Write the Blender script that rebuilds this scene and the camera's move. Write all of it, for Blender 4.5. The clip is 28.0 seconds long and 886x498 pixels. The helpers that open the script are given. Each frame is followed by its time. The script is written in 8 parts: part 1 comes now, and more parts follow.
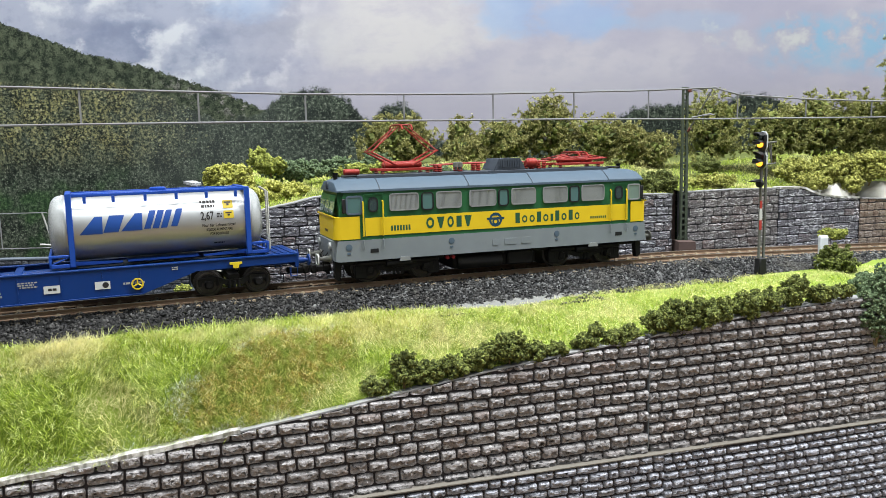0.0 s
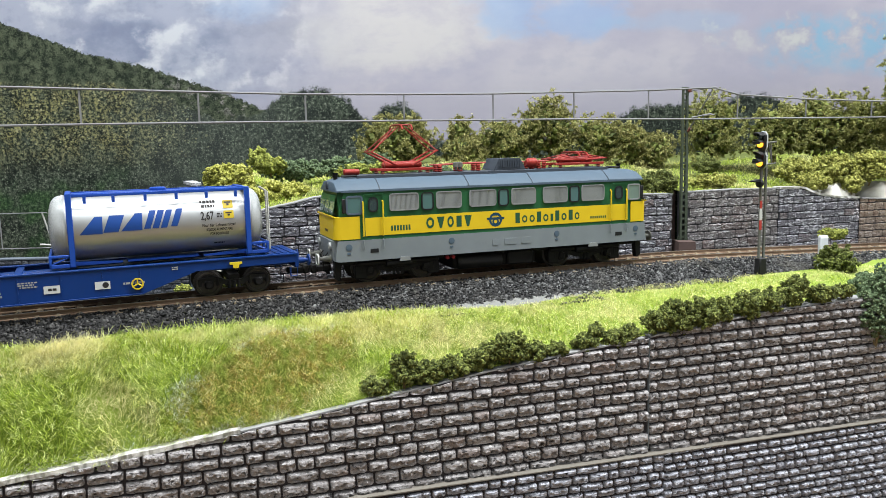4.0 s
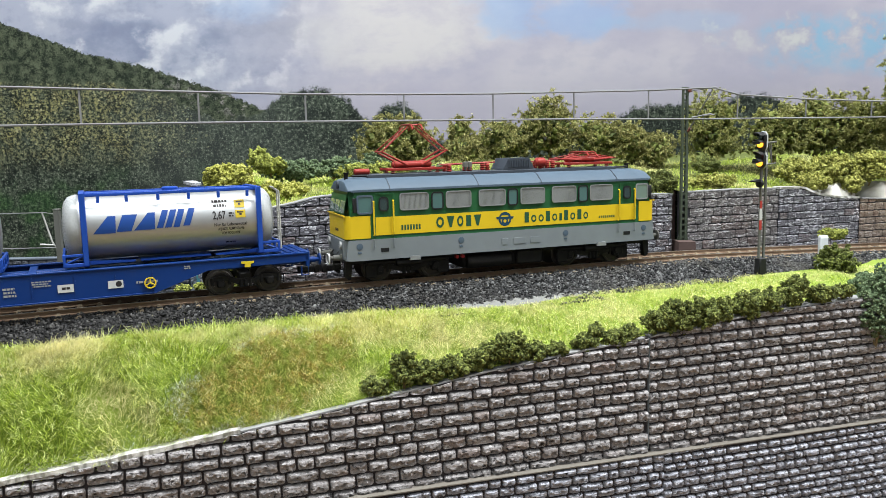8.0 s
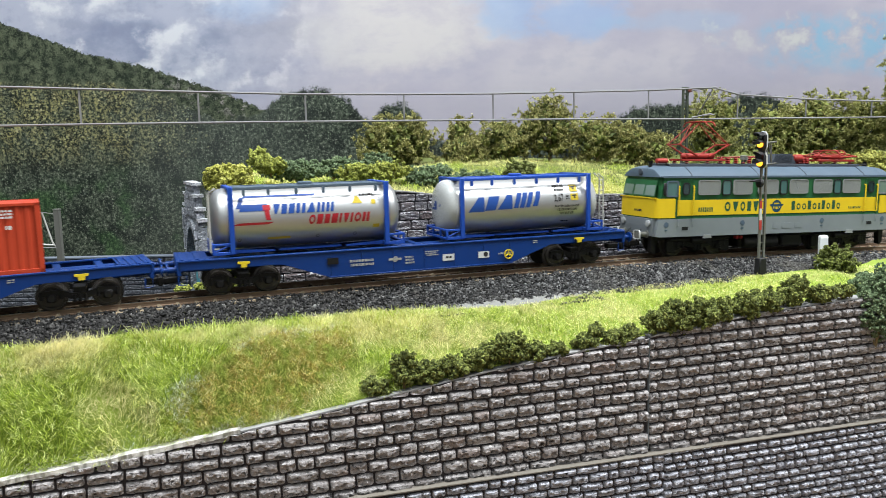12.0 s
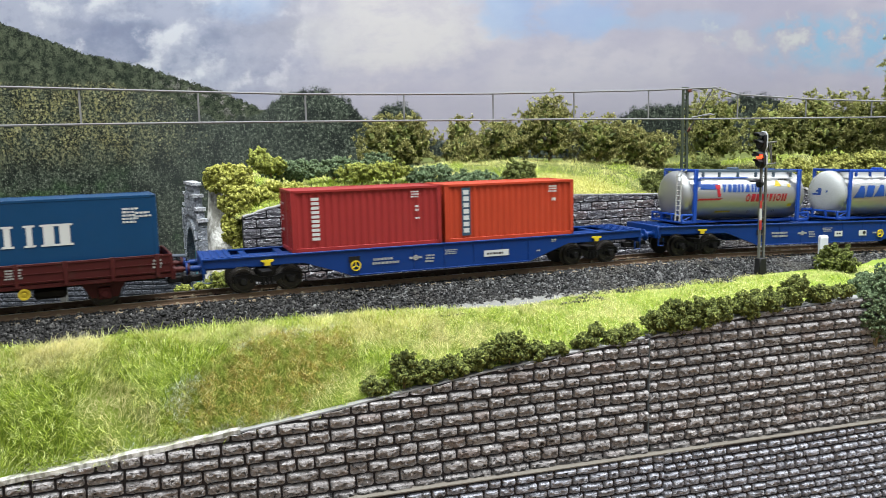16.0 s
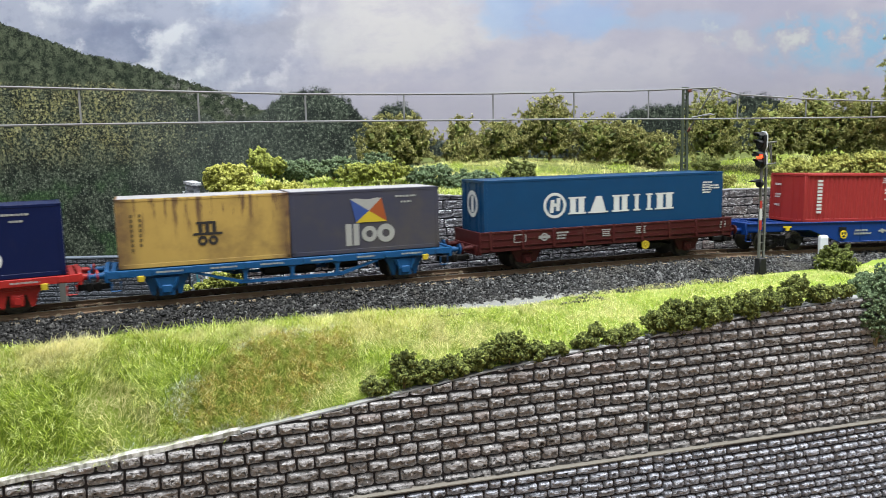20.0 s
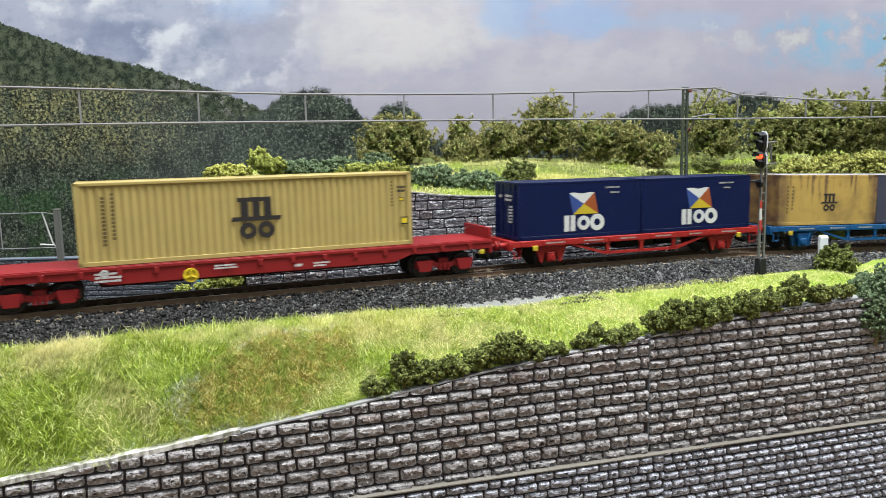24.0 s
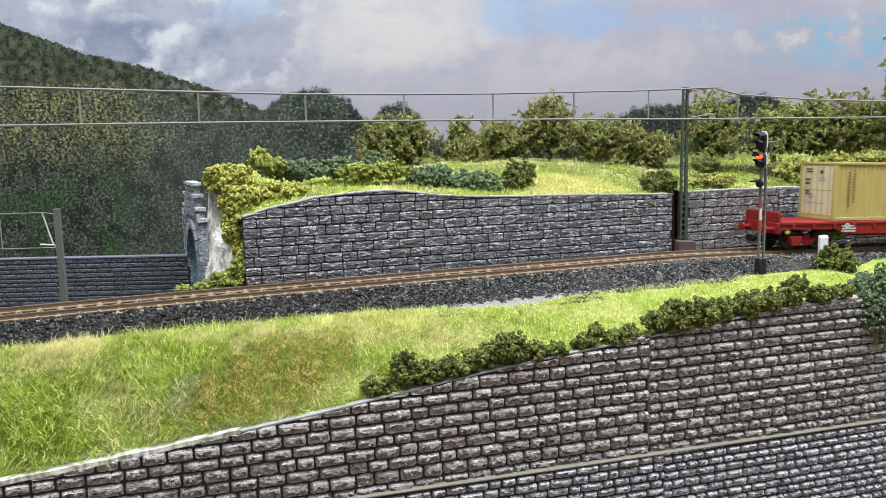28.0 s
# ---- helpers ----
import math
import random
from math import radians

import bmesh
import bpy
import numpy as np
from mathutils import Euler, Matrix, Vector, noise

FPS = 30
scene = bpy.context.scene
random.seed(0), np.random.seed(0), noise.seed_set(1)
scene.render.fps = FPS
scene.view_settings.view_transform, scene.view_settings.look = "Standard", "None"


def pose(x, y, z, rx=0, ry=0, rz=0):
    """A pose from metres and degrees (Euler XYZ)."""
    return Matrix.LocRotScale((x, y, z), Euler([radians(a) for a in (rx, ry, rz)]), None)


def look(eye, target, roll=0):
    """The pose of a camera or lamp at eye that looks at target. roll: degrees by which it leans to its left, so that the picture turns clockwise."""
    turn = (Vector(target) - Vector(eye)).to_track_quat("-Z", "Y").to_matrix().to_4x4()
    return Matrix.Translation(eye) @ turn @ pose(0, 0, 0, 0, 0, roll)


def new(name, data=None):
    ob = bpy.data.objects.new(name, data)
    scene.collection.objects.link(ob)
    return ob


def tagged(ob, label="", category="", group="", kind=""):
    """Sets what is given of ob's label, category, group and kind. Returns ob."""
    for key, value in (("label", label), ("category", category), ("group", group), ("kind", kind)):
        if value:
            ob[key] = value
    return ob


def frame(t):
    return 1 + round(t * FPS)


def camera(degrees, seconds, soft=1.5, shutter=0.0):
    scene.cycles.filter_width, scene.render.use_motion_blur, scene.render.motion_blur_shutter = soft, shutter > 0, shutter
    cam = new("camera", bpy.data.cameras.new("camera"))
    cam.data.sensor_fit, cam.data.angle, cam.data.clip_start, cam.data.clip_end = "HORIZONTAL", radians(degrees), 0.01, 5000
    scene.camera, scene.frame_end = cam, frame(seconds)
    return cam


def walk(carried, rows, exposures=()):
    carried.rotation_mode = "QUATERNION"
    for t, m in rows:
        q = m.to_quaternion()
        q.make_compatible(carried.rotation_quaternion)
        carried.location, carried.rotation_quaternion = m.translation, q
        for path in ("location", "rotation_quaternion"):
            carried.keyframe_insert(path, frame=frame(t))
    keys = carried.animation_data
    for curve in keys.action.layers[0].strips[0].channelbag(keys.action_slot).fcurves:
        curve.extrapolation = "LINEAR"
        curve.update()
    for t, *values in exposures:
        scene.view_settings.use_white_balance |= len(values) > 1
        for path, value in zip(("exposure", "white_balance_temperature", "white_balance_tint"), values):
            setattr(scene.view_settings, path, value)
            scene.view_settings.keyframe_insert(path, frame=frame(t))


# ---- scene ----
cam = camera(59.364, 28.0, soft=0.7, shutter=0.45)
EYE = Vector((0.0, 0.0, 0.06163))
AIM = EYE + Vector((0.0, math.cos(radians(7.56)), -math.sin(radians(7.56))))
VIEW = look(EYE, AIM, -1.2967)
walk(cam, [(0.0, VIEW), (28.0, VIEW)], exposures=[(0.0, 0.0), (28.0, 0.0)])

# ---- light: a soft lit hobby room, with a long lamp over the layout ----
world = bpy.data.worlds.new("room_light")
scene.world = world
world.use_nodes = True
world.node_tree.nodes["Background"].inputs[0].default_value = (0.90, 0.97, 1.0, 1)
world.node_tree.nodes["Background"].inputs[1].default_value = 0.40


def area_lamp(name, eye, target, sx, sy, watts, colour):
    data = bpy.data.lights.new(name, "AREA")
    data.shape, data.size, data.size_y, data.energy, data.color = "RECTANGLE", sx, sy, watts, colour
    ob = new(name, data)
    ob.matrix_world = look(eye, target)
    return ob


area_lamp("lamp_strip", (0.34, 0.20, 0.95), (0.32, 0.42, 0.0), 1.8, 0.16, 50.0, (0.945, 0.985, 1.0))
area_lamp("lamp_ceiling", (-0.2, -0.7, 1.7), (0.0, 0.4, 0.0), 2.2, 1.4, 20.0, (0.93, 0.99, 1.0))

# ---- helpers: all lengths below are in millimetres of the model ----
MM = 0.001
rng = np.random.default_rng(11)


def as_mesh(name, bm, mat, smooth=False):
    me = bpy.data.meshes.new(name)
    bm.normal_update()
    bm.to_mesh(me)
    bm.free()
    me.transform(Matrix.Scale(MM, 4))
    me.materials.append(mat)
    if smooth:
        me.polygons.foreach_set("use_smooth", [True] * len(me.polygons))
        me.set_sharp_from_angle(angle=radians(38))
    return me


def part(name, bm, mat, parent=None, label="", smooth=True, at=None):
    """One mesh object out of a bmesh in millimetres, under its thing."""
    ob = new(name, as_mesh(name, bm, mat, smooth))
    if parent is not None:
        ob.parent = parent
    if at is not None:
        ob.location = Vector(at) * MM
    if label:
        ob["label"] = label
    return ob


def pieces(name, bm, mat, parent, label=""):
    """Each painted shape of a line of shapes as a part of its own."""
    bmesh.ops.remove_doubles(bm, verts=bm.verts[:], dist=0.002)
    bm.faces.ensure_lookup_table()
    seen = set()
    for f0 in bm.faces:
        if f0 in seen:
            continue
        stack, isle = [f0], []
        seen.add(f0)
        while stack:
            f = stack.pop()
            isle.append(f)
            for v in f.verts:
                for g in v.link_faces:
                    if g not in seen:
                        seen.add(g)
                        stack.append(g)
        one = bmesh.new()
        made = {}
        for f in isle:
            for v in f.verts:
                if v not in made:
                    made[v] = one.verts.new(v.co)
            one.faces.new([made[v] for v in f.verts])
        part(name, one, mat, parent, label)
    bm.free()


def fast_mesh(name, verts, faces, mat, smooth=False):
    """verts (n,3) in millimetres, faces (m,k)."""
    me = bpy.data.meshes.new(name)
    verts = np.asarray(verts, np.float32) * MM
    faces = np.asarray(faces, np.int32)
    m, k = faces.shape
    me.vertices.add(len(verts))
    me.vertices.foreach_set("co", verts.ravel())
    me.loops.add(m * k)
    me.loops.foreach_set("vertex_index", faces.ravel())
    me.polygons.add(m)
    me.polygons.foreach_set("loop_start", np.arange(0, m * k, k, dtype=np.int32))
    me.polygons.foreach_set("use_smooth", np.full(m, smooth))
    me.update(calc_edges=True)
    me.materials.append(mat)
    return me


def empty(name, label, category, group="", kind="", at=(0, 0, 0)):
    ob = new(name)
    ob.empty_display_size = 0.01
    ob.location = Vector(at) * MM
    return tagged(ob, label, category, group, kind)


def box(bm, x0, x1, y0, y1, z0, z1, bevel=0.0):
    vs = [bm.verts.new((x, y, z)) for x in (x0, x1) for y in (y0, y1) for z in (z0, z1)]
    fs = [bm.faces.new([vs[i] for i in q]) for q in ((0, 1, 3, 2), (4, 6, 7, 5), (0, 4, 5, 1), (2, 3, 7, 6), (0, 2, 6, 4), (1, 5, 7, 3))]
    if bevel:
        es = {e for f in fs for e in f.edges}
        bmesh.ops.bevel(bm, geom=list(es), offset=bevel, segments=1, affect="EDGES")
    return vs


def prism(bm, pts, y0, y1):
    """A polygon in x, z drawn out along y."""
    a = [bm.verts.new((x, y0, z)) for x, z in pts]
    b = [bm.verts.new((x, y1, z)) for x, z in pts]
    n = len(pts)
    fs = [bm.faces.new(a), bm.faces.new(b[::-1])]
    for i in range(n):
        fs.append(bm.faces.new((a[i], b[i], b[(i + 1) % n], a[(i + 1) % n])))
    bmesh.ops.recalc_face_normals(bm, faces=fs)


def sweep(bm, pts, radius, n=6):
    """A round bar along a line of points."""
    pts = [Vector(q) for q in pts]
    rings = []
    for i, q in enumerate(pts):
        d = (pts[min(i + 1, len(pts) - 1)] - pts[max(i - 1, 0)]).normalized()
        u = d.cross(Vector((0, 0, 1)) if abs(d.z) < 0.9 else Vector((1, 0, 0))).normalized()
        w = d.cross(u)
        r = radius[i] if isinstance(radius, (list, tuple)) else radius
        rings.append([bm.verts.new(q + (u * math.cos(k * 2 * math.pi / n) + w * math.sin(k * 2 * math.pi / n)) * r) for k in range(n)])
    for a, b in zip(rings, rings[1:]):
        for k in range(n):
            bm.faces.new((a[k], a[(k + 1) % n], b[(k + 1) % n], b[k]))
    bm.faces.new(rings[0][::-1])
    bm.faces.new(rings[-1])


def turned(bm, profile, axis="y", at=(0, 0, 0), n=20):
    """A turned piece: profile of (along, radius) round an axis."""
    at = Vector(at)
    rings = []
    for a, r in profile:
        ring = []
        for k in range(n):
            c, s = r * math.cos(2 * math.pi * k / n), r * math.sin(2 * math.pi * k / n)
            v = {"x": (a, c, s), "y": (c, a, s), "z": (c, s, a)}[axis]
            ring.append(bm.verts.new(at + Vector(v)))
        rings.append(ring)
    fs = []
    for a, b in zip(rings, rings[1:]):
        for k in range(n):
            fs.append(bm.faces.new((a[k], a[(k + 1) % n], b[(k + 1) % n], b[k])))
    fs.append(bm.faces.new(rings[0][::-1]))
    fs.append(bm.faces.new(rings[-1]))
    bmesh.ops.recalc_face_normals(bm, faces=fs)


def plate(bm, pts, surf, rows=1):
    """A thin painted patch: quads of (x, z) corners laid on a surface (x, z) -> point."""
    p = [Vector(q) for q in pts]
    last = None
    for i in range(rows + 1):
        f = i / rows
        a, b = p[0].lerp(p[3], f), p[1].lerp(p[2], f)
        cur = [bm.verts.new(surf(*a)), bm.verts.new(surf(*b))]
        if last:
            bm.faces.new((last[0], last[1], cur[1], cur[0]))
        last = cur


def rect(x0, x1, z0, z1, slant=0.0):
    return [(x0, z0), (x1, z0), (x1 + slant, z1), (x0 + slant, z1)]


# ---- materials ----
def nodes_of(mat):
    mat.use_nodes = True
    nt = mat.node_tree
    return nt, nt.nodes, nt.links, nt.nodes["Principled BSDF"]


def rgba(c):
    return (c[0], c[1], c[2], 1.0)


def blend(nt, fac, a, b, kind="MIX"):
    m = nt.nodes.new("ShaderNodeMix")
    m.data_type, m.blend_type = "RGBA", kind
    for sock, v in ((m.inputs[0], fac), (m.inputs[6], a), (m.inputs[7], b)):
        if isinstance(v, bpy.types.NodeSocket):
            nt.links.new(v, sock)
        elif isinstance(v, (int, float)):
            sock.default_value = v
        else:
            sock.default_value = rgba(v)
    return m.outputs[2]


def calc(nt, op, a, b=0.0, c=0.0, clamp=False):
    m = nt.nodes.new("ShaderNodeMath")
    m.operation, m.use_clamp = op, clamp
    for sock, v in zip(m.inputs, (a, b, c)):
        if isinstance(v, bpy.types.NodeSocket):
            nt.links.new(v, sock)
        else:
            sock.default_value = v
    return m.outputs[0]


def noise_of(nt, scale, detail=3.0, rough=0.55, vec=None, stretch=None):
    if vec is None:
        vec = nt.nodes.new("ShaderNodeTexCoord").outputs["Object"]
    if stretch:
        mp = nt.nodes.new("ShaderNodeMapping")
        mp.inputs["Scale"].default_value = stretch
        nt.links.new(vec, mp.inputs[0])
        vec = mp.outputs[0]
    n = nt.nodes.new("ShaderNodeTexNoise")
    n.inputs["Scale"].default_value, n.inputs["Detail"].default_value, n.inputs["Roughness"].default_value = scale, detail, rough
    nt.links.new(vec, n.inputs["Vector"])
    return n.outputs["Fac"]


def span(nt, v, lo, hi):
    m = nt.nodes.new("ShaderNodeMapRange")
    m.interpolation_type = "SMOOTHSTEP"
    nt.links.new(v, m.inputs[0])
    m.inputs[1].default_value, m.inputs[2].default_value = lo, hi
    return m.outputs[0]


def bump_of(nt, b, height, strength, distance):
    n = nt.nodes.new("ShaderNodeBump")
    n.inputs["Strength"].default_value, n.inputs["Distance"].default_value = strength, distance
    nt.links.new(height, n.inputs["Height"])
    nt.links.new(n.outputs[0], b.inputs["Normal"])


def paint(name, col, rough=0.42, metal=0.0, var=0.12, dirt=0.15, dirt_col=(0.06, 0.05, 0.04), bump=0.12, scale=90.0):
    """Model paint: colour with cloudy variation, a little grime and fine grain."""
    mat = bpy.data.materials.new(name)
    nt, ns, lk, b = nodes_of(mat)
    big = noise_of(nt, scale, 4)
    fine = noise_of(nt, scale * 16, 2)
    dark = [c * (1 - var) for c in col]
    light = [min(1.0, c * (1 + var)) for c in col]
    base = blend(nt, big, dark, light)
    grime = calc(nt, "MULTIPLY", span(nt, noise_of(nt, scale * 2.3, 5, 0.7), 0.5, 0.85), dirt)
    lk.new(blend(nt, grime, base, dirt_col), b.inputs["Base Color"])
    lk.new(calc(nt, "ADD", calc(nt, "MULTIPLY", fine, 0.2), rough - 0.1), b.inputs["Roughness"])
    b.inputs["Metallic"].default_value = metal
    b.inputs["Specular IOR Level"].default_value = 0.19
    if bump:
        bump_of(nt, b, fine, bump, 0.0001)
    return mat


M = {}
for key, col, rough, metal, dirt in (
        ("loco_grey", (0.1346, 0.1515, 0.1627), 0.45, 0, 0.12), ("loco_green", (0.015, 0.075, 0.029), 0.4, 0, 0.08),
        ("loco_yellow", (0.4858, 0.34, 0.0121), 0.42, 0, 0.06), ("roof_grey", (0.054, 0.078, 0.105), 0.55, 0, 0.15),
        ("vent_grey", (0.036, 0.044, 0.056), 0.55, 0, 0.1), ("louvre_grey", (0.1615, 0.17, 0.17), 0.5, 0, 0.1),
        ("dark_rubber", (0.008, 0.0088, 0.0096), 0.55, 0, 0.05), ("running_black", (0.0038, 0.0035, 0.0035), 0.6, 0, 0.25),
        ("panto_red", (0.21, 0.022, 0.017), 0.42, 0, 0.12), ("wheel_steel", (0.040, 0.036, 0.032), 0.4, 0.4, 0.2),
        ("wagon_blue", (0.002, 0.0225, 0.118), 0.42, 0, 0.10), ("tank_blue", (0.0087, 0.0435, 0.2393), 0.4, 0, 0.05),
        ("wagon_brown", (0.038, 0.0045, 0.0045), 0.55, 0, 0.25), ("wagon_red", (0.17, 0.0105, 0.0115), 0.45, 0, 0.12),
        ("wagon_bright_red", (0.235, 0.0135, 0.012), 0.45, 0, 0.10), ("flat_blue", (0.0036, 0.0475, 0.1332), 0.5, 0, 0.15),
        ("box_red", (0.2059, 0.018, 0.018), 0.5, 0, 0.08), ("box_orange_red", (0.3062, 0.0343, 0.0132), 0.5, 0, 0.06),
        ("box_blue", (0.0025, 0.031, 0.084), 0.42, 0, 0.07), ("box_navy", (0.0006, 0.0045, 0.034), 0.4, 0, 0.06),
        ("box_yellow", (0.2948, 0.2282, 0.0807), 0.5, 0, 0.10),
        ("mark_white", (0.4044, 0.41, 0.4044), 0.5, 0, 0.08), ("mark_blue", (0.0085, 0.038, 0.165), 0.45, 0, 0.0),
        ("mark_red", (0.235, 0.012, 0.018), 0.45, 0, 0.0), ("mark_black", (0.02, 0.018, 0.018), 0.5, 0, 0.0),
        ("mark_yellow", (0.4774, 0.355, 0.0184), 0.45, 0, 0.0), ("mark_green", (0.016, 0.06, 0.03), 0.45, 0, 0.0),
        ("mark_orange", (0.432, 0.0936, 0.0216), 0.45, 0, 0.0), ("mark_flag_blue", (0.0432, 0.1008, 0.324), 0.45, 0, 0.0), ("emblem_blue", (0.010, 0.04, 0.07), 0.45, 0, 0.0),
        ("panel_slate", (0.026, 0.048, 0.075), 0.45, 0, 0.05), ("mark_brown", (0.085, 0.06, 0.025), 0.5, 0, 0.0), ("roof_highlight", (0.221, 0.2145, 0.221), 0.6, 0, 0.15), ("mark_dull", (0.225, 0.225, 0.2175), 0.6, 0, 0.2),
        ("flag_blue", (0.024, 0.048, 0.168), 0.5, 0, 0.05), ("flag_red", (0.208, 0.052, 0.016), 0.5, 0, 0.05), ("flag_yellow", (0.34, 0.255, 0.0187), 0.5, 0, 0.05),
        ("mark_cream", (0.418, 0.38, 0.2565), 0.5, 0, 0.1),
        ("tank_white", (0.27, 0.28, 0.28), 0.28, 0.0, 0.03), ("ladder_grey", (0.3187, 0.3187, 0.2996), 0.5, 0, 0.1),
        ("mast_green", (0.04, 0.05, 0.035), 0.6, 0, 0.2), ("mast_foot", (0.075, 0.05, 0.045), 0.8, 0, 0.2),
        ("wire_grey", (0.15, 0.15, 0.155), 0.6, 0.0, 0.0), ("signal_black", (0.012, 0.012, 0.013), 0.45, 0, 0.0),
        ("signal_grey", (0.10, 0.10, 0.09), 0.55, 0, 0.2), ("mark_post_red", (0.2925, 0.0325, 0.026), 0.5, 0, 0.1),
        ("insulator_brown", (0.10, 0.03, 0.02), 0.3, 0, 0.0), ("plaster_white", (0.15, 0.15, 0.14), 0.9, 0, 0.35),
        ("coping_pale", (0.22, 0.22, 0.22), 0.85, 0, 0.3), ("ledge_tan", (0.125, 0.112, 0.095), 0.8, 0, 0.25),
        ("lining_teal", (0.16, 0.42, 0.50), 0.8, 0, 0.1), ("tunnel_dark", (0.02, 0.025, 0.03), 0.9, 0, 0.2),
        ("baseboard_wood", (0.20, 0.13, 0.07), 0.7, 0, 0.2)):
    M[key] = paint(key, col, rough, metal, dirt=dirt)


def tank_silver():
    mat = bpy.data.materials.new("tank_silver")
    nt, ns, lk, b = nodes_of(mat)
    n = noise_of(nt, 120, 4)
    lk.new(blend(nt, n, (0.325, 0.33, 0.335), (0.37, 0.375, 0.375)), b.inputs["Base Color"])
    b.inputs["Metallic"].default_value = 0.9
    lk.new(calc(nt, "ADD", calc(nt, "MULTIPLY", noise_of(nt, 700, 2), 0.10), 0.40), b.inputs["Roughness"])
    return mat


def rusty_yellow():
    """Weathered container paint: rust runs from the top, grime at the ends."""
    mat = bpy.data.materials.new("rusty_yellow")
    nt, ns, lk, b = nodes_of(mat)
    clean = blend(nt, noise_of(nt, 60, 4), (0.25, 0.155, 0.03), (0.34, 0.225, 0.05))
    runs = span(nt, noise_of(nt, 300, 5, 0.7, stretch=(1, 1, 0.10)), 0.51, 0.58)
    cloud = span(nt, noise_of(nt, 42, 5, 0.65), 0.44, 0.72)
    sep = nt.nodes.new("ShaderNodeSeparateXYZ")
    lk.new(nt.nodes.new("ShaderNodeTexCoord").outputs["Object"], sep.inputs[0])
    ends = span(nt, calc(nt, "ABSOLUTE", sep.outputs[0]), 0.0245, 0.0340)
    upper = span(nt, sep.outputs[2], 0.007, 0.024)
    f = calc(nt, "MAXIMUM", calc(nt, "MULTIPLY", calc(nt, "MULTIPLY", runs, upper), 0.9), calc(nt, "MULTIPLY", cloud, 0.55))
    f = calc(nt, "MAXIMUM", f, calc(nt, "MULTIPLY", ends, calc(nt, "MULTIPLY_ADD", noise_of(nt, 150, 4), 1.5, 0.1)), clamp=True)
    lk.new(blend(nt, f, clean, (0.058, 0.024, 0.009)), b.inputs["Base Color"])
    b.inputs["Roughness"].default_value = 0.7
    return mat


def grimy_navy():
    mat = bpy.data.materials.new("grimy_navy")
    nt, ns, lk, b = nodes_of(mat)
    clean = blend(nt, noise_of(nt, 50, 4), (0.011, 0.012, 0.030), (0.017, 0.018, 0.038))
    f = calc(nt, "MULTIPLY", span(nt, noise_of(nt, 38, 5, 0.65), 0.40, 0.75), 0.7)
    lk.new(blend(nt, f, clean, (0.045, 0.036, 0.026)), b.inputs["Base Color"])
    b.inputs["Roughness"].default_value = 0.7
    return mat


def glassy(name, col):
    mat = bpy.data.materials.new(name)
    nt, ns, lk, b = nodes_of(mat)
    lk.new(blend(nt, noise_of(nt, 60, 2), [c * 0.8 for c in col], col), b.inputs["Base Color"])
    b.inputs["Roughness"].default_value = 0.12
    b.inputs["Coat Weight"].default_value = 0.6
    return mat


def glow(name, col, power):
    mat = bpy.data.materials.new(name)
    nt, ns, lk, b = nodes_of(mat)
    b.inputs["Base Color"].default_value = rgba(col)
    b.inputs["Emission Color"].default_value = rgba(col)
    b.inputs["Emission Strength"].default_value = power
    return mat


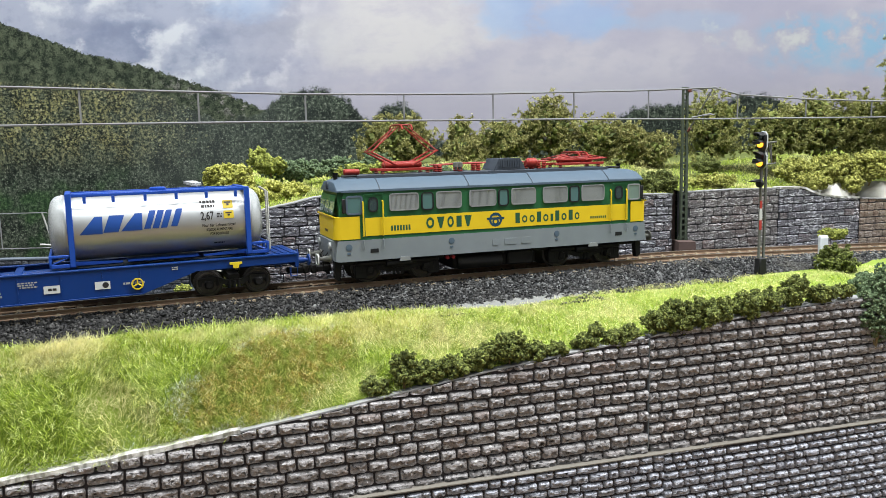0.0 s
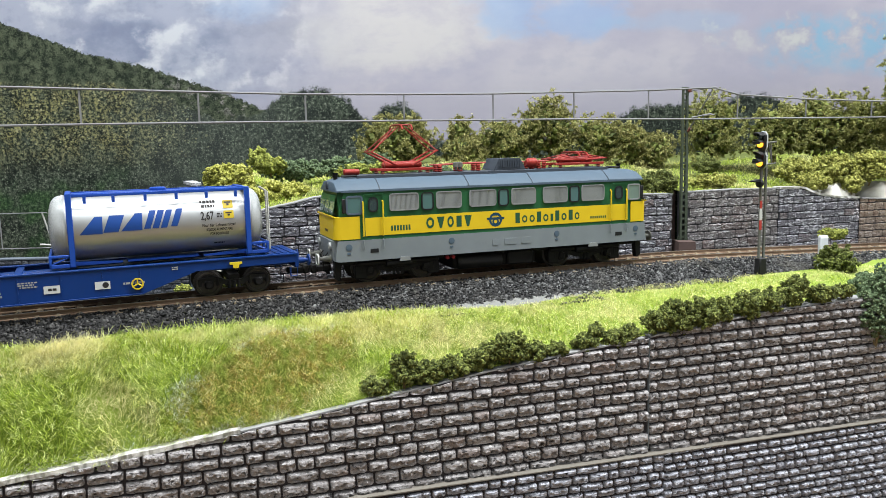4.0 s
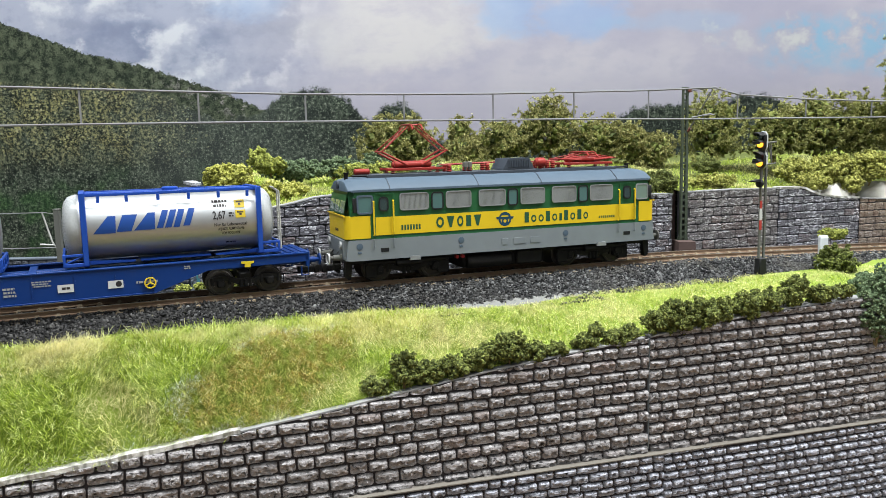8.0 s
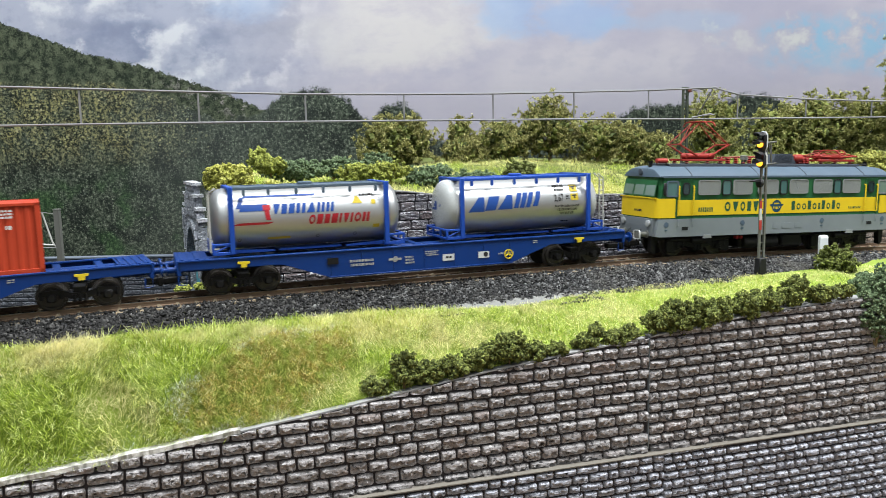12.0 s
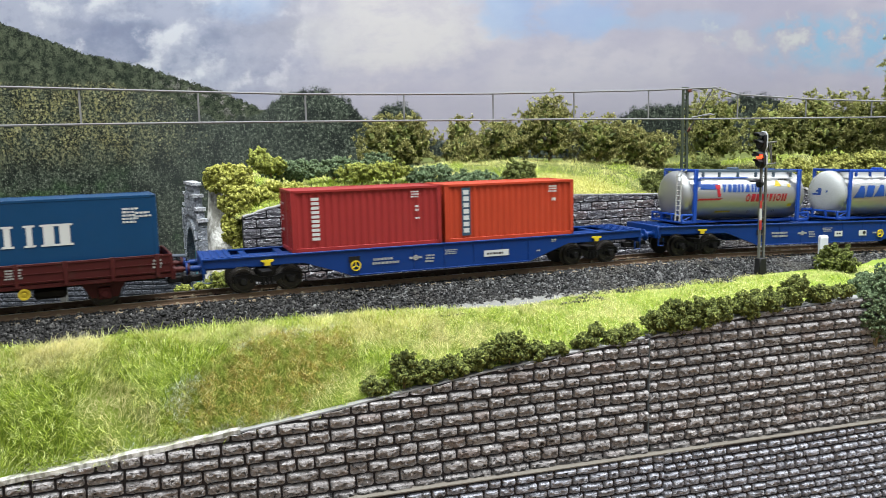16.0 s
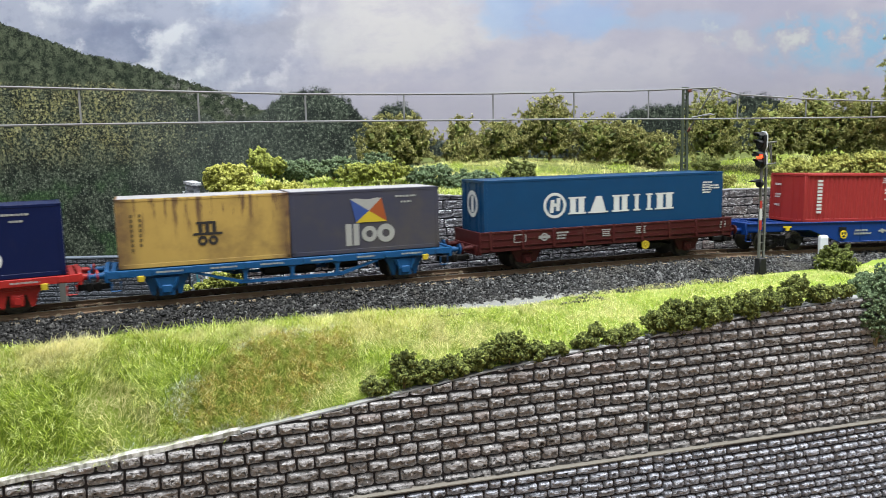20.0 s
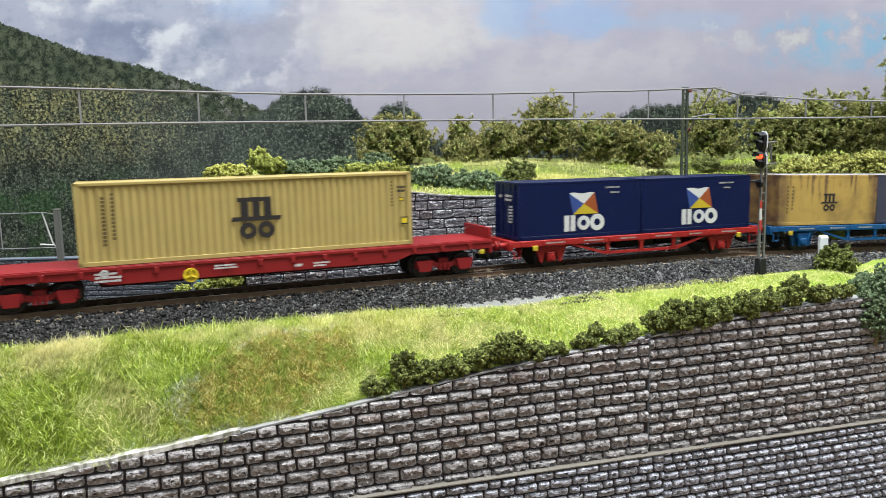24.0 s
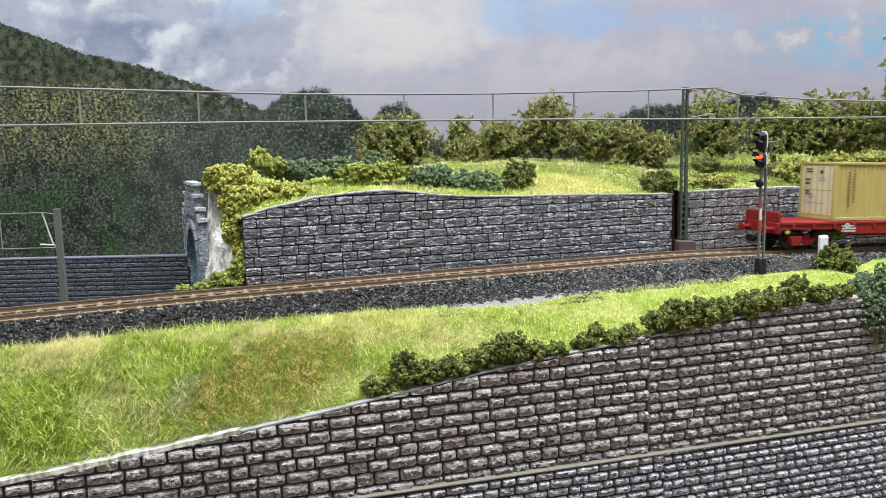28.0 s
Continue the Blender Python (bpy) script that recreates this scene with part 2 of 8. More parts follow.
def stone_mat(name, a, b_, c, brown, rough=0.75, dry=(0.55, 0.55, 0.52), odd=0.86, veins=0.0, stain=0.0):
    """Cast and painted stone: darker where the grain dips, dry-brushed crests, a brown stone here and there."""
    mat = bpy.data.materials.new(name)
    nt, ns, lk, b = nodes_of(mat)
    info = nt.nodes.new("ShaderNodeObjectInfo").outputs["Random"]
    pos = nt.nodes.new("ShaderNodeNewGeometry").outputs["Position"]
    grain = noise_of(nt, 560, 6, 0.70, vec=pos, stretch=(1, 1, 1.6))
    fine = noise_of(nt, 2400, 3, 0.6, vec=pos)
    chips = nt.nodes.new("ShaderNodeTexVoronoi")
    chips.inputs["Scale"].default_value = 520
    lk.new(pos, chips.inputs["Vector"])
    grain = calc(nt, "MULTIPLY_ADD", chips.outputs["Distance"], -0.09, calc(nt, "ADD", grain, 0.042))
    base = blend(nt, info, a, b_)
    base = blend(nt, calc(nt, "MULTIPLY", span(nt, info, odd, odd + 0.04), 0.8), base, brown)
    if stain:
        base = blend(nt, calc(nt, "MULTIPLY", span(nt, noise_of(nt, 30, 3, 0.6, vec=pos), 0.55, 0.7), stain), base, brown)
    base = blend(nt, span(nt, fine, 0.2, 0.8), [x * 0.8 for x in a], base)
    base = blend(nt, span(nt, grain, 0.37, 0.44), c, base)
    crest = calc(nt, "MULTIPLY", span(nt, grain, 0.55, 0.66), span(nt, fine, 0.3, 0.55))
    if veins:
        v = calc(nt, "ABSOLUTE", calc(nt, "SUBTRACT", noise_of(nt, 190, 4, 0.6, vec=pos, stretch=(0.45, 0.45, 2.4)), 0.5))
        crest = calc(nt, "MAXIMUM", calc(nt, "MULTIPLY", crest, 0.16), calc(nt, "MULTIPLY", span(nt, v, 0.022, 0.004), veins))
    lk.new(blend(nt, crest, base, dry), b.inputs["Base Color"])
    b.inputs["Roughness"].default_value = rough
    n = nt.nodes.new("ShaderNodeBump")
    n.inputs["Strength"].default_value, n.inputs["Distance"].default_value = 1.0, 0.0018
    lk.new(grain, n.inputs["Height"])
    n2 = nt.nodes.new("ShaderNodeBump")
    n2.inputs["Strength"].default_value, n2.inputs["Distance"].default_value = 0.8, 0.0003
    lk.new(fine, n2.inputs["Height"])
    lk.new(n.outputs[0], n2.inputs["Normal"])
    lk.new(n2.outputs[0], b.inputs["Normal"])
    return mat


def leafy(name, dark, mid, light, rough=0.75, patch=60.0, straw=None, patch_lo=0.5, patch_hi=0.66, thin=0.0, clump=0.0):
    """Foliage and grass: each tuft or leaf its own tone, with patches."""
    mat = bpy.data.materials.new(name)
    nt, ns, lk, b = nodes_of(mat)
    geo = nt.nodes.new("ShaderNodeNewGeometry")
    r = geo.outputs["Random Per Island"]
    col = blend(nt, span(nt, r, 0.0, 0.6), dark, mid)
    col = blend(nt, span(nt, r, 0.6, 1.05), col, light)
    if straw is not None:
        f = span(nt, noise_of(nt, patch, 3, 0.6, vec=geo.outputs["Position"]), patch_lo, patch_hi)
        col = blend(nt, f, col, blend(nt, r, [c * 0.7 for c in straw], straw))
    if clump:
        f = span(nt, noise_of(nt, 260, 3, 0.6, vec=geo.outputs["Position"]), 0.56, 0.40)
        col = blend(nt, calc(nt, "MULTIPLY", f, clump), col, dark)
    lk.new(col, b.inputs["Base Color"])
    b.inputs["Roughness"].default_value = rough
    b.inputs["Specular IOR Level"].default_value = 0.25
    bump_of(nt, b, noise_of(nt, 2200, 2, vec=geo.outputs["Position"]), 0.4, 0.0002)
    if thin:
        tr = ns.new("ShaderNodeBsdfTranslucent")
        lk.new(col, tr.inputs["Color"])
        mx = ns.new("ShaderNodeMixShader")
        mx.inputs[0].default_value = thin
        lk.new(b.outputs[0], mx.inputs[1])
        lk.new(tr.outputs[0], mx.inputs[2])
        lk.new(mx.outputs[0], ns["Material Output"].inputs["Surface"])
    return mat


M["tank_silver"] = tank_silver()
M["rusty_yellow"] = rusty_yellow()
M["grimy_navy"] = grimy_navy()
M["glass_dark"] = glassy("glass_dark", (0.015, 0.03, 0.03))
M["glass_teal"] = glassy("glass_teal", (0.05, 0.11, 0.105))
M["glass_cab"] = glassy("glass_cab", (0.12, 0.17, 0.14))
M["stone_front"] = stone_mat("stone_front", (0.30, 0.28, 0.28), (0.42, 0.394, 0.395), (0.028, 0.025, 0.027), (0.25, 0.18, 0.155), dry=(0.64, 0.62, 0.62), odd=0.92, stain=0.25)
M["stone_low"] = stone_mat("stone_low", (0.33, 0.335, 0.385), (0.46, 0.465, 0.52), (0.022, 0.022, 0.028), (0.22, 0.205, 0.20), dry=(0.66, 0.67, 0.74), odd=0.95)
M["stone_back"] = stone_mat("stone_back", (0.085, 0.082, 0.098), (0.14, 0.136, 0.158), (0.045, 0.043, 0.052), (0.12, 0.072, 0.058), dry=(0.66, 0.66, 0.70), veins=0.8, stain=0.8)
M["stone_slate"] = stone_mat("stone_slate", (0.062, 0.068, 0.084), (0.074, 0.082, 0.10), (0.056, 0.062, 0.076), (0.08, 0.08, 0.09), dry=(0.11, 0.12, 0.14))
M["coping_slate"] = paint("coping_slate", (0.09, 0.105, 0.128), 0.8, 0, 0.2, 0.3)
M["mortar_slate"] = paint("mortar_slate", (0.056, 0.062, 0.076), 0.8)
M["stone_portal"] = stone_mat("stone_portal", (0.20, 0.22, 0.26), (0.30, 0.32, 0.36), (0.07, 0.08, 0.10), (0.25, 0.26, 0.28), dry=(0.88, 0.88, 0.90))
M["mortar_front"] = paint("mortar_front", (0.042, 0.037, 0.040), 0.85, 0, 0.3, 0.4, (0.05, 0.04, 0.035), 0.6, 150)
M["mortar_back"] = paint("mortar_back", (0.028, 0.028, 0.033), 0.85, 0, 0.3, 0.4, (0.05, 0.04, 0.038), 0.6, 150)
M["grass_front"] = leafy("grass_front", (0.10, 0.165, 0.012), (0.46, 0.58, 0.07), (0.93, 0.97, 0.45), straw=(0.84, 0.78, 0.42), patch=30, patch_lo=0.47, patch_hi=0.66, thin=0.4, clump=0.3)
M["grass_straw"] = leafy("grass_straw", (0.36, 0.36, 0.08), (0.72, 0.68, 0.28), (0.92, 0.88, 0.58), thin=0.4)
M["grass_yellow"] = leafy("grass_yellow", (0.40, 0.38, 0.08), (0.64, 0.62, 0.22), (0.90, 0.88, 0.50), thin=0.4)
M["grass_back"] = leafy("grass_back", (0.19, 0.28, 0.02), (0.50, 0.61, 0.09), (0.84, 0.88, 0.32), straw=(0.84, 0.80, 0.36), patch=24, patch_lo=0.47, patch_hi=0.58, thin=0.4)
M["grass_dry"] = leafy("grass_dry", (0.22, 0.12, 0.026), (0.50, 0.46, 0.11), (0.92, 0.87, 0.44), straw=(0.34, 0.43, 0.08), patch=190, patch_lo=0.40, patch_hi=0.62, thin=0.35, clump=0.3)
M["soil"] = paint("soil", (0.15, 0.20, 0.03), 0.95, 0, 0.4, 0.4, (0.16, 0.14, 0.05), 0.6, 60)
M["soil_meadow"] = paint("soil_meadow", (0.075, 0.09, 0.022), 0.95, 0, 0.4, 0.4, (0.10, 0.085, 0.03), 0.6, 60)
M["stone_tan"] = stone_mat("stone_tan", (0.16, 0.118, 0.088), (0.23, 0.17, 0.13), (0.06, 0.042, 0.034), (0.17, 0.085, 0.05), dry=(0.50, 0.46, 0.42), veins=0.5, stain=0.7)
M["stone_brown"] = stone_mat("stone_brown", (0.098, 0.088, 0.09), (0.155, 0.14, 0.14), (0.045, 0.038, 0.04), (0.13, 0.075, 0.06), dry=(0.60, 0.58, 0.58), veins=0.75, stain=0.6)
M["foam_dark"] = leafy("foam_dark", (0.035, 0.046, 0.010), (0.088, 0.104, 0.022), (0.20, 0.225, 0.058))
M["foam_olive"] = leafy("foam_olive", (0.05, 0.065, 0.014), (0.10, 0.115, 0.03), (0.16, 0.175, 0.05))
M["foam_lime"] = leafy("foam_lime", (0.13, 0.135, 0.016), (0.26, 0.262, 0.048), (0.46, 0.455, 0.14))
M["foam_sunny"] = leafy("foam_sunny", (0.10, 0.105, 0.018), (0.225, 0.228, 0.05), (0.40, 0.395, 0.12))
M["foam_teal"] = leafy("foam_teal", (0.038, 0.058, 0.026), (0.098, 0.145, 0.072), (0.22, 0.275, 0.155))
M["foam_moss"] = leafy("foam_moss", (0.08, 0.095, 0.016), (0.185, 0.205, 0.038), (0.32, 0.34, 0.075))
M["leaf_tree"] = leafy("leaf_tree", (0.075, 0.078, 0.02), (0.22, 0.213, 0.066), (0.52, 0.49, 0.23), thin=0.25)
M["leaf_green"] = leafy("leaf_green", (0.08, 0.088, 0.02), (0.235, 0.24, 0.068), (0.54, 0.53, 0.24), thin=0.25)
M["twig"] = paint("twig", (0.16, 0.12, 0.06), 0.8)
M["ballast"] = leafy("ballast", (0.004, 0.0038, 0.0038), (0.0125, 0.0118, 0.0112), (0.072, 0.069, 0.066), rough=0.75, straw=(0.014, 0.013, 0.012), patch=45)
M["ballast_dusty"] = leafy("ballast_dusty", (0.010, 0.010, 0.0105), (0.034, 0.034, 0.034), (0.15, 0.15, 0.148), rough=0.75, straw=(0.07, 0.066, 0.06), patch=45)
M["bed"] = paint("bed", (0.025, 0.025, 0.027), 0.95, 0, 0.3, 0.4, (0.09, 0.085, 0.08), 0.9, 120)
M["rail_side"] = paint("rail_side", (0.15, 0.10, 0.066), 0.7, 0.0, 0.25, 0.35, (0.06, 0.045, 0.035), 0.3, 60)
M["rail_top"] = paint("rail_top", (0.45, 0.40, 0.34), 0.32, 0.85, 0.1, 0.2, (0.2, 0.12, 0.07), 0.1, 60)
M["sleeper"] = paint("sleeper", (0.19, 0.15, 0.10), 0.85, 0, 0.25, 0.3, (0.14, 0.10, 0.07), 0.5, 200)
M["post_white"] = paint("post_white", (0.52, 0.54, 0.56), 0.5, 0, 0.06, 0.1)
M["lit_yellow"] = glow("lit_yellow", (1.0, 0.42, 0.03), 2.6)
M["lit_red"] = glow("lit_red", (1.0, 0.045, 0.012), 5.0)


def streaky_plaster():
    """White plaster, thinly washed grey in runs down the slope."""
    mat = bpy.data.materials.new("plaster_streaked")
    nt, ns, lk, b = nodes_of(mat)
    runs = noise_of(nt, 240, 5, 0.65, stretch=(1, 1, 0.2))
    blots = noise_of(nt, 110, 5, 0.7)
    col = blend(nt, span(nt, runs, 0.40, 0.62), (0.17, 0.165, 0.14), (0.50, 0.49, 0.46))
    col = blend(nt, calc(nt, "MULTIPLY", span(nt, blots, 0.52, 0.66), 0.7), col, (0.72, 0.71, 0.68))
    lk.new(col, b.inputs["Base Color"])
    b.inputs["Roughness"].default_value = 0.9
    bump_of(nt, b, blots, 1.0, 0.0012)
    return mat


M["plaster_streaked"] = streaky_plaster()
M["plaster_bare"] = paint("plaster_bare", (0.50, 0.48, 0.44), 0.9, 0, 0.25, 0.5, (0.24, 0.21, 0.17), 0.8, 70)
M["crown_stone"] = stone_mat("crown_stone", (0.36, 0.37, 0.40), (0.50, 0.51, 0.54), (0.10, 0.11, 0.13), (0.4, 0.4, 0.42), dry=(0.88, 0.88, 0.90))
M["lint"] = leafy("lint", (0.30, 0.34, 0.28), (0.48, 0.52, 0.44), (0.70, 0.72, 0.64), thin=0.4)
M["frost"] = leafy("frost", (0.42, 0.42, 0.34), (0.62, 0.62, 0.54), (0.85, 0.85, 0.80), thin=0.3)

# ---- the line of the track: a long right-hand bend, level at first and then falling a little ----
S = np.arange(-1500.0, 1801.0, 1.0)
_sc = np.clip(S, -220, 320)
_k = -0.15635e-3 + 0.7483e-6 * _sc - 14.586e-9 * _sc ** 2 + 0.3e-3 * np.clip((_sc - 50) / 40, 0, 1)
HEAD = np.concatenate([[0], np.cumsum((_k[1:] + _k[:-1]) / 2)])
HEAD += radians(20.662) - HEAD[1500]
TX = np.concatenate([[0], np.cumsum((np.cos(HEAD)[1:] + np.cos(HEAD)[:-1]) / 2)])
TY = np.concatenate([[0], np.cumsum((np.sin(HEAD)[1:] + np.sin(HEAD)[:-1]) / 2)])
TX -= TX[1500]
TY += 377.19 - TY[1500]


def track(s, lat=0.0):
    h = np.interp(s, S, HEAD)
    return np.interp(s, S, TX) - lat * np.sin(h), np.interp(s, S, TY) + lat * np.cos(h), h


def height(s):
    """The rail's height over the level stretch."""
    f = np.maximum(0.0, np.asarray(s, float) - 130.0)
    return -np.minimum(0.032 * f * f / (f + 12.0), 12.0)


def along(profile, s_list, name, mat, closed=False, smooth=False):
    """A section of (lat, z) drawn along the track."""
    prof = np.array(profile, float)
    rows = []
    for s in s_list:
        x, y, h = track(s, prof[:, 0])
        rows.append(np.stack([x, y, prof[:, 1] + height(s)], -1))
    v = np.concatenate(rows)
    k = len(prof)
    n = len(s_list)
    i, j = np.meshgrid(np.arange(n - 1), np.arange(k if closed else k - 1), indexing="ij")
    a = i * k + j
    b = i * k + (j + 1) % k
    f = np.stack([a, a + k, b + k, b], -1).reshape(-1, 4)
    return fast_mesh(name, v, f, mat, smooth)


STEP_FAR = np.arange(-1480, 1790, 12.0)
# wood board below all, and the printed backdrop behind
bm = bmesh.new()
box(bm, -1500, 1500, -1000, 735, -170, -150, 2)
tagged(part("baseboard", bm, M["baseboard_wood"], smooth=False), "flat wooden baseboard under the whole layout", "baseboard", kind="structure")

ob = new("trackbed", along([(-40, -149), (-40, -10.5), (-33, -9.4), (-22, -6.2), (-15, -3.6), (15, -3.6), (22, -6.5), (24, -8), (24, -149)], STEP_FAR, "trackbed", M["bed"]))
tagged(ob, "raised grey roadbed that carries the track", "trackbed", kind="structure")

rail_thing = empty("railway_track", "brown weathered model railway track in grey ballast", "railway track")
for side in (-1, 1):
    c = side * 8.6
    prof = [(c - 1.35, -2.4), (c - 1.35, -2.0), (c - 0.35, -1.75), (c - 0.35, -0.75), (c - 0.5, -0.5), (c - 0.5, 0.0), (c + 0.5, 0.0), (c + 0.5, -0.5), (c + 0.35, -0.75), (c + 0.35, -1.75), (c + 1.35, -2.0), (c + 1.35, -2.4)]
    rail = new("rail", along(prof, STEP_FAR, "rail", M["rail_side"], closed=True))
    rail.parent = rail_thing
    head = new("rail_head", along([(c - 0.48, 0.01), (c + 0.48, 0.01)], STEP_FAR, "rail_head", M["rail_top"]))
    head.parent = rail
    head["label"] = "bright worn running surface"
bm = bmesh.new()
box(bm, -1.5, 1.5, -15.0, 15.0, -4.4, -2.42, 0.15)
for side in (-1, 1):
    for off in (-1, 1):
        c = side * 8.6
        vs = box(bm, -1.2, 1.2, *sorted((c + off * 0.6, c + off * 2.6)), -2.5, -1.35)
        for v in vs:
            if v.co.z > -2:
                v.co.x *= 0.42
                v.co.y = c + off * 0.6 + (v.co.y - c - off * 0.6) * 0.45
sleeper_mesh = as_mesh("sleeper", bm, M["sleeper"])
for i, s in enumerate(np.arange(-330, 420, 7.6)):
    x, y, h = track(s)
    ob = new("sleeper", sleeper_mesh)
    ob.parent = rail_thing
    ob.matrix_basis = pose(x * MM, y * MM, float(height(s)) * MM, 0, 0, math.degrees(h) + rng.normal(0, 0.5))

# ---- the front retaining wall stands on this line ----
C17, T17 = math.cos(radians(17)), math.tan(radians(17))
TOP_U = np.array([-260, -181, -156, -121, -83, -50, -16, 17, 51, 89, 129, 162, 215, 330.0])
TOP_Z = np.array([-51, -48.3, -46.5, -43.5, -39.5, -35.8, -31.2, -27.0, -23.4, -20.0, -15.9, -13.2, -11.8, -11])


def front_top(u):
    return np.interp(u, TOP_U, TOP_Z)


def front_xy(u, off=0.0):
    return u * C17 + off * math.sin(radians(17)), 292.4 + T17 * u * C17 - off * C17


def edge_lat(s):
    return 34.0 + 14.0 * np.exp(-((s - 15) / 38.0) ** 2) + 3.5 / (1 + np.exp((s + 75) / 15.0)) - 15.0 / (1 + np.exp(-(s - 250) / 6.0))


def bank(u, v):
    """The grass bank: v 0 at the ballast, 1 at the wall."""
    s = u * 1.05 - 24
    ax, ay, _ = track(s, -edge_lat(s))
    bx, by = front_xy(u, -2.0)
    zt = front_top(u) - 0.3
    steep = 1 / (1 + np.exp((u + 10) / 25.0))
    g = v ** (1.15 + 0.75 * steep)
    z = -9.0 + (zt + 9.0) * g
    w = np.sin(np.pi * np.clip(v, 0, 1))
    z = z + w * (1.5 * steep + 0.9 * np.sin(u * 0.11 + 3 * v) * np.sin(u * 0.045 + 1) + 0.7 * np.sin(u * 0.23 + v * 7))
    z = z + 5.5 * np.exp(-((u + 62 + 30 * (v - 0.6)) / 24.0) ** 2 - ((v - 0.62) / 0.24) ** 2)
    z = z + 1.2 * np.exp(-((u + 118) / 55.0) ** 2) * np.exp(-((v - 0.12) / 0.2) ** 2)
    return ax + (bx - ax) * v, ay + (by - ay) * v, z


def grid_mesh(name, fn, us, vs, mat, smooth=True, leave=None):
    U, V = np.meshgrid(us, vs, indexing="ij")
    x, y, z = fn(U, V)
    k = len(vs)
    i, j = np.meshgrid(np.arange(len(us) - 1), np.arange(k - 1), indexing="ij")
    a = i * k + j
    f = np.stack([a, a + 1, a + k + 1, a + k], -1).reshape(-1, 4)[:, ::-1]
    if leave is not None:
        mu, mv = (U[:-1, :-1] + U[1:, 1:]) / 2, (V[:-1, :-1] + V[1:, 1:]) / 2
        f = f[leave(mu, mv).reshape(-1)]
    return fast_mesh(name, np.stack([x, y, z], -1).reshape(-1, 3), f, mat, smooth)


ob = new("ground_bank", grid_mesh("ground_bank", bank, np.arange(-250, 320, 4.0), np.linspace(0, 1, 18), M["soil"]))
tagged(ob, "sloping earth bank under the grass beside the track", "ground", kind="structure")

# ---- the line of the back wall and the meadow above it ----
C19, T19 = math.cos(radians(18.8)), math.tan(radians(18.8))
BACK_U = np.array([-104, -98, -93, -78, -67, -55, -40, -28, -16, -1, 22, 49, 73, 109, 143, 155, 188, 220, 240, 252, 268, 310, 420.0])
BACK_Z = np.array([29, 30.3, 32.3, 34.9, 37.3, 38.2, 39.0, 39.1, 37.8, 35.6, 33.8, 33.0, 32.6, 31.4, 30.4, 31.0, 31.2, 30.6, 30.2, 25.5, 23.0, 20.5, 20.0])


def back_top(u):
    return np.interp(u, BACK_U, BACK_Z)


def back_xy(u, off=0.0):
    return u * C19 + off * math.sin(radians(18.8)), 412.5 + T19 * u * C19 - off * C19


def meadow(u, d):
    """The meadow: d millimetres behind the wall's face."""
    x, y = back_xy(u, -d)
    f = np.clip(d / 95.0, 0, 1)
    f = f * f * (3 - 2 * f)
    zt = np.where((u > 144) & (u < 154), 30.5, back_top(u)) - 0.6
    far = 45.0 + 3.0 * np.sin(u * 0.02) + d * 0.02
    z = zt + (far - zt) * f + 0.8 * np.sin(u * 0.13) * np.sin(d * 0.11)
    return x, y, z


def meadow_in(u, d):
    return meadow(u, np.maximum(d, 0.0))


us = np.concatenate([np.arange(-106, 143, 4.0), [143, 155], np.arange(159, 420, 4.0)])
ob = new("ground_meadow", grid_mesh("ground_meadow", meadow, us, np.concatenate([np.linspace(5, 100, 22), np.linspace(110, 230, 8)]), M["soil_meadow"], leave=lambda u, d: ~((u > 143) & (u < 155) & (d < 17))))
tagged(ob, "raised meadow ground behind the back wall", "ground", kind="structure")


# ---- the printed backdrop ----
def ramp_of(nt, fac, stops):
    r = nt.nodes.new("ShaderNodeValToRGB")
    nt.links.new(fac, r.inputs[0])
    el = r.color_ramp.elements
    while len(el) < len(stops):
        el.new(0.5)
    for e, (p, v) in zip(el, stops):
        e.position = p
        e.color = rgba(v) if isinstance(v, tuple) else (v, v, v, 1)
    return r.outputs[0]


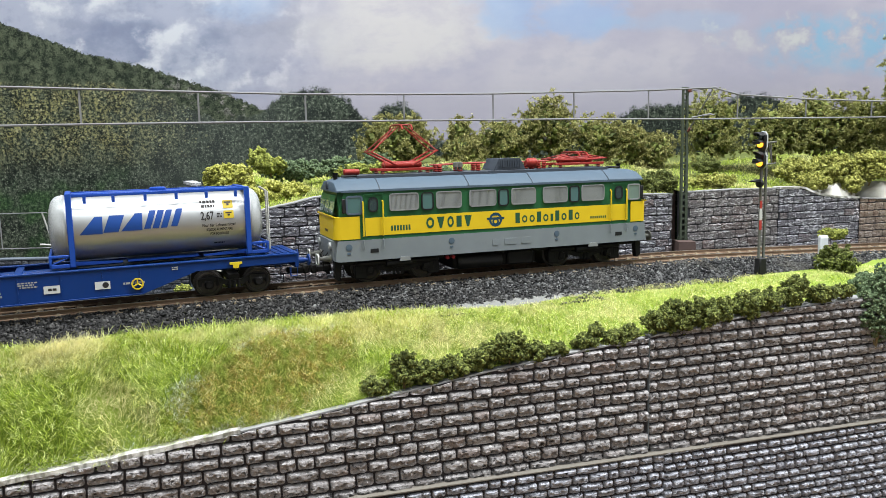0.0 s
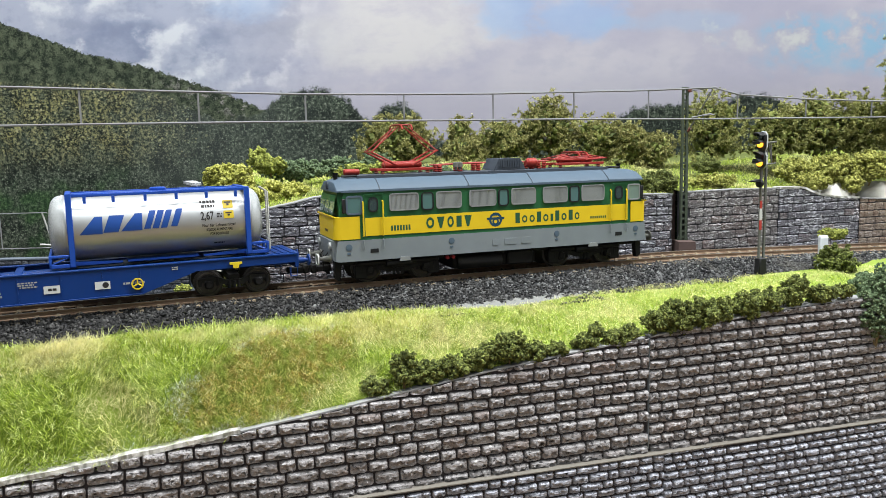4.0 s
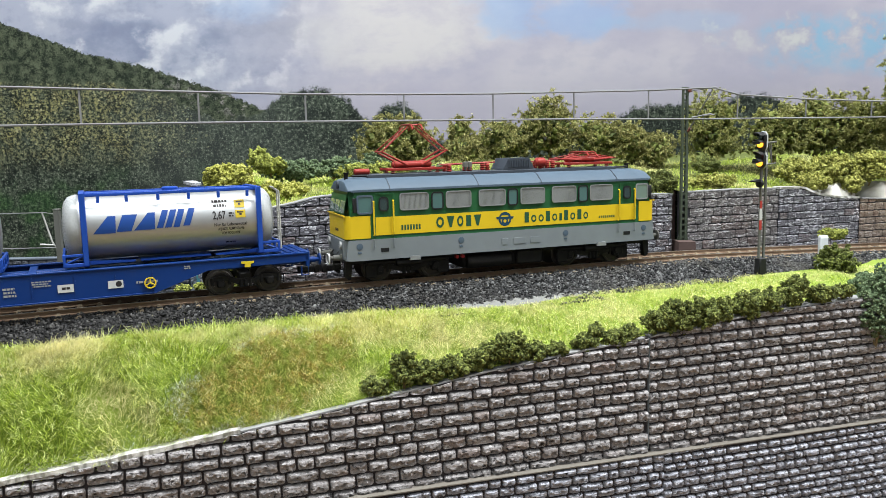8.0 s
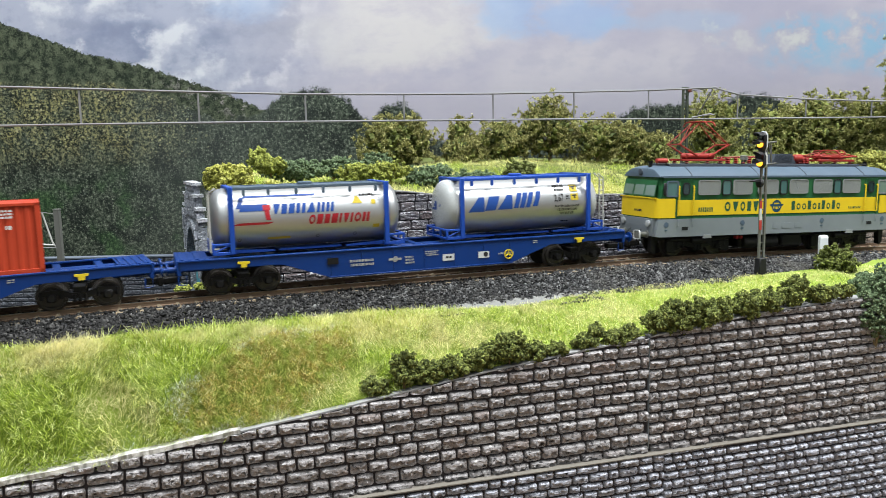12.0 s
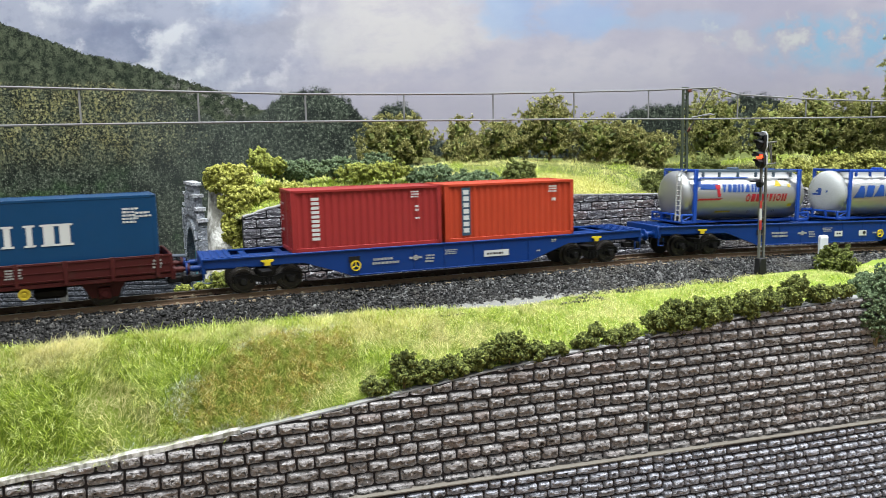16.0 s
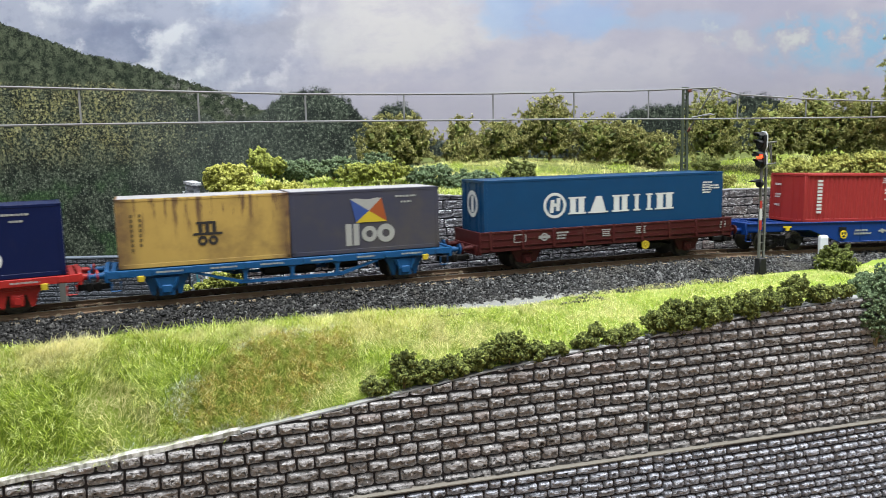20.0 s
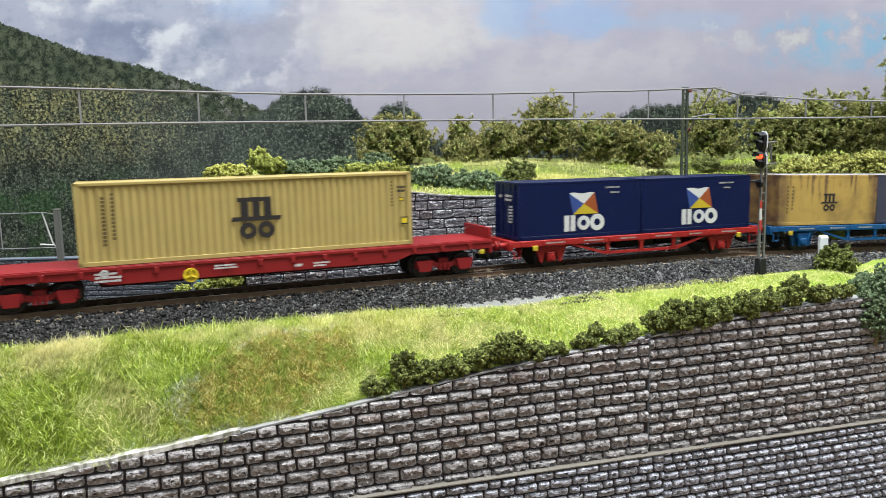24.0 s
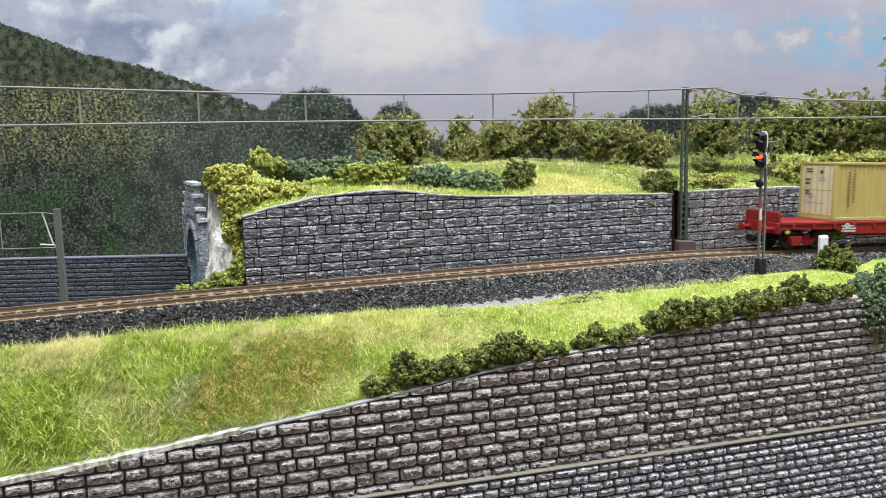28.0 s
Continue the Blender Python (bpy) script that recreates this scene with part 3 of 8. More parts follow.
def backdrop_mat():
    mat = bpy.data.materials.new("printed_backdrop")
    nt, ns, lk, b = nodes_of(mat)
    tc = nt.nodes.new("ShaderNodeTexCoord").outputs["Object"]
    sep = nt.nodes.new("ShaderNodeSeparateXYZ")
    lk.new(tc, sep.inputs[0])
    X = calc(nt, "MULTIPLY_ADD", sep.outputs[0], 1 / 0.9, 0.5)
    Z = calc(nt, "MULTIPLY", sep.outputs[2], 1000.0)
    at = lambda x: (x / 1000) / 0.9 + 0.5
    # sky
    big = noise_of(nt, 5.0, 5, 0.6, vec=tc, stretch=(1.0, 1, 1.9))
    mid = noise_of(nt, 13.0, 6, 0.62, vec=tc, stretch=(1.0, 1, 1.5))
    puff = noise_of(nt, 30.0, 5, 0.6, vec=tc, stretch=(1.0, 1, 1.2))
    left = span(nt, X, at(-40), at(-230))
    heap = noise_of(nt, 9.0, 6, 0.58, vec=tc, stretch=(1.0, 1, 1.4))
    up = nt.nodes.new("ShaderNodeVectorMath")
    up.operation = "ADD"
    lk.new(tc, up.inputs[0])
    up.inputs[1].default_value = (-0.006, 0, 0.008)
    heap_up = noise_of(nt, 9.0, 6, 0.58, vec=up.outputs[0], stretch=(1.0, 1, 1.4))
    crest = calc(nt, "SUBTRACT", heap, heap_up)
    def patch(x0, z0, rx, rz, wob=1.1):
        """A ragged soft patch of the printed sky, 1 inside."""
        dx = calc(nt, "MULTIPLY", calc(nt, "SUBTRACT", X, at(x0)), 900.0 / rx)
        dz = calc(nt, "MULTIPLY", calc(nt, "SUBTRACT", Z, float(z0)), 1.0 / rz)
        q = calc(nt, "ADD", calc(nt, "MULTIPLY", dx, dx), calc(nt, "MULTIPLY", dz, dz))
        q = calc(nt, "ADD", q, calc(nt, "MULTIPLY", calc(nt, "SUBTRACT", mid, 0.5), wob * 4))
        return span(nt, q, 1.35, 0.0)

    sky_r = blend(nt, span(nt, big, 0.36, 0.62), (0.50, 0.48, 0.57), (0.63, 0.60, 0.64))
    sky_r = blend(nt, calc(nt, "MULTIPLY", span(nt, crest, 0.0, -0.10), 0.35), sky_r, (0.44, 0.43, 0.54))
    sky_r = blend(nt, calc(nt, "MULTIPLY", patch(-35, 166, 115, 36), 0.75), sky_r, (0.80, 0.765, 0.72))
    sky_r = blend(nt, calc(nt, "MULTIPLY", span(nt, noise_of(nt, 12.0, 5, 0.55, vec=tc, stretch=(0.8, 1, 2.6)), 0.54, 0.66), 0.55), sky_r, (0.52, 0.50, 0.60))
    sky_r = blend(nt, calc(nt, "MULTIPLY", patch(95, 178, 78, 24, 1.8), 0.6), sky_r, (0.34, 0.52, 0.80))
    sky_r = blend(nt, calc(nt, "MULTIPLY", patch(225, 168, 70, 10, 1.8), 0.35), sky_r, (0.40, 0.58, 0.76))
    teal = calc(nt, "MULTIPLY", patch(355, 146, 95, 30), span(nt, puff, 0.60, 0.44))
    sky_r = blend(nt, calc(nt, "MULTIPLY", teal, 0.8), sky_r, (0.27, 0.54, 0.72))
    sky_r = blend(nt, calc(nt, "MULTIPLY", calc(nt, "MULTIPLY", patch(330, 150, 120, 34), span(nt, puff, 0.54, 0.68)), 0.8), sky_r, (0.70, 0.72, 0.66))
    sky_l = blend(nt, span(nt, heap, 0.38, 0.58), (0.25, 0.29, 0.41), (0.47, 0.50, 0.60))
    lump = noise_of(nt, 15.0, 7, 0.56, vec=tc, stretch=(1.0, 1, 1.3))
    lump_up = noise_of(nt, 15.0, 7, 0.56, vec=up.outputs[0], stretch=(1.0, 1, 1.3))
    lit = calc(nt, "SUBTRACT", lump, lump_up)
    sky_l = blend(nt, calc(nt, "MULTIPLY", span(nt, lump, 0.47, 0.56), 0.65), sky_l, (0.52, 0.55, 0.63))
    sky_l = blend(nt, calc(nt, "MULTIPLY", span(nt, lit, -0.01, -0.12), 0.5), sky_l, (0.27, 0.30, 0.41))
    sky_l = blend(nt, calc(nt, "MULTIPLY", span(nt, lump, 0.48, 0.58), span(nt, lit, -0.02, 0.12)), sky_l, (0.74, 0.755, 0.79))
    sky_l = blend(nt, calc(nt, "MULTIPLY", patch(-165, 192, 46, 16), 0.6), sky_l, (0.40, 0.58, 0.84))
    col = blend(nt, left, sky_r, sky_l)
    low = span(nt, Z, 128, 92)
    col = blend(nt, calc(nt, "MULTIPLY", low, 0.6), col, (0.45, 0.43, 0.50))
    # outline of the far hill and of the wood
    jag = noise_of(nt, 95, 4, 0.7, vec=tc)
    jag2 = noise_of(nt, 240, 4, 0.75, vec=tc)
    hill = ramp_of(nt, X, [(0.0, 0.93), (at(-391), 0.90), (at(-319), 0.757), (at(-269), 0.70), (at(-194), 0.568), (at(-159), 0.488), (at(-120), 0.36), (at(-60), 0.2), (1.0, 0.2)])
    hz = calc(nt, "MULTIPLY_ADD", hill, 200.0, calc(nt, "MULTIPLY_ADD", jag2, 13.0, -6.5))
    m_hill = span(nt, calc(nt, "SUBTRACT", hz, Z), -0.8, 1.2)
    wood = ramp_of(nt, X, [(0.0, 0.66), (at(-391), 0.63), (at(-300), 0.625), (at(-255), 0.57), (at(-200), 0.44), (at(-165), 0.47), (at(-143), 0.56), (at(-107), 0.585), (at(-80), 0.52), (at(-71), 0.44), (at(-62), 0.44), (at(-50), 0.50), (at(-36), 0.51), (at(-18), 0.45), (at(-10), 0.34), (at(150), 0.34), (at(163), 0.42), (at(181), 0.465), (at(222), 0.475), (at(245), 0.42), (at(274), 0.515), (at(302), 0.505), (at(330), 0.43), (1.0, 0.42)])
    wz = calc(nt, "ADD", calc(nt, "MULTIPLY", wood, 200.0), calc(nt, "ADD", calc(nt, "MULTIPLY_ADD", jag, 22.0, -11.0), calc(nt, "MULTIPLY_ADD", jag2, 12.0, -6.0)))
    leafs = noise_of(nt, 350, 6, 0.82, vec=tc)
    m_wood = span(nt, calc(nt, "MULTIPLY_ADD", calc(nt, "SUBTRACT", leafs, 0.5), 14.0, calc(nt, "SUBTRACT", wz, Z)), -2.5, 3.0)
    def leaf_spots(scale, lo, hi):
        """Single leaves: small spots, each with a tone of its own."""
        vor = nt.nodes.new("ShaderNodeTexVoronoi")
        vor.inputs["Scale"].default_value = scale
        mp = nt.nodes.new("ShaderNodeMapping")
        mp.inputs["Scale"].default_value = (1, 1, 1.5)
        lk.new(tc, mp.inputs[0])
        lk.new(mp.outputs[0], vor.inputs["Vector"])
        sp = nt.nodes.new("ShaderNodeSeparateXYZ")
        lk.new(vor.outputs["Color"], sp.inputs[0])
        return span(nt, vor.outputs["Distance"], hi, lo), sp.outputs[0]

    spots, tone = leaf_spots(300, 0.25, 0.42)
    small_spots, small_tone = leaf_spots(480, 0.22, 0.42)
    tufts = noise_of(nt, 620, 5, 0.8, vec=tc)
    mounds = noise_of(nt, 150, 3, 0.6, vec=tc)
    hillc = blend(nt, span(nt, calc(nt, "MULTIPLY_ADD", mounds, 0.8, calc(nt, "MULTIPLY", tufts, 0.7)), 0.62, 0.90), (0.016, 0.024, 0.016), (0.125, 0.15, 0.09))
    hillc = blend(nt, span(nt, tufts, 0.57, 0.68), hillc, (0.20, 0.22, 0.15))
    hillc = blend(nt, calc(nt, "MULTIPLY", span(nt, noise_of(nt, 40, 4, 0.6, vec=tc), 0.50, 0.36), 0.5), hillc, (0.02, 0.032, 0.02))
    rock = calc(nt, "MULTIPLY", span(nt, noise_of(nt, 85, 4, 0.7, vec=tc, stretch=(1, 1, 1.3)), 0.53, 0.60), calc(nt, "MULTIPLY", span(nt, X, at(-290), at(-190)), span(nt, calc(nt, "SUBTRACT", hz, Z), 26, 8)))
    hillc = blend(nt, calc(nt, "MULTIPLY", rock, span(nt, tufts, 0.35, 0.55)), hillc, (0.34, 0.32, 0.29))
    col = blend(nt, m_hill, col, hillc)
    crowns = noise_of(nt, 46, 4, 0.65, vec=tc)
    woodc = blend(nt, span(nt, leafs, 0.42, 0.58), (0.012, 0.019, 0.014), (0.105, 0.13, 0.09))
    woodc = blend(nt, span(nt, crowns, 0.53, 0.43), woodc, blend(nt, span(nt, leafs, 0.46, 0.62), (0.010, 0.015, 0.012), (0.06, 0.075, 0.055)))
    woodc = blend(nt, span(nt, leafs, 0.56, 0.63), woodc, (0.33, 0.35, 0.28))
    clump = span(nt, noise_of(nt, 75, 4, 0.65, vec=tc), 0.40, 0.60)
    fleck = calc(nt, "MULTIPLY", calc(nt, "MULTIPLY", small_spots, span(nt, small_tone, 0.35, 0.9)), clump)
    woodc = blend(nt, calc(nt, "MULTIPLY", fleck, 0.9), woodc, blend(nt, small_tone, (0.11, 0.17, 0.09), (0.30, 0.36, 0.25)))
    sunny = calc(nt, "MULTIPLY", calc(nt, "MULTIPLY", span(nt, X, at(-215), at(-290)), span(nt, Z, 40, 80)), calc(nt, "MULTIPLY", span(nt, leafs, 0.47, 0.58), span(nt, noise_of(nt, 60, 5, 0.7, vec=tc), 0.34, 0.62)))
    woodc = blend(nt, sunny, woodc, (0.37, 0.345, 0.14))
    yellow = calc(nt, "MULTIPLY", calc(nt, "MULTIPLY", span(nt, X, at(-190), at(-250)), span(nt, Z, 45, 75)), calc(nt, "MULTIPLY", spots, calc(nt, "MULTIPLY", span(nt, tone, 0.15, 0.6), clump)))
    woodc = blend(nt, calc(nt, "MULTIPLY", yellow, 0.9), woodc, blend(nt, tone, (0.22, 0.25, 0.10), (0.55, 0.52, 0.28)))
    green = calc(nt, "MULTIPLY", span(nt, noise_of(nt, 25, 3, 0.6, vec=tc), 0.50, 0.66), span(nt, Z, 60, 20))
    woodc = blend(nt, calc(nt, "MULTIPLY", green, 0.75), woodc, blend(nt, span(nt, leafs, 0.4, 0.66), (0.015, 0.04, 0.018), (0.09, 0.19, 0.06)))
    haze = calc(nt, "MULTIPLY", span(nt, X, at(-60), at(-190)), span(nt, X, at(-330), at(-230)))
    woodc = blend(nt, calc(nt, "MULTIPLY", haze, 0.18), woodc, (0.16, 0.18, 0.165))
    col = blend(nt, m_wood, col, woodc)
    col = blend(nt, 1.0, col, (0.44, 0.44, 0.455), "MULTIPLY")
    # lamp's uneven light offset in the print's colour: lighter left, darker right
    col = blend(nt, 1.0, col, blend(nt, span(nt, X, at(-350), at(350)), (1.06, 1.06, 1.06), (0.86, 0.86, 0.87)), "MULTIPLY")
    lk.new(col, b.inputs["Base Color"])
    b.inputs["Roughness"].default_value = 0.8
    b.inputs["Specular IOR Level"].default_value = 0.1
    return mat


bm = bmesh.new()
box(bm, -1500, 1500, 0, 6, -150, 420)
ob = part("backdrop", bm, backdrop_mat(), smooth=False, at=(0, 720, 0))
tagged(ob, "printed backdrop board with cloudy sky, wooded hill and trees", "backdrop", kind="structure")

# ---- rolling stock: x ahead, y across (near side is minus), z up from the rail's top ----
TRAIN = []      # (thing, place in the train, half distance of its pivots)
RIDERS = []     # (thing, carrier's index, dx, z)
BOGIES = []     # (bogie, index, dx)
WHEELS = []     # (wheelset, radius, home)


def bars(bm, surf, x0, x1, z0, z1, n, fill=0.72, slit=0.0, slant=0.0, rows=1):
    """A line of n plain painted blocks, each with a slit in it if asked for."""
    w = (x1 - x0) / n
    for i in range(n):
        a = x0 + i * w
        b = a + w * fill
        if slit:
            m = (a + b) / 2
            g = (b - a) * slit / 2
            for p, q in ((a, m - g), (m + g, b)):
                plate(bm, rect(p, q, z0, z1, slant), surf, rows)
            zm = (z0 + z1) / 2
            h = (z1 - z0) * 0.11
            sl = slant * 0.5
            plate(bm, [(m - g + sl, zm - h), (m + g + sl, zm - h), (m + g + sl, zm + h), (m - g + sl, zm + h)], surf, 1)
        else:
            plate(bm, rect(a, b, z0, z1, slant), surf, rows)


def shapes(bm, surf, code, x0, z0, z1, widths, gap, slant=0.0, rows=1):
    """A row of plain painted shapes: B block, T and V wedges, O ring, o low ring, I bar, i low bar, H pair of bars."""
    x = x0
    for ch, w in zip(code, widths):
        h = z1 - z0
        if ch == "T":
            plate(bm, [(x, z0), (x + w, z0), (x + w * 0.72 + slant, z1), (x + w * 0.38 + slant, z1)], surf, rows)
        elif ch == "V":
            plate(bm, [(x + w * 0.36, z0), (x + w * 0.64, z0), (x + w + slant, z1), (x + slant, z1)], surf, rows)
        elif ch in "Oo":
            hh = h if ch == "O" else h * 0.72
            n = 16
            for k in range(n):
                a, b = 2 * math.pi * k / n, 2 * math.pi * (k + 1) / n
                q = [(x + w / 2 + w / 2 * f * math.cos(t) + slant * (0.5 + 0.5 * f * math.sin(t)) * hh / h, z0 + hh / 2 + hh / 2 * f * math.sin(t)) for t, f in ((a, 0.52), (a, 1), (b, 1), (b, 0.52))]
                bm.faces.new([bm.verts.new(surf(*p)) for p in q])
        elif ch == "H":
            for p in (0.0, 0.6):
                plate(bm, rect(x + w * p, x + w * (p + 0.4), z0, z1, slant), surf, rows)
        elif ch == "i":
            plate(bm, rect(x, x + w, z0, z0 + h * 0.72, slant * 0.72), surf, rows)
        else:
            plate(bm, rect(x, x + w, z0, z1, slant), surf, rows)
        x += w + gap


def tiny_lines(bm, surf, x0, x1, z0, z1, lines, seed):
    """Rows of small unreadable writing as plain dashes."""
    r = random.Random(seed)
    h = (z1 - z0) / lines
    for i in range(lines):
        z = z1 - (i + 1) * h
        x = x0 + r.uniform(0, 0.1) * (x1 - x0)
        end = x1 - r.uniform(0, 0.25) * (x1 - x0)
        while x < end:
            w = min(r.uniform(0.5, 1.6), end - x)
            plate(bm, rect(x, x + w, z + h * 0.2, z + h * 0.8), surf)
            x += w + 0.3


def flat_side(y):
    return lambda x, z: (x, y, z)


def ring(bm, cx, cz, r0, r1, surf, n=20):
    for k in range(n):
        a, b = 2 * math.pi * k / n, 2 * math.pi * (k + 1) / n
        q = [(cx + r0 * math.cos(a), cz + r0 * math.sin(a)), (cx + r1 * math.cos(a), cz + r1 * math.sin(a)),
             (cx + r1 * math.cos(b), cz + r1 * math.sin(b)), (cx + r0 * math.cos(b), cz + r0 * math.sin(b))]
        bm.faces.new([bm.verts.new(surf(*p)) for p in q])


def wheelset(parent, dx, radius, home_x=0.0, mat="wheel_steel", half=8.6):
    bm = bmesh.new()
    for s in (-1, 1):
        pr = [(s * (half - 1.9), 0.8), (s * (half - 1.7), radius + 0.75), (s * (half - 1.2), radius + 0.75), (s * (half - 0.9), radius), (s * (half + 1.2), radius - 0.25), (s * (half + 1.25), radius - 1.1), (s * (half + 0.75), radius - 1.3), (s * (half + 0.75), 1.9), (s * (half + 1.2), 1.5), (s * (half + 1.3), 0.8)]
        turned(bm, pr, "y", n=22)
        for k in range(4):
            a = k * math.pi / 2
            turned(bm, [(s * (half + 0.7), 0.5), (s * (half + 0.95), 0.5)], "y", (math.cos(a) * radius * 0.55, 0, math.sin(a) * radius * 0.55), 6)
    sweep(bm, [(0, -half - 2, 0), (0, half + 2, 0)], 0.8, 8)
    ob = part("wheelset", bm, M[mat], parent, "steel wheels on an axle", at=(dx, 0, radius))
    WHEELS.append((ob, radius, (dx, 0, radius)))
    return ob


def bogie(parent, index, dx, base, radius, col="running_black", axle_col=None, y=11.5):
    bm = bmesh.new()
    h = base / 2
    for s in (-1, 1):
        prism(bm, [(-h - 3.5, 6.2), (-h - 3, 8.2), (-h + 3, 8.6), (-3, 7.0), (3, 7.0), (h - 3, 8.6), (h + 3, 8.2), (h + 3.5, 6.2), (h - 2.0, 6.4), (h - 3.6, 6.2), (3.4, 4.6), (-3.4, 4.6), (-h + 3.6, 6.2), (-h + 2.0, 6.4)], s * y - 0.8, s * y + 0.8)
        for x in (-h, h):
            box(bm, x - 1.8, x + 1.8, s * y - 1.3, s * y + 1.5, 3.7, 7.2, 0.5)
            turned(bm, [(s * (y + 1.5), 1.5), (s * (y + 2.1), 1.3)], "y", (x, 0, radius), 10)
            for q in (-3.6, 3.6):
                turned(bm, [(4.8, 0.8), (8.0, 0.8)], "z", (x + q, s * (y + 0.3), 0), 8)
        for q in (-2, 0, 2):
            turned(bm, [(3.4, 0.75), (6.4, 0.75)], "z", (q, s * (y + 0.6), 0), 8)
    box(bm, -2.5, 2.5, -y, y, 6.0, 9.2, 0.3)
    ob = part("bogie", bm, M[col], parent, "cast bogie frame with axle boxes and springs", at=(dx, 0, 0))
    BOGIES.append((ob, index, dx))
    for x in (-h, h):
        wheelset(ob, x, radius)
    return ob


def buffers(parent, half, mat="running_black", z=12.4, head="wheel_steel", gap=10.1, front_coupler=True):
    for end in (-1, 1):
        for s in (-1, 1):
            bm = bmesh.new()
            turned(bm, [(end * (half - 0.2), 1.9), (end * (half + 0.5), 1.9), (end * (half + 0.6), 1.35), (end * (half + 3.6), 1.35), (end * (half + 3.7), 0.9), (end * (half + 5.2), 0.9), (end * (half + 5.3), 2.6), (end * (half + 5.9), 2.6), (end * (half + 6.1), 1.6)], "x", (0, s * gap, z), 14)
            part("buffer", bm, M[mat], parent, "sprung round buffer")
        if end > 0 and not front_coupler:
            continue
        bm = bmesh.new()
        box(bm, min(end * (half - 2), end * (half + 7.3)), max(end * (half - 2), end * (half + 7.3)), -1.6, 1.6, 5.6, 8.2, 0.4)
        box(bm, min(end * (half + 5), end * (half + 7.6)), max(end * (half + 5), end * (half + 7.6)), -3.2, 3.2, 5.0, 9.0, 0.5)
        part("coupling", bm, M["running_black"], parent, "black close coupler head")


def vehicle(name, label, category, place, pivots, group=""):
    ob = empty(name, label, category, group)
    TRAIN.append((ob, place, pivots))
    return ob, len(TRAIN) - 1


# -- electric locomotive --
def rounded(x0, x1, z0, z1, r, n=4):
    pts = []
    for cx, cz, a0 in ((x1 - r, z1 - r, 0), (x0 + r, z1 - r, 90), (x0 + r, z0 + r, 180), (x1 - r, z0 + r, 270)):
        for k in range(n + 1):
            a = radians(a0 + 90 * k / n)
            pts.append((cx + r * math.cos(a), cz + r * math.sin(a)))
    return pts


def rim(bm, x0, x1, z0, z1, lip, r, y0, y1):
    """A frame with rounded corners round an opening."""
    o, q = rounded(x0 - lip, x1 + lip, z0 - lip, z1 + lip, r + lip), rounded(x0, x1, z0, z1, r)
    rings = [[bm.verts.new((x, y, z)) for x, z in p] for p, y in ((o, y0), (o, y1), (q, y1), (q, y0))]
    n = len(o)
    fs = []
    for a, b in zip(rings, rings[1:] + rings[:1]):
        for k in range(n):
            fs.append(bm.faces.new((a[k], a[(k + 1) % n], b[(k + 1) % n], b[k])))
    bmesh.ops.recalc_face_normals(bm, faces=fs)


def window(parent, name, x0, x1, z0, z1, y, frame_mat, pane_mat, lip=0.5, sign=-1, r=1.0):
    bm = bmesh.new()
    rim(bm, x0, x1, z0, z1, lip, r, y - sign * 0.1, y + sign * 0.34)
    w = part(name, bm, M[frame_mat], parent)
    bm = bmesh.new()
    prism(bm, rounded(x0, x1, z0, z1, r), *sorted((y - sign * 0.05, y + sign * 0.12)))
    part("pane", bm, M[pane_mat], w, "dim glass")
    return w


def louvre(parent, x0, x1, z0, z1, y, sign=-1):
    bm = bmesh.new()
    rim(bm, x0, x1, z0, z1, 0.45, 1.0, y - sign * 0.1, y + sign * 0.42)
    w = part("louvre_panel", bm, M["louvre_grey"], parent, "pale grey louvred air grille")
    n = 22
    st = (x1 - x0) / n
    bm = bmesh.new()
    ya, yb = sorted((y + sign * 0.05, y + sign * 0.22))
    for i in range(n):
        c = 0.5 if i in (0, n - 1) else 0.0
        box(bm, x0 + i * st + st * 0.1, x0 + i * st + st * 0.86, ya, yb, z0 + c, z1 - c)
    part("slat_grille", bm, M["louvre_grey"], w)
    bm = bmesh.new()
    prism(bm, rounded(x0, x1, z0, z1, 1.0), *sorted((y - sign * 0.05, y + sign * 0.08)))
    part("backing", bm, M["signal_grey"], w)


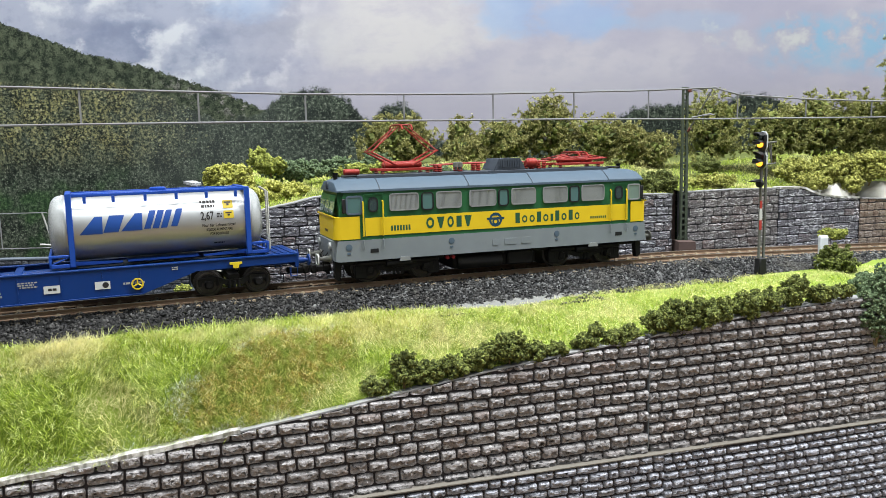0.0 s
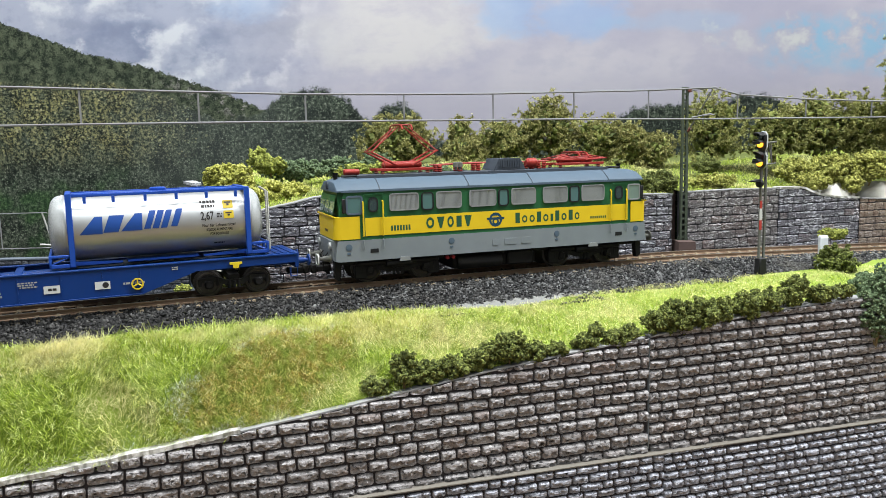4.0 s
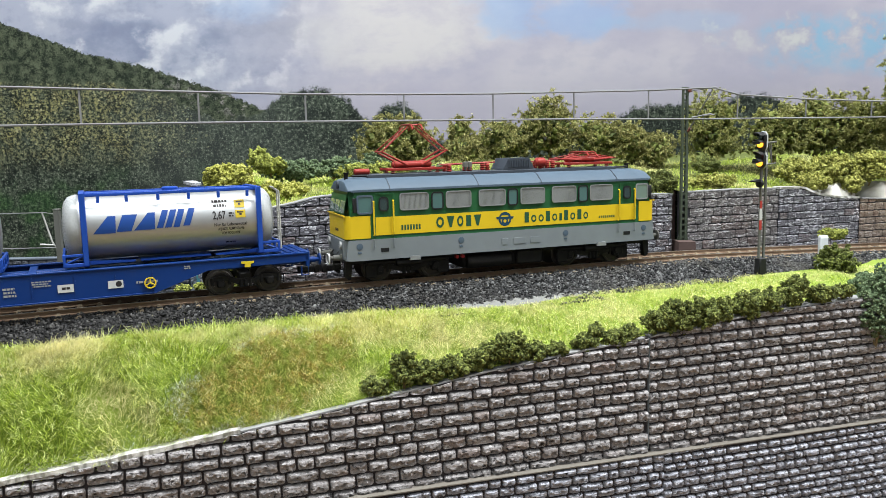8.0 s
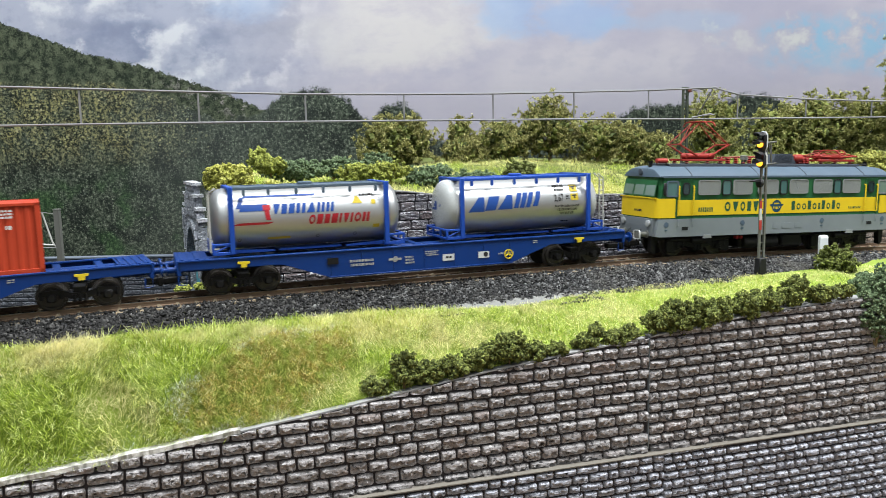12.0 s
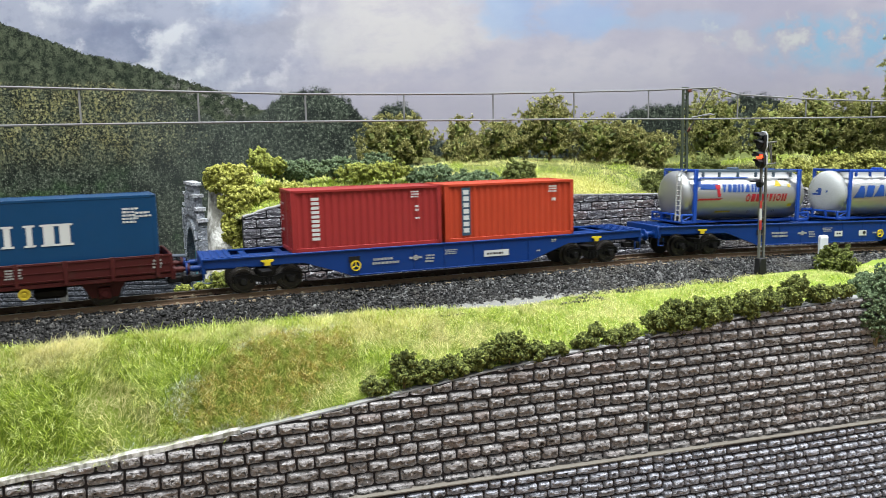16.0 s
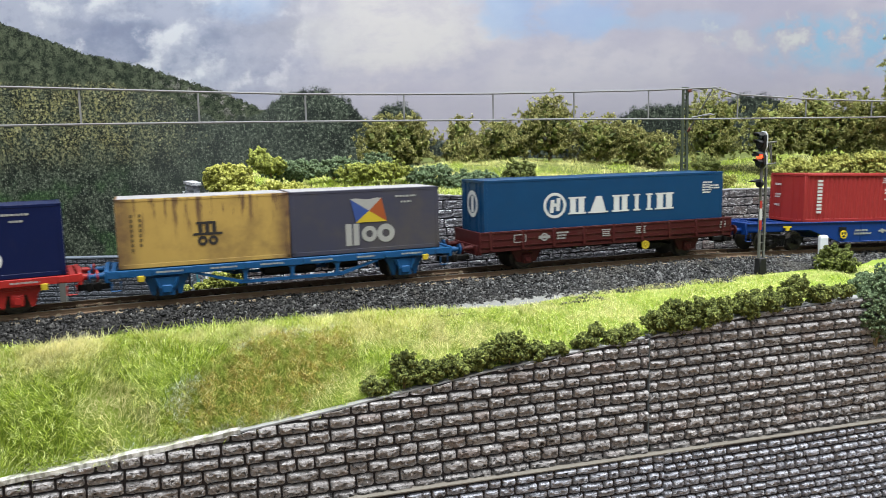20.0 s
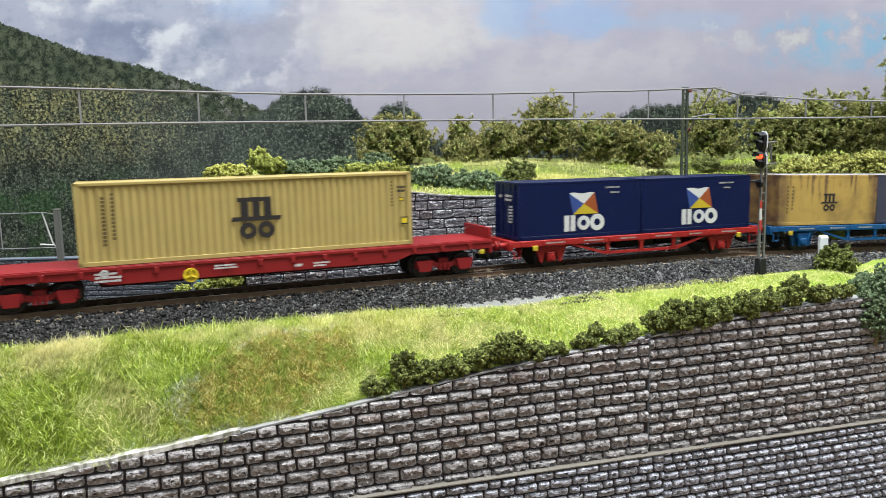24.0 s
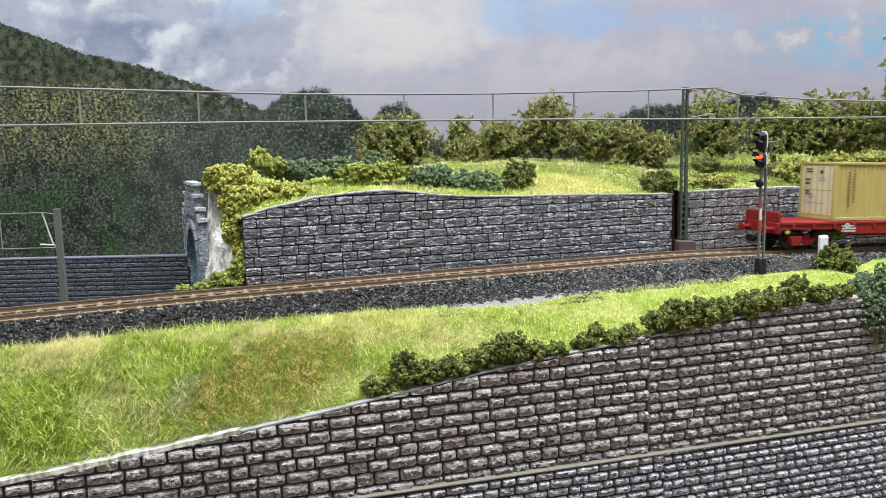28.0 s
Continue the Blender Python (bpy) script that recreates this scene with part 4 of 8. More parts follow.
def pantograph(parent, cx, raised):
    base = bmesh.new()
    for y in (-5.5, 5.5):
        box(base, cx - 14, cx + 14, y - 0.7, y + 0.7, 50.6, 51.8, 0.15)
    for x in (-9, -3, 3, 9):
        box(base, cx + x - 0.7, cx + x + 0.7, -5.5, 5.5, 50.8, 51.7)
    turned(base, [(cx - 9, 1.1), (cx - 8, 1.7), (cx + 8, 1.7), (cx + 9, 1.1)], "x", (0, -2.2, 53.2), 12)
    turned(base, [(cx - 9, 1.1), (cx - 8, 1.7), (cx + 8, 1.7), (cx + 9, 1.1)], "x", (0, 2.2, 53.2), 12)
    p = part("pantograph", base, M["panto_red"], parent, "red diamond pantograph, " + ("raised" if raised else "folded down"))
    for x in (-11, 11):
        for y in (-5.5, 5.5):
            bm = bmesh.new()
            turned(bm, [(48.6, 0.9), (49.0, 1.3), (49.3, 0.8), (49.7, 1.3), (50.0, 0.8), (50.6, 1.0)], "z", (cx + x, y, 0), 10)
            part("insulator", bm, M["insulator_brown"], p, "brown insulator")
    knee, top, head = (16.0, 60.0, 71.0) if raised else (15.5, 54.2, 56.2)
    for sx in (-1, 1):
        for y in (-5.2, 5.2):
            bm = bmesh.new()
            sweep(bm, [(cx + sx * 3.5, y, 53.0), (cx + sx * knee, y * 1.0, top - 0.5)], [0.6, 0.42], 8)
            part("lower_arm", bm, M["panto_red"], p)
            bm = bmesh.new()
            sweep(bm, [(cx + sx * knee, y, top - 0.5), (cx + sx * 2.2, y * 0.62, head)], [0.33, 0.28], 6)
            part("upper_arm", bm, M["panto_red"], p)
        bm = bmesh.new()
        sweep(bm, [(cx + sx * knee, -6.2, top - 0.5), (cx + sx * knee, 6.2, top - 0.5)], 0.4, 6)
        sweep(bm, [(cx + sx * knee, -5.2, top - 0.5), (cx + sx * 2.2, 3.2, head)], 0.22, 5)
        part("cross_tube", bm, M["panto_red"], p)
    bm = bmesh.new()
    for x in (-2.4, 2.4):
        sweep(bm, [(cx + x, -10.5, head - 1.6), (cx + x, -8.5, head + 0.3), (cx + x, -6, head + 0.8), (cx + x, 6, head + 0.8), (cx + x, 8.5, head + 0.3), (cx + x, 10.5, head - 1.6)], 0.4, 6)
    for y in (-4, 4):
        sweep(bm, [(cx - 2.4, y, head + 0.6), (cx + 2.4, y, head + 0.6)], 0.4, 6)
    part("collector_head", bm, M["panto_red"], p)


def locomotive():
    loco, idx = vehicle("electric_locomotive", "green, yellow and grey model electric locomotive on the track", "locomotive", 22.0, 49.5)
    W = 17.0
    # grey skirt
    bm = bmesh.new()
    prism(bm, [(-83.5, 11.6), (-81, 11.2), (81, 11.2), (83.5, 11.6), (84.2, 14), (84.2, 20.6), (-84.2, 20.6), (-84.2, 14)], -W, W)
    bmesh.ops.bevel(bm, geom=[e for e in bm.edges if abs(e.verts[0].co.x - e.verts[1].co.x) < 0.1 and abs(e.verts[0].co.y - e.verts[1].co.y) < 0.1 and abs(e.verts[0].co.x) > 82], offset=2.2, segments=2, affect="EDGES")
    part("skirt", bm, M["loco_grey"], loco, "light grey lower body")
    # green body with raked ends
    bm = bmesh.new()
    vs = box(bm, -83.2, 83.2, -W + 0.15, W - 0.15, 20.5, 42.5)
    geo = bmesh.ops.bisect_plane(bm, geom=bm.verts[:] + bm.edges[:] + bm.faces[:], plane_co=(0, 0, 31.5), plane_no=(0, 0, 1))
    for v in bm.verts:
        if v.co.z > 40:
            v.co.x *= 0.975
            v.co.y *= 0.985
    bmesh.ops.bevel(bm, geom=[e for e in bm.edges if abs(e.verts[0].co.z - e.verts[1].co.z) > 5], offset=2.4, segments=3, affect="EDGES")
    part("body_shell", bm, M["loco_green"], loco, "dark green body sides and cab fronts")
    # roof
    bm = bmesh.new()
    half = [(16.9, 42.3), (16.9, 43.0), (16.1, 44.0), (11.6, 47.0), (10.4, 47.5), (5, 48.1)]
    prof = [(-y, z) for y, z in half] + half[::-1]
    rows = []
    for x, f, dz in ((-82.0, 0.93, -2.8), (-81.5, 0.97, -1.6), (-79, 0.985, -0.6), (-73, 1, 0), (73, 1, 0), (79, 0.985, -0.6), (81.5, 0.97, -1.6), (82.0, 0.93, -2.8)):
        rows.append([bm.verts.new((x, y * f, z if z < 43 else max(42.4, z + dz * (z - 42) / 7))) for y, z in prof])
    for a, b in zip(rows, rows[1:]):
        for k in range(len(prof)):
            bm.faces.new((a[k], b[k], b[(k + 1) % len(prof)], a[(k + 1) % len(prof)]))
    bm.faces.new(rows[0])
    bm.faces.new(rows[-1][::-1])
    bmesh.ops.recalc_face_normals(bm, faces=bm.faces[:])
    roof = part("roof", bm, M["roof_grey"], loco, "blue-grey curved roof")
    for x in (-58, -14.7, 18.5, 61):
        bm = bmesh.new()
        sweep(bm, [(x, -17.0, 43.0), (x, -16.2, 44.1), (x, -11.7, 47.1), (x, -10.4, 47.6), (x, -5, 48.2), (x, 5, 48.2), (x, 10.4, 47.6), (x, 11.7, 47.1), (x, 16.2, 44.1)], 0.22, 5)
        part("roof_seam", bm, M["vent_grey"], roof)
    bm = bmesh.new()
    box(bm, -80, 80, -17.15, -16.7, 42.0, 42.6)
    box(bm, -80, 80, 16.7, 17.15, 42.0, 42.6)
    part("gutter", bm, M["roof_grey"], roof)
    bm = bmesh.new()
    box(bm, -66, 66, -8.2, 8.2, 47.2, 49.2, 0.2)
    part("roof_walkway", bm, M["vent_grey"], roof)
    bm = bmesh.new()
    prism(bm, [(2.6, 49.4), (19.4, 49.4), (19.0, 50.4), (16.6, 54.9), (5.4, 54.9), (3.0, 50.4)], -7.5, 7.5)
    for i in range(13):
        box(bm, 5.2 + i * 0.92, 5.65 + i * 0.92, -7.85, -7.4, 50.6, 54.3)
    part("roof_vent", bm, M["vent_grey"], roof, "dark slatted roof vent box")
    pantograph(loco, -42.0, True)
    pantograph(loco, 51.0, False)
    for x0, x1, y in ((-27, 0, -3), (-27, 0, 3), (22, 36, -3), (22, 36, 3)):
        bm = bmesh.new()
        sweep(bm, [(x0, y, 52.6), (x1, y, 53.1)], 0.45, 6)
        part("roof_cable", bm, M["panto_red"], loco, "red roof conductor")
        for x in (x0 + 3, (x0 + x1) / 2, x1 - 4):
            bm = bmesh.new()
            turned(bm, [(49.2, 1.0), (49.8, 1.5), (50.2, 0.9), (50.8, 1.5), (51.2, 0.9), (51.8, 1.3), (52.6, 1.0)], "z", (x, y, 0), 10)
            part("insulator", bm, M["panto_red"], loco, "dark red ribbed insulator")
    bm = bmesh.new()
    turned(bm, [(-71, 0.8), (-70.6, 1.4), (-64, 1.4), (-63.5, 0.8)], "x", (0, -3, 50.6), 12)
    part("air_tank", bm, M["panto_red"], loco, "red roof cylinder")
    for x, z in ((-17, 53.6), (-15, 53.6)):
        bm = bmesh.new()
        turned(bm, [(50.0, 0.7), (51.2, 0.7), (51.4, 1.4), (z, 1.4), (z + 0.3, 0.7)], "z", (x, -6.5, 0), 10)
        part("surge_arrester", bm, M["signal_grey"], loco, "small grey roof arrester")
    bm = bmesh.new()
    turned(bm, [(22, 1.4), (23, 2.3), (27, 2.3), (28, 1.4)], "x", (0, -3, 52.4), 12)
    part("main_switch", bm, M["panto_red"], loco, "red roof switch")
    for s in (-1, 1):
        bm = bmesh.new()
        turned(bm, [(47.0, 1.0), (49.5, 1.0), (50.5, 1.4)], "z", (s * 75, -4, 0), 10)
        sweep(bm, [(s * 73, -7, 48.9), (s * 66, -7, 48.9)], 0.6, 6)
        part("horn", bm, M["running_black"], loco)
        # headlamps
        bm = bmesh.new()
        turned(bm, [(s * 79, 1.8), (s * 82.6, 1.8), (s * 82.8, 1.3)], "x", (0, 0, 44.8), 14)
        part("headlight", bm, M["vent_grey"], loco, "round top headlight")
        for y in (-11.5, 11.5):
            bm = bmesh.new()
            turned(bm, [(s * 83.5, 1.8), (s * 85.0, 1.8), (s * 85.2, 1.3)], "x", (0, y, 18.2), 14)
            part("headlight", bm, M["tank_white"], loco, "round lower headlight with pale glass")
        # front windows
        for y0, y1 in ((-14.2, -5.6), (-4.4, 4.4), (5.6, 14.2)):
            bm = bmesh.new()
            q = [(s * 83.35, y0, 32.8), (s * 83.35, y1, 32.8), (s * 81.7, y1, 40.4), (s * 81.7, y0, 40.4)]
            bm.faces.new([bm.verts.new(p) for p in (q if s > 0 else q[::-1])])
            pane = part("front_window", bm, M["glass_cab"], loco, "cab windscreen pane")
            bm = bmesh.new()
            q = [(s * 83.33, y0 - 0.5, 32.2), (s * 83.33, y1 + 0.5, 32.2), (s * 81.66, y1 + 0.5, 40.9), (s * 81.66, y0 - 0.5, 40.9)]
            bm.faces.new([bm.verts.new(p) for p in (q if s > 0 else q[::-1])])
            part("frame", bm, M["loco_green"], pane)
        # yellow nose
        bm = bmesh.new()
        box(bm, min(s * 83.2, s * 83.45), max(s * 83.2, s * 83.45), -14.5, 14.5, 21.2, 31.3)
        part("nose_panel", bm, M["loco_yellow"], loco, "yellow cab front")
        for sg in (-1, 1):
            bm = bmesh.new()
            arc = [(s * (80.75 + 2.68 * math.cos(a)), sg * (14.42 + 2.68 * math.sin(a))) for a in [math.pi / 2 * k / 6 for k in range(7)]] + [(s * 80.75, sg * 14.42)]
            lo = [bm.verts.new((p, q, 21.2)) for p, q in arc]
            hi = [bm.verts.new((p, q, 31.3)) for p, q in arc]
            bm.faces.new(lo)
            bm.faces.new(hi)
            for k in range(8):
                bm.faces.new((lo[k], lo[(k + 1) % 8], hi[(k + 1) % 8], hi[k]))
            bmesh.ops.recalc_face_normals(bm, faces=bm.faces[:])
            part("nose_corner", bm, M["loco_yellow"], loco, "rounded yellow cab corner")
        bm = bmesh.new()
        box(bm, min(s * 83.2, s * 83.9), max(s * 83.2, s * 83.9), -16.4, 16.4, 31.2, 31.8)
        part("handrail", bm, M["loco_yellow"], loco)
        bm = bmesh.new()
        tiny_lines(bm, lambda x, z, s=s: (s * 83.5, x, z), -4, 4, 23.5, 25.5, 1, 3)
        pieces("number_bar", bm, M["mark_black"], loco)
    # painted bands on both sides
    for sgn in (-1, 1):
        y = sgn * W
        f = flat_side(y + sgn * 0.04)

        def band(name, x0, x1, z0, z1, mat, label="", out=0.1):
            b = bmesh.new()
            ya, yb = sorted((y - sgn * 0.3, y + sgn * out))
            box(b, x0, x1, ya, yb, z0, z1)
            return part(name, b, M[mat], loco, label)
        band("yellow_band", -66.3, 71.0, 22.3, 30.4, "loco_yellow", "broad yellow stripe")
        band("cab_panel", -80.8, -67.7, 21.2, 31.3, "loco_yellow", "yellow cab corner")
        band("cab_panel", 74.0, 80.8, 21.2, 31.3, "loco_yellow", "yellow cab corner")
        for x0, x1 in ((-53.8, -39.7), (-31.4, -18.6), (-14.8, -0.9), (6.9, 20.1), (23.9, 37.5), (45.2, 58.4)):
            louvre(loco, x0 + 0.5, x1 - 0.5, 33.4, 40.4, y, sgn)
        for x0, x1 in ((-38.2, -32.8), (0.5, 5.3), (38.9, 43.9)):
            window(loco, "window", x0 + 0.3, x1 - 0.3, 33.2, 40.2, y, "dark_rubber", "glass_teal", 0.6, sgn)
        window(loco, "cab_window", -73.0, -66.9, 32.9, 39.8, y, "roof_grey", "glass_teal", 0.8, sgn, 0.6)
        window(loco, "cab_window", 72.6, 78.8, 32.9, 39.8, y, "louvre_grey", "glass_cab", 0.6, sgn, 0.6)
        for mx in (-74.9, 80.2):
            b = bmesh.new()
            box(b, mx - 0.8, mx + 0.8, *sorted((y, y + sgn * 1.1)), 33.0, 39.4, 0.25)
            part("mirror", b, M["signal_black"], loco, "upright cab mirror")
        for x0, lab in ((-65.6, "cab door"), (62.6, "cab door")):
            b = bmesh.new()
            ya, yb = sorted((y, y + sgn * 0.18))
            for p, q, r, t in ((x0, x0 + 0.3, 21.0, 41.0), (x0 + 8.8, x0 + 9.1, 21.0, 41.0), (x0, x0 + 9.1, 40.8, 41.1)):
                box(b, p, q, ya, yb, r, t)
            d = part("door", b, M["loco_green"], loco, lab)
            window(d, "door_window", x0 + 2.6, x0 + 6.0, 33.6, 39.0, y, "dark_rubber", "glass_dark", 0.6, sgn, 1.2)
            for hx in (x0 - 0.6, x0 + 8.6):
                b = bmesh.new()
                sweep(b, [(hx, y, 37.8), (hx, y + sgn * 0.9, 37.6), (hx, y + sgn * 0.9, 22.6), (hx, y, 22.3)], 0.36, 6)
                part("handrail", b, M["loco_yellow"], d, "yellow handrail")
                b = bmesh.new()
                sweep(b, [(hx, y, 20.6), (hx, y + sgn * 0.7, 20.3), (hx, y + sgn * 0.7, 16.8), (hx, y, 16.5)], 0.25, 6)
                part("handrail", b, M["loco_grey"], d)
            b = bmesh.new()
            ya, yb = sorted((y, y + sgn * 0.12))
            box(b, x0 + 2.4, x0 + 6.2, ya, yb, 14.6, 16.4, 0.0)
            part("step", b, M["dark_rubber"], d, "black foot hole")
        # skirt fittings
        for x in (-73, -24, 31.5, 77):
            b = bmesh.new()
            turned(b, [(y - sgn * 0.2, 1.5), (y + sgn * 0.15, 1.5), (y + sgn * 0.2, 1.1)], "y", (x, 0, 17.6), 14)
            box(b, x - 0.9, x + 0.7, *sorted((y, y + sgn * 0.2)), 14.4, 15.2)
            part("lifting_socket", b, M["roof_grey"], loco)
        for x0, x1 in ((-3.2, -0.2), (3.2, 9.4), (12.0, 17.4)):
            b = bmesh.new()
            box(b, x0, x1, *sorted((y, y + sgn * 0.2)), 14.0, 17.0, 0.05)
            part("vent_plate", b, M["loco_grey"], loco)
        # plain painted shapes where the lettering stands
        b = bmesh.new()
        fz = flat_side(y + sgn * 0.16)
        shapes(b, fz, "OVOBV", -36.4, 24.0, 29.2, (3.9, 3.8, 3.2, 2.6, 3.8), 1.35)
        shapes(b, fz, "BooBoiBoBo", 9.0, 24.0, 29.0, (2.4, 2.9, 2.9, 2.3, 2.9, 1.5, 2.3, 2.9, 2.3, 2.7), 1.12)
        pieces("letter_shape", b, M["mark_green"], loco)
        b = bmesh.new()
        bars(b, fz, -53.3, -43.6, 24.0, 26.4, 7, 0.66)
        bars(b, fz, 50.4, 60.0, 24.0, 25.2, 8, 0.6)
        pieces("number_bar", b, M["mark_green"], loco)
        b = bmesh.new()
        ring(b, -1.4, 26.3, 2.3, 3.4, fz)
        ring(b, -1.4, 25.4, 0.8, 1.7, fz)
        plate(b, [(-5.6, 26.3), (2.8, 26.3), (3.4, 27.4), (-6.2, 27.4)], flat_side(y + sgn * 0.19))
        plate(b, [(-3.0, 28.2), (0.2, 28.2), (0.7, 28.9), (-3.5, 28.9)], flat_side(y + sgn * 0.19))
        part("emblem", b, M["emblem_blue"], loco, "round dark blue winged emblem")
    # running gear
    bm = bmesh.new()
    box(bm, -22, 22, -12.5, 12.5, 3.4, 9.5, 1.0)
    turned(bm, [(-20, 3.0), (-19, 3.6), (2, 3.6), (3, 3.0)], "x", (0, -12, 6.6), 12)
    box(bm, 6, 20, -14.5, -9, 3.6, 10.5, 0.8)
    box(bm, -80, 80, -12, 12, 9.0, 11.5)
    part("underframe", bm, M["running_black"], loco, "black tanks and boxes under the frame")
    bm = bmesh.new()
    for x in (-25.4, -22.5):
        turned(bm, [(-15.2, 0.9), (-13.0, 0.9)], "y", (x, 0, 9.6), 8)
    part("valve", bm, M["mark_red"], loco, "small red valves")
    for dx in (-49.5, 49.5):
        bg = bogie(loco, idx, dx, 27.0, 6.6, y=12.5)
        bm = bmesh.new()
        for x in (-17.5, 17.5):
            box(bm, x - 3, x + 3, -13.4, -11.6, 2.4, 8.6, 0.5)
        box(bm, -20, 20, -14.2, -12.8, 8.2, 10.2, 0.5)
        turned(bm, [(-6, 1.6), (6, 1.6)], "x", (0, -14.6, 8.8), 10)
        part("brake_gear", bm, M["running_black"], bg)
    for e in (-1, 1):
        for y in (-11.2, 11.2):
            bm = bmesh.new()
            prism(bm, [(e * 79.5, 11.4), (e * 83, 11.4), (e * 83, 3.4), (e * 81.6, 2.2), (e * 80.6, 2.2)], y - 1.6, y + 1.6)
            part("rail_guard", bm, M["running_black"], loco)
    buffers(loco, 84.2, "signal_grey", front_coupler=False)
    for y in (-10.1, 10.1):
        bm = bmesh.new()
        rim(bm, y - 2.6, y + 2.6, 10.4, 14.4, 0.35, 0.8, -0.3, 0.3)
        bm.transform(Matrix(((0, 1, 0, -90.2), (1, 0, 0, 0), (0, 0, 1, 0), (0, 0, 0, 1))))
        bmesh.ops.recalc_face_normals(bm, faces=bm.faces[:])
        part("buffer_rim", bm, M["mark_white"], loco, "white rim of the buffer head")
    for s in (-1, 1):
        for y in (-8, 8):
            bm = bmesh.new()
            sweep(bm, [(s * 84.0, y * 0.6, 14.5), (s * 86.5, y * 0.6, 12), (s * 86.5, y * 0.6, 6)], 0.4, 6)
            part("air_hose", bm, M["running_black"], loco)
    for x in (-47.0, 52.0):
        bm = bmesh.new()
        prism(bm, [(x - 2.6, 10.0), (x + 2.6, 10.0), (x + 2.2, 11.9), (x - 2.2, 11.9)], -17.6, -16.6)
        part("step", bm, M["louvre_grey"], loco, "pale grey step bracket on the skirt")
    # the rear cab is a little shorter than the front one
    for ob in loco.children_recursive:
        if ob.type == "MESH" and ob.name.split(".")[0] not in ("bogie", "wheelset", "brake_gear"):
            for v in ob.data.vertices:
                if v.co.x < -76.5 * MM:
                    v.co.x += 4.1 * MM


locomotive()


# -- blue bogie container wagons --
def handbrake(parent, x, z, y, r, col="mark_yellow"):
    bm = bmesh.new()
    n = 18
    rings = []
    for q, yy in ((-0.25, -0.25), (0.25, -0.25), (0.25, 0.25), (-0.25, 0.25)):
        rings.append([bm.verts.new((x + (r + q) * math.cos(2 * math.pi * k / n), y + yy, z + (r + q) * math.sin(2 * math.pi * k / n))) for k in range(n)])
    for a, b in zip(rings, rings[1:] + rings[:1]):
        for k in range(n):
            bm.faces.new((a[k], a[(k + 1) % n], b[(k + 1) % n], b[k]))
    bmesh.ops.recalc_face_normals(bm, faces=bm.faces[:])
    for k in range(3):
        a = math.pi / 2 + k * 2 * math.pi / 3
        sweep(bm, [(x, y, z), (x + r * math.cos(a), y, z + r * math.sin(a))], 0.3, 5)
    part("brake_wheel", bm, M[col], parent, "yellow hand brake wheel")


def lashing(parent, x, z, y):
    bm = bmesh.new()
    prism(bm, [(x - 2.6, z + 0.9), (x + 2.6, z + 0.9), (x + 2.6, z + 0.1), (x + 1.2, z - 0.2), (x + 1.2, z - 1.6), (x - 1.2, z - 1.6), (x - 1.2, z - 0.2), (x - 2.6, z + 0.1)], y - 0.7, y)
    part("lashing_bracket", bm, M["mark_yellow"], parent, "yellow lashing bracket")


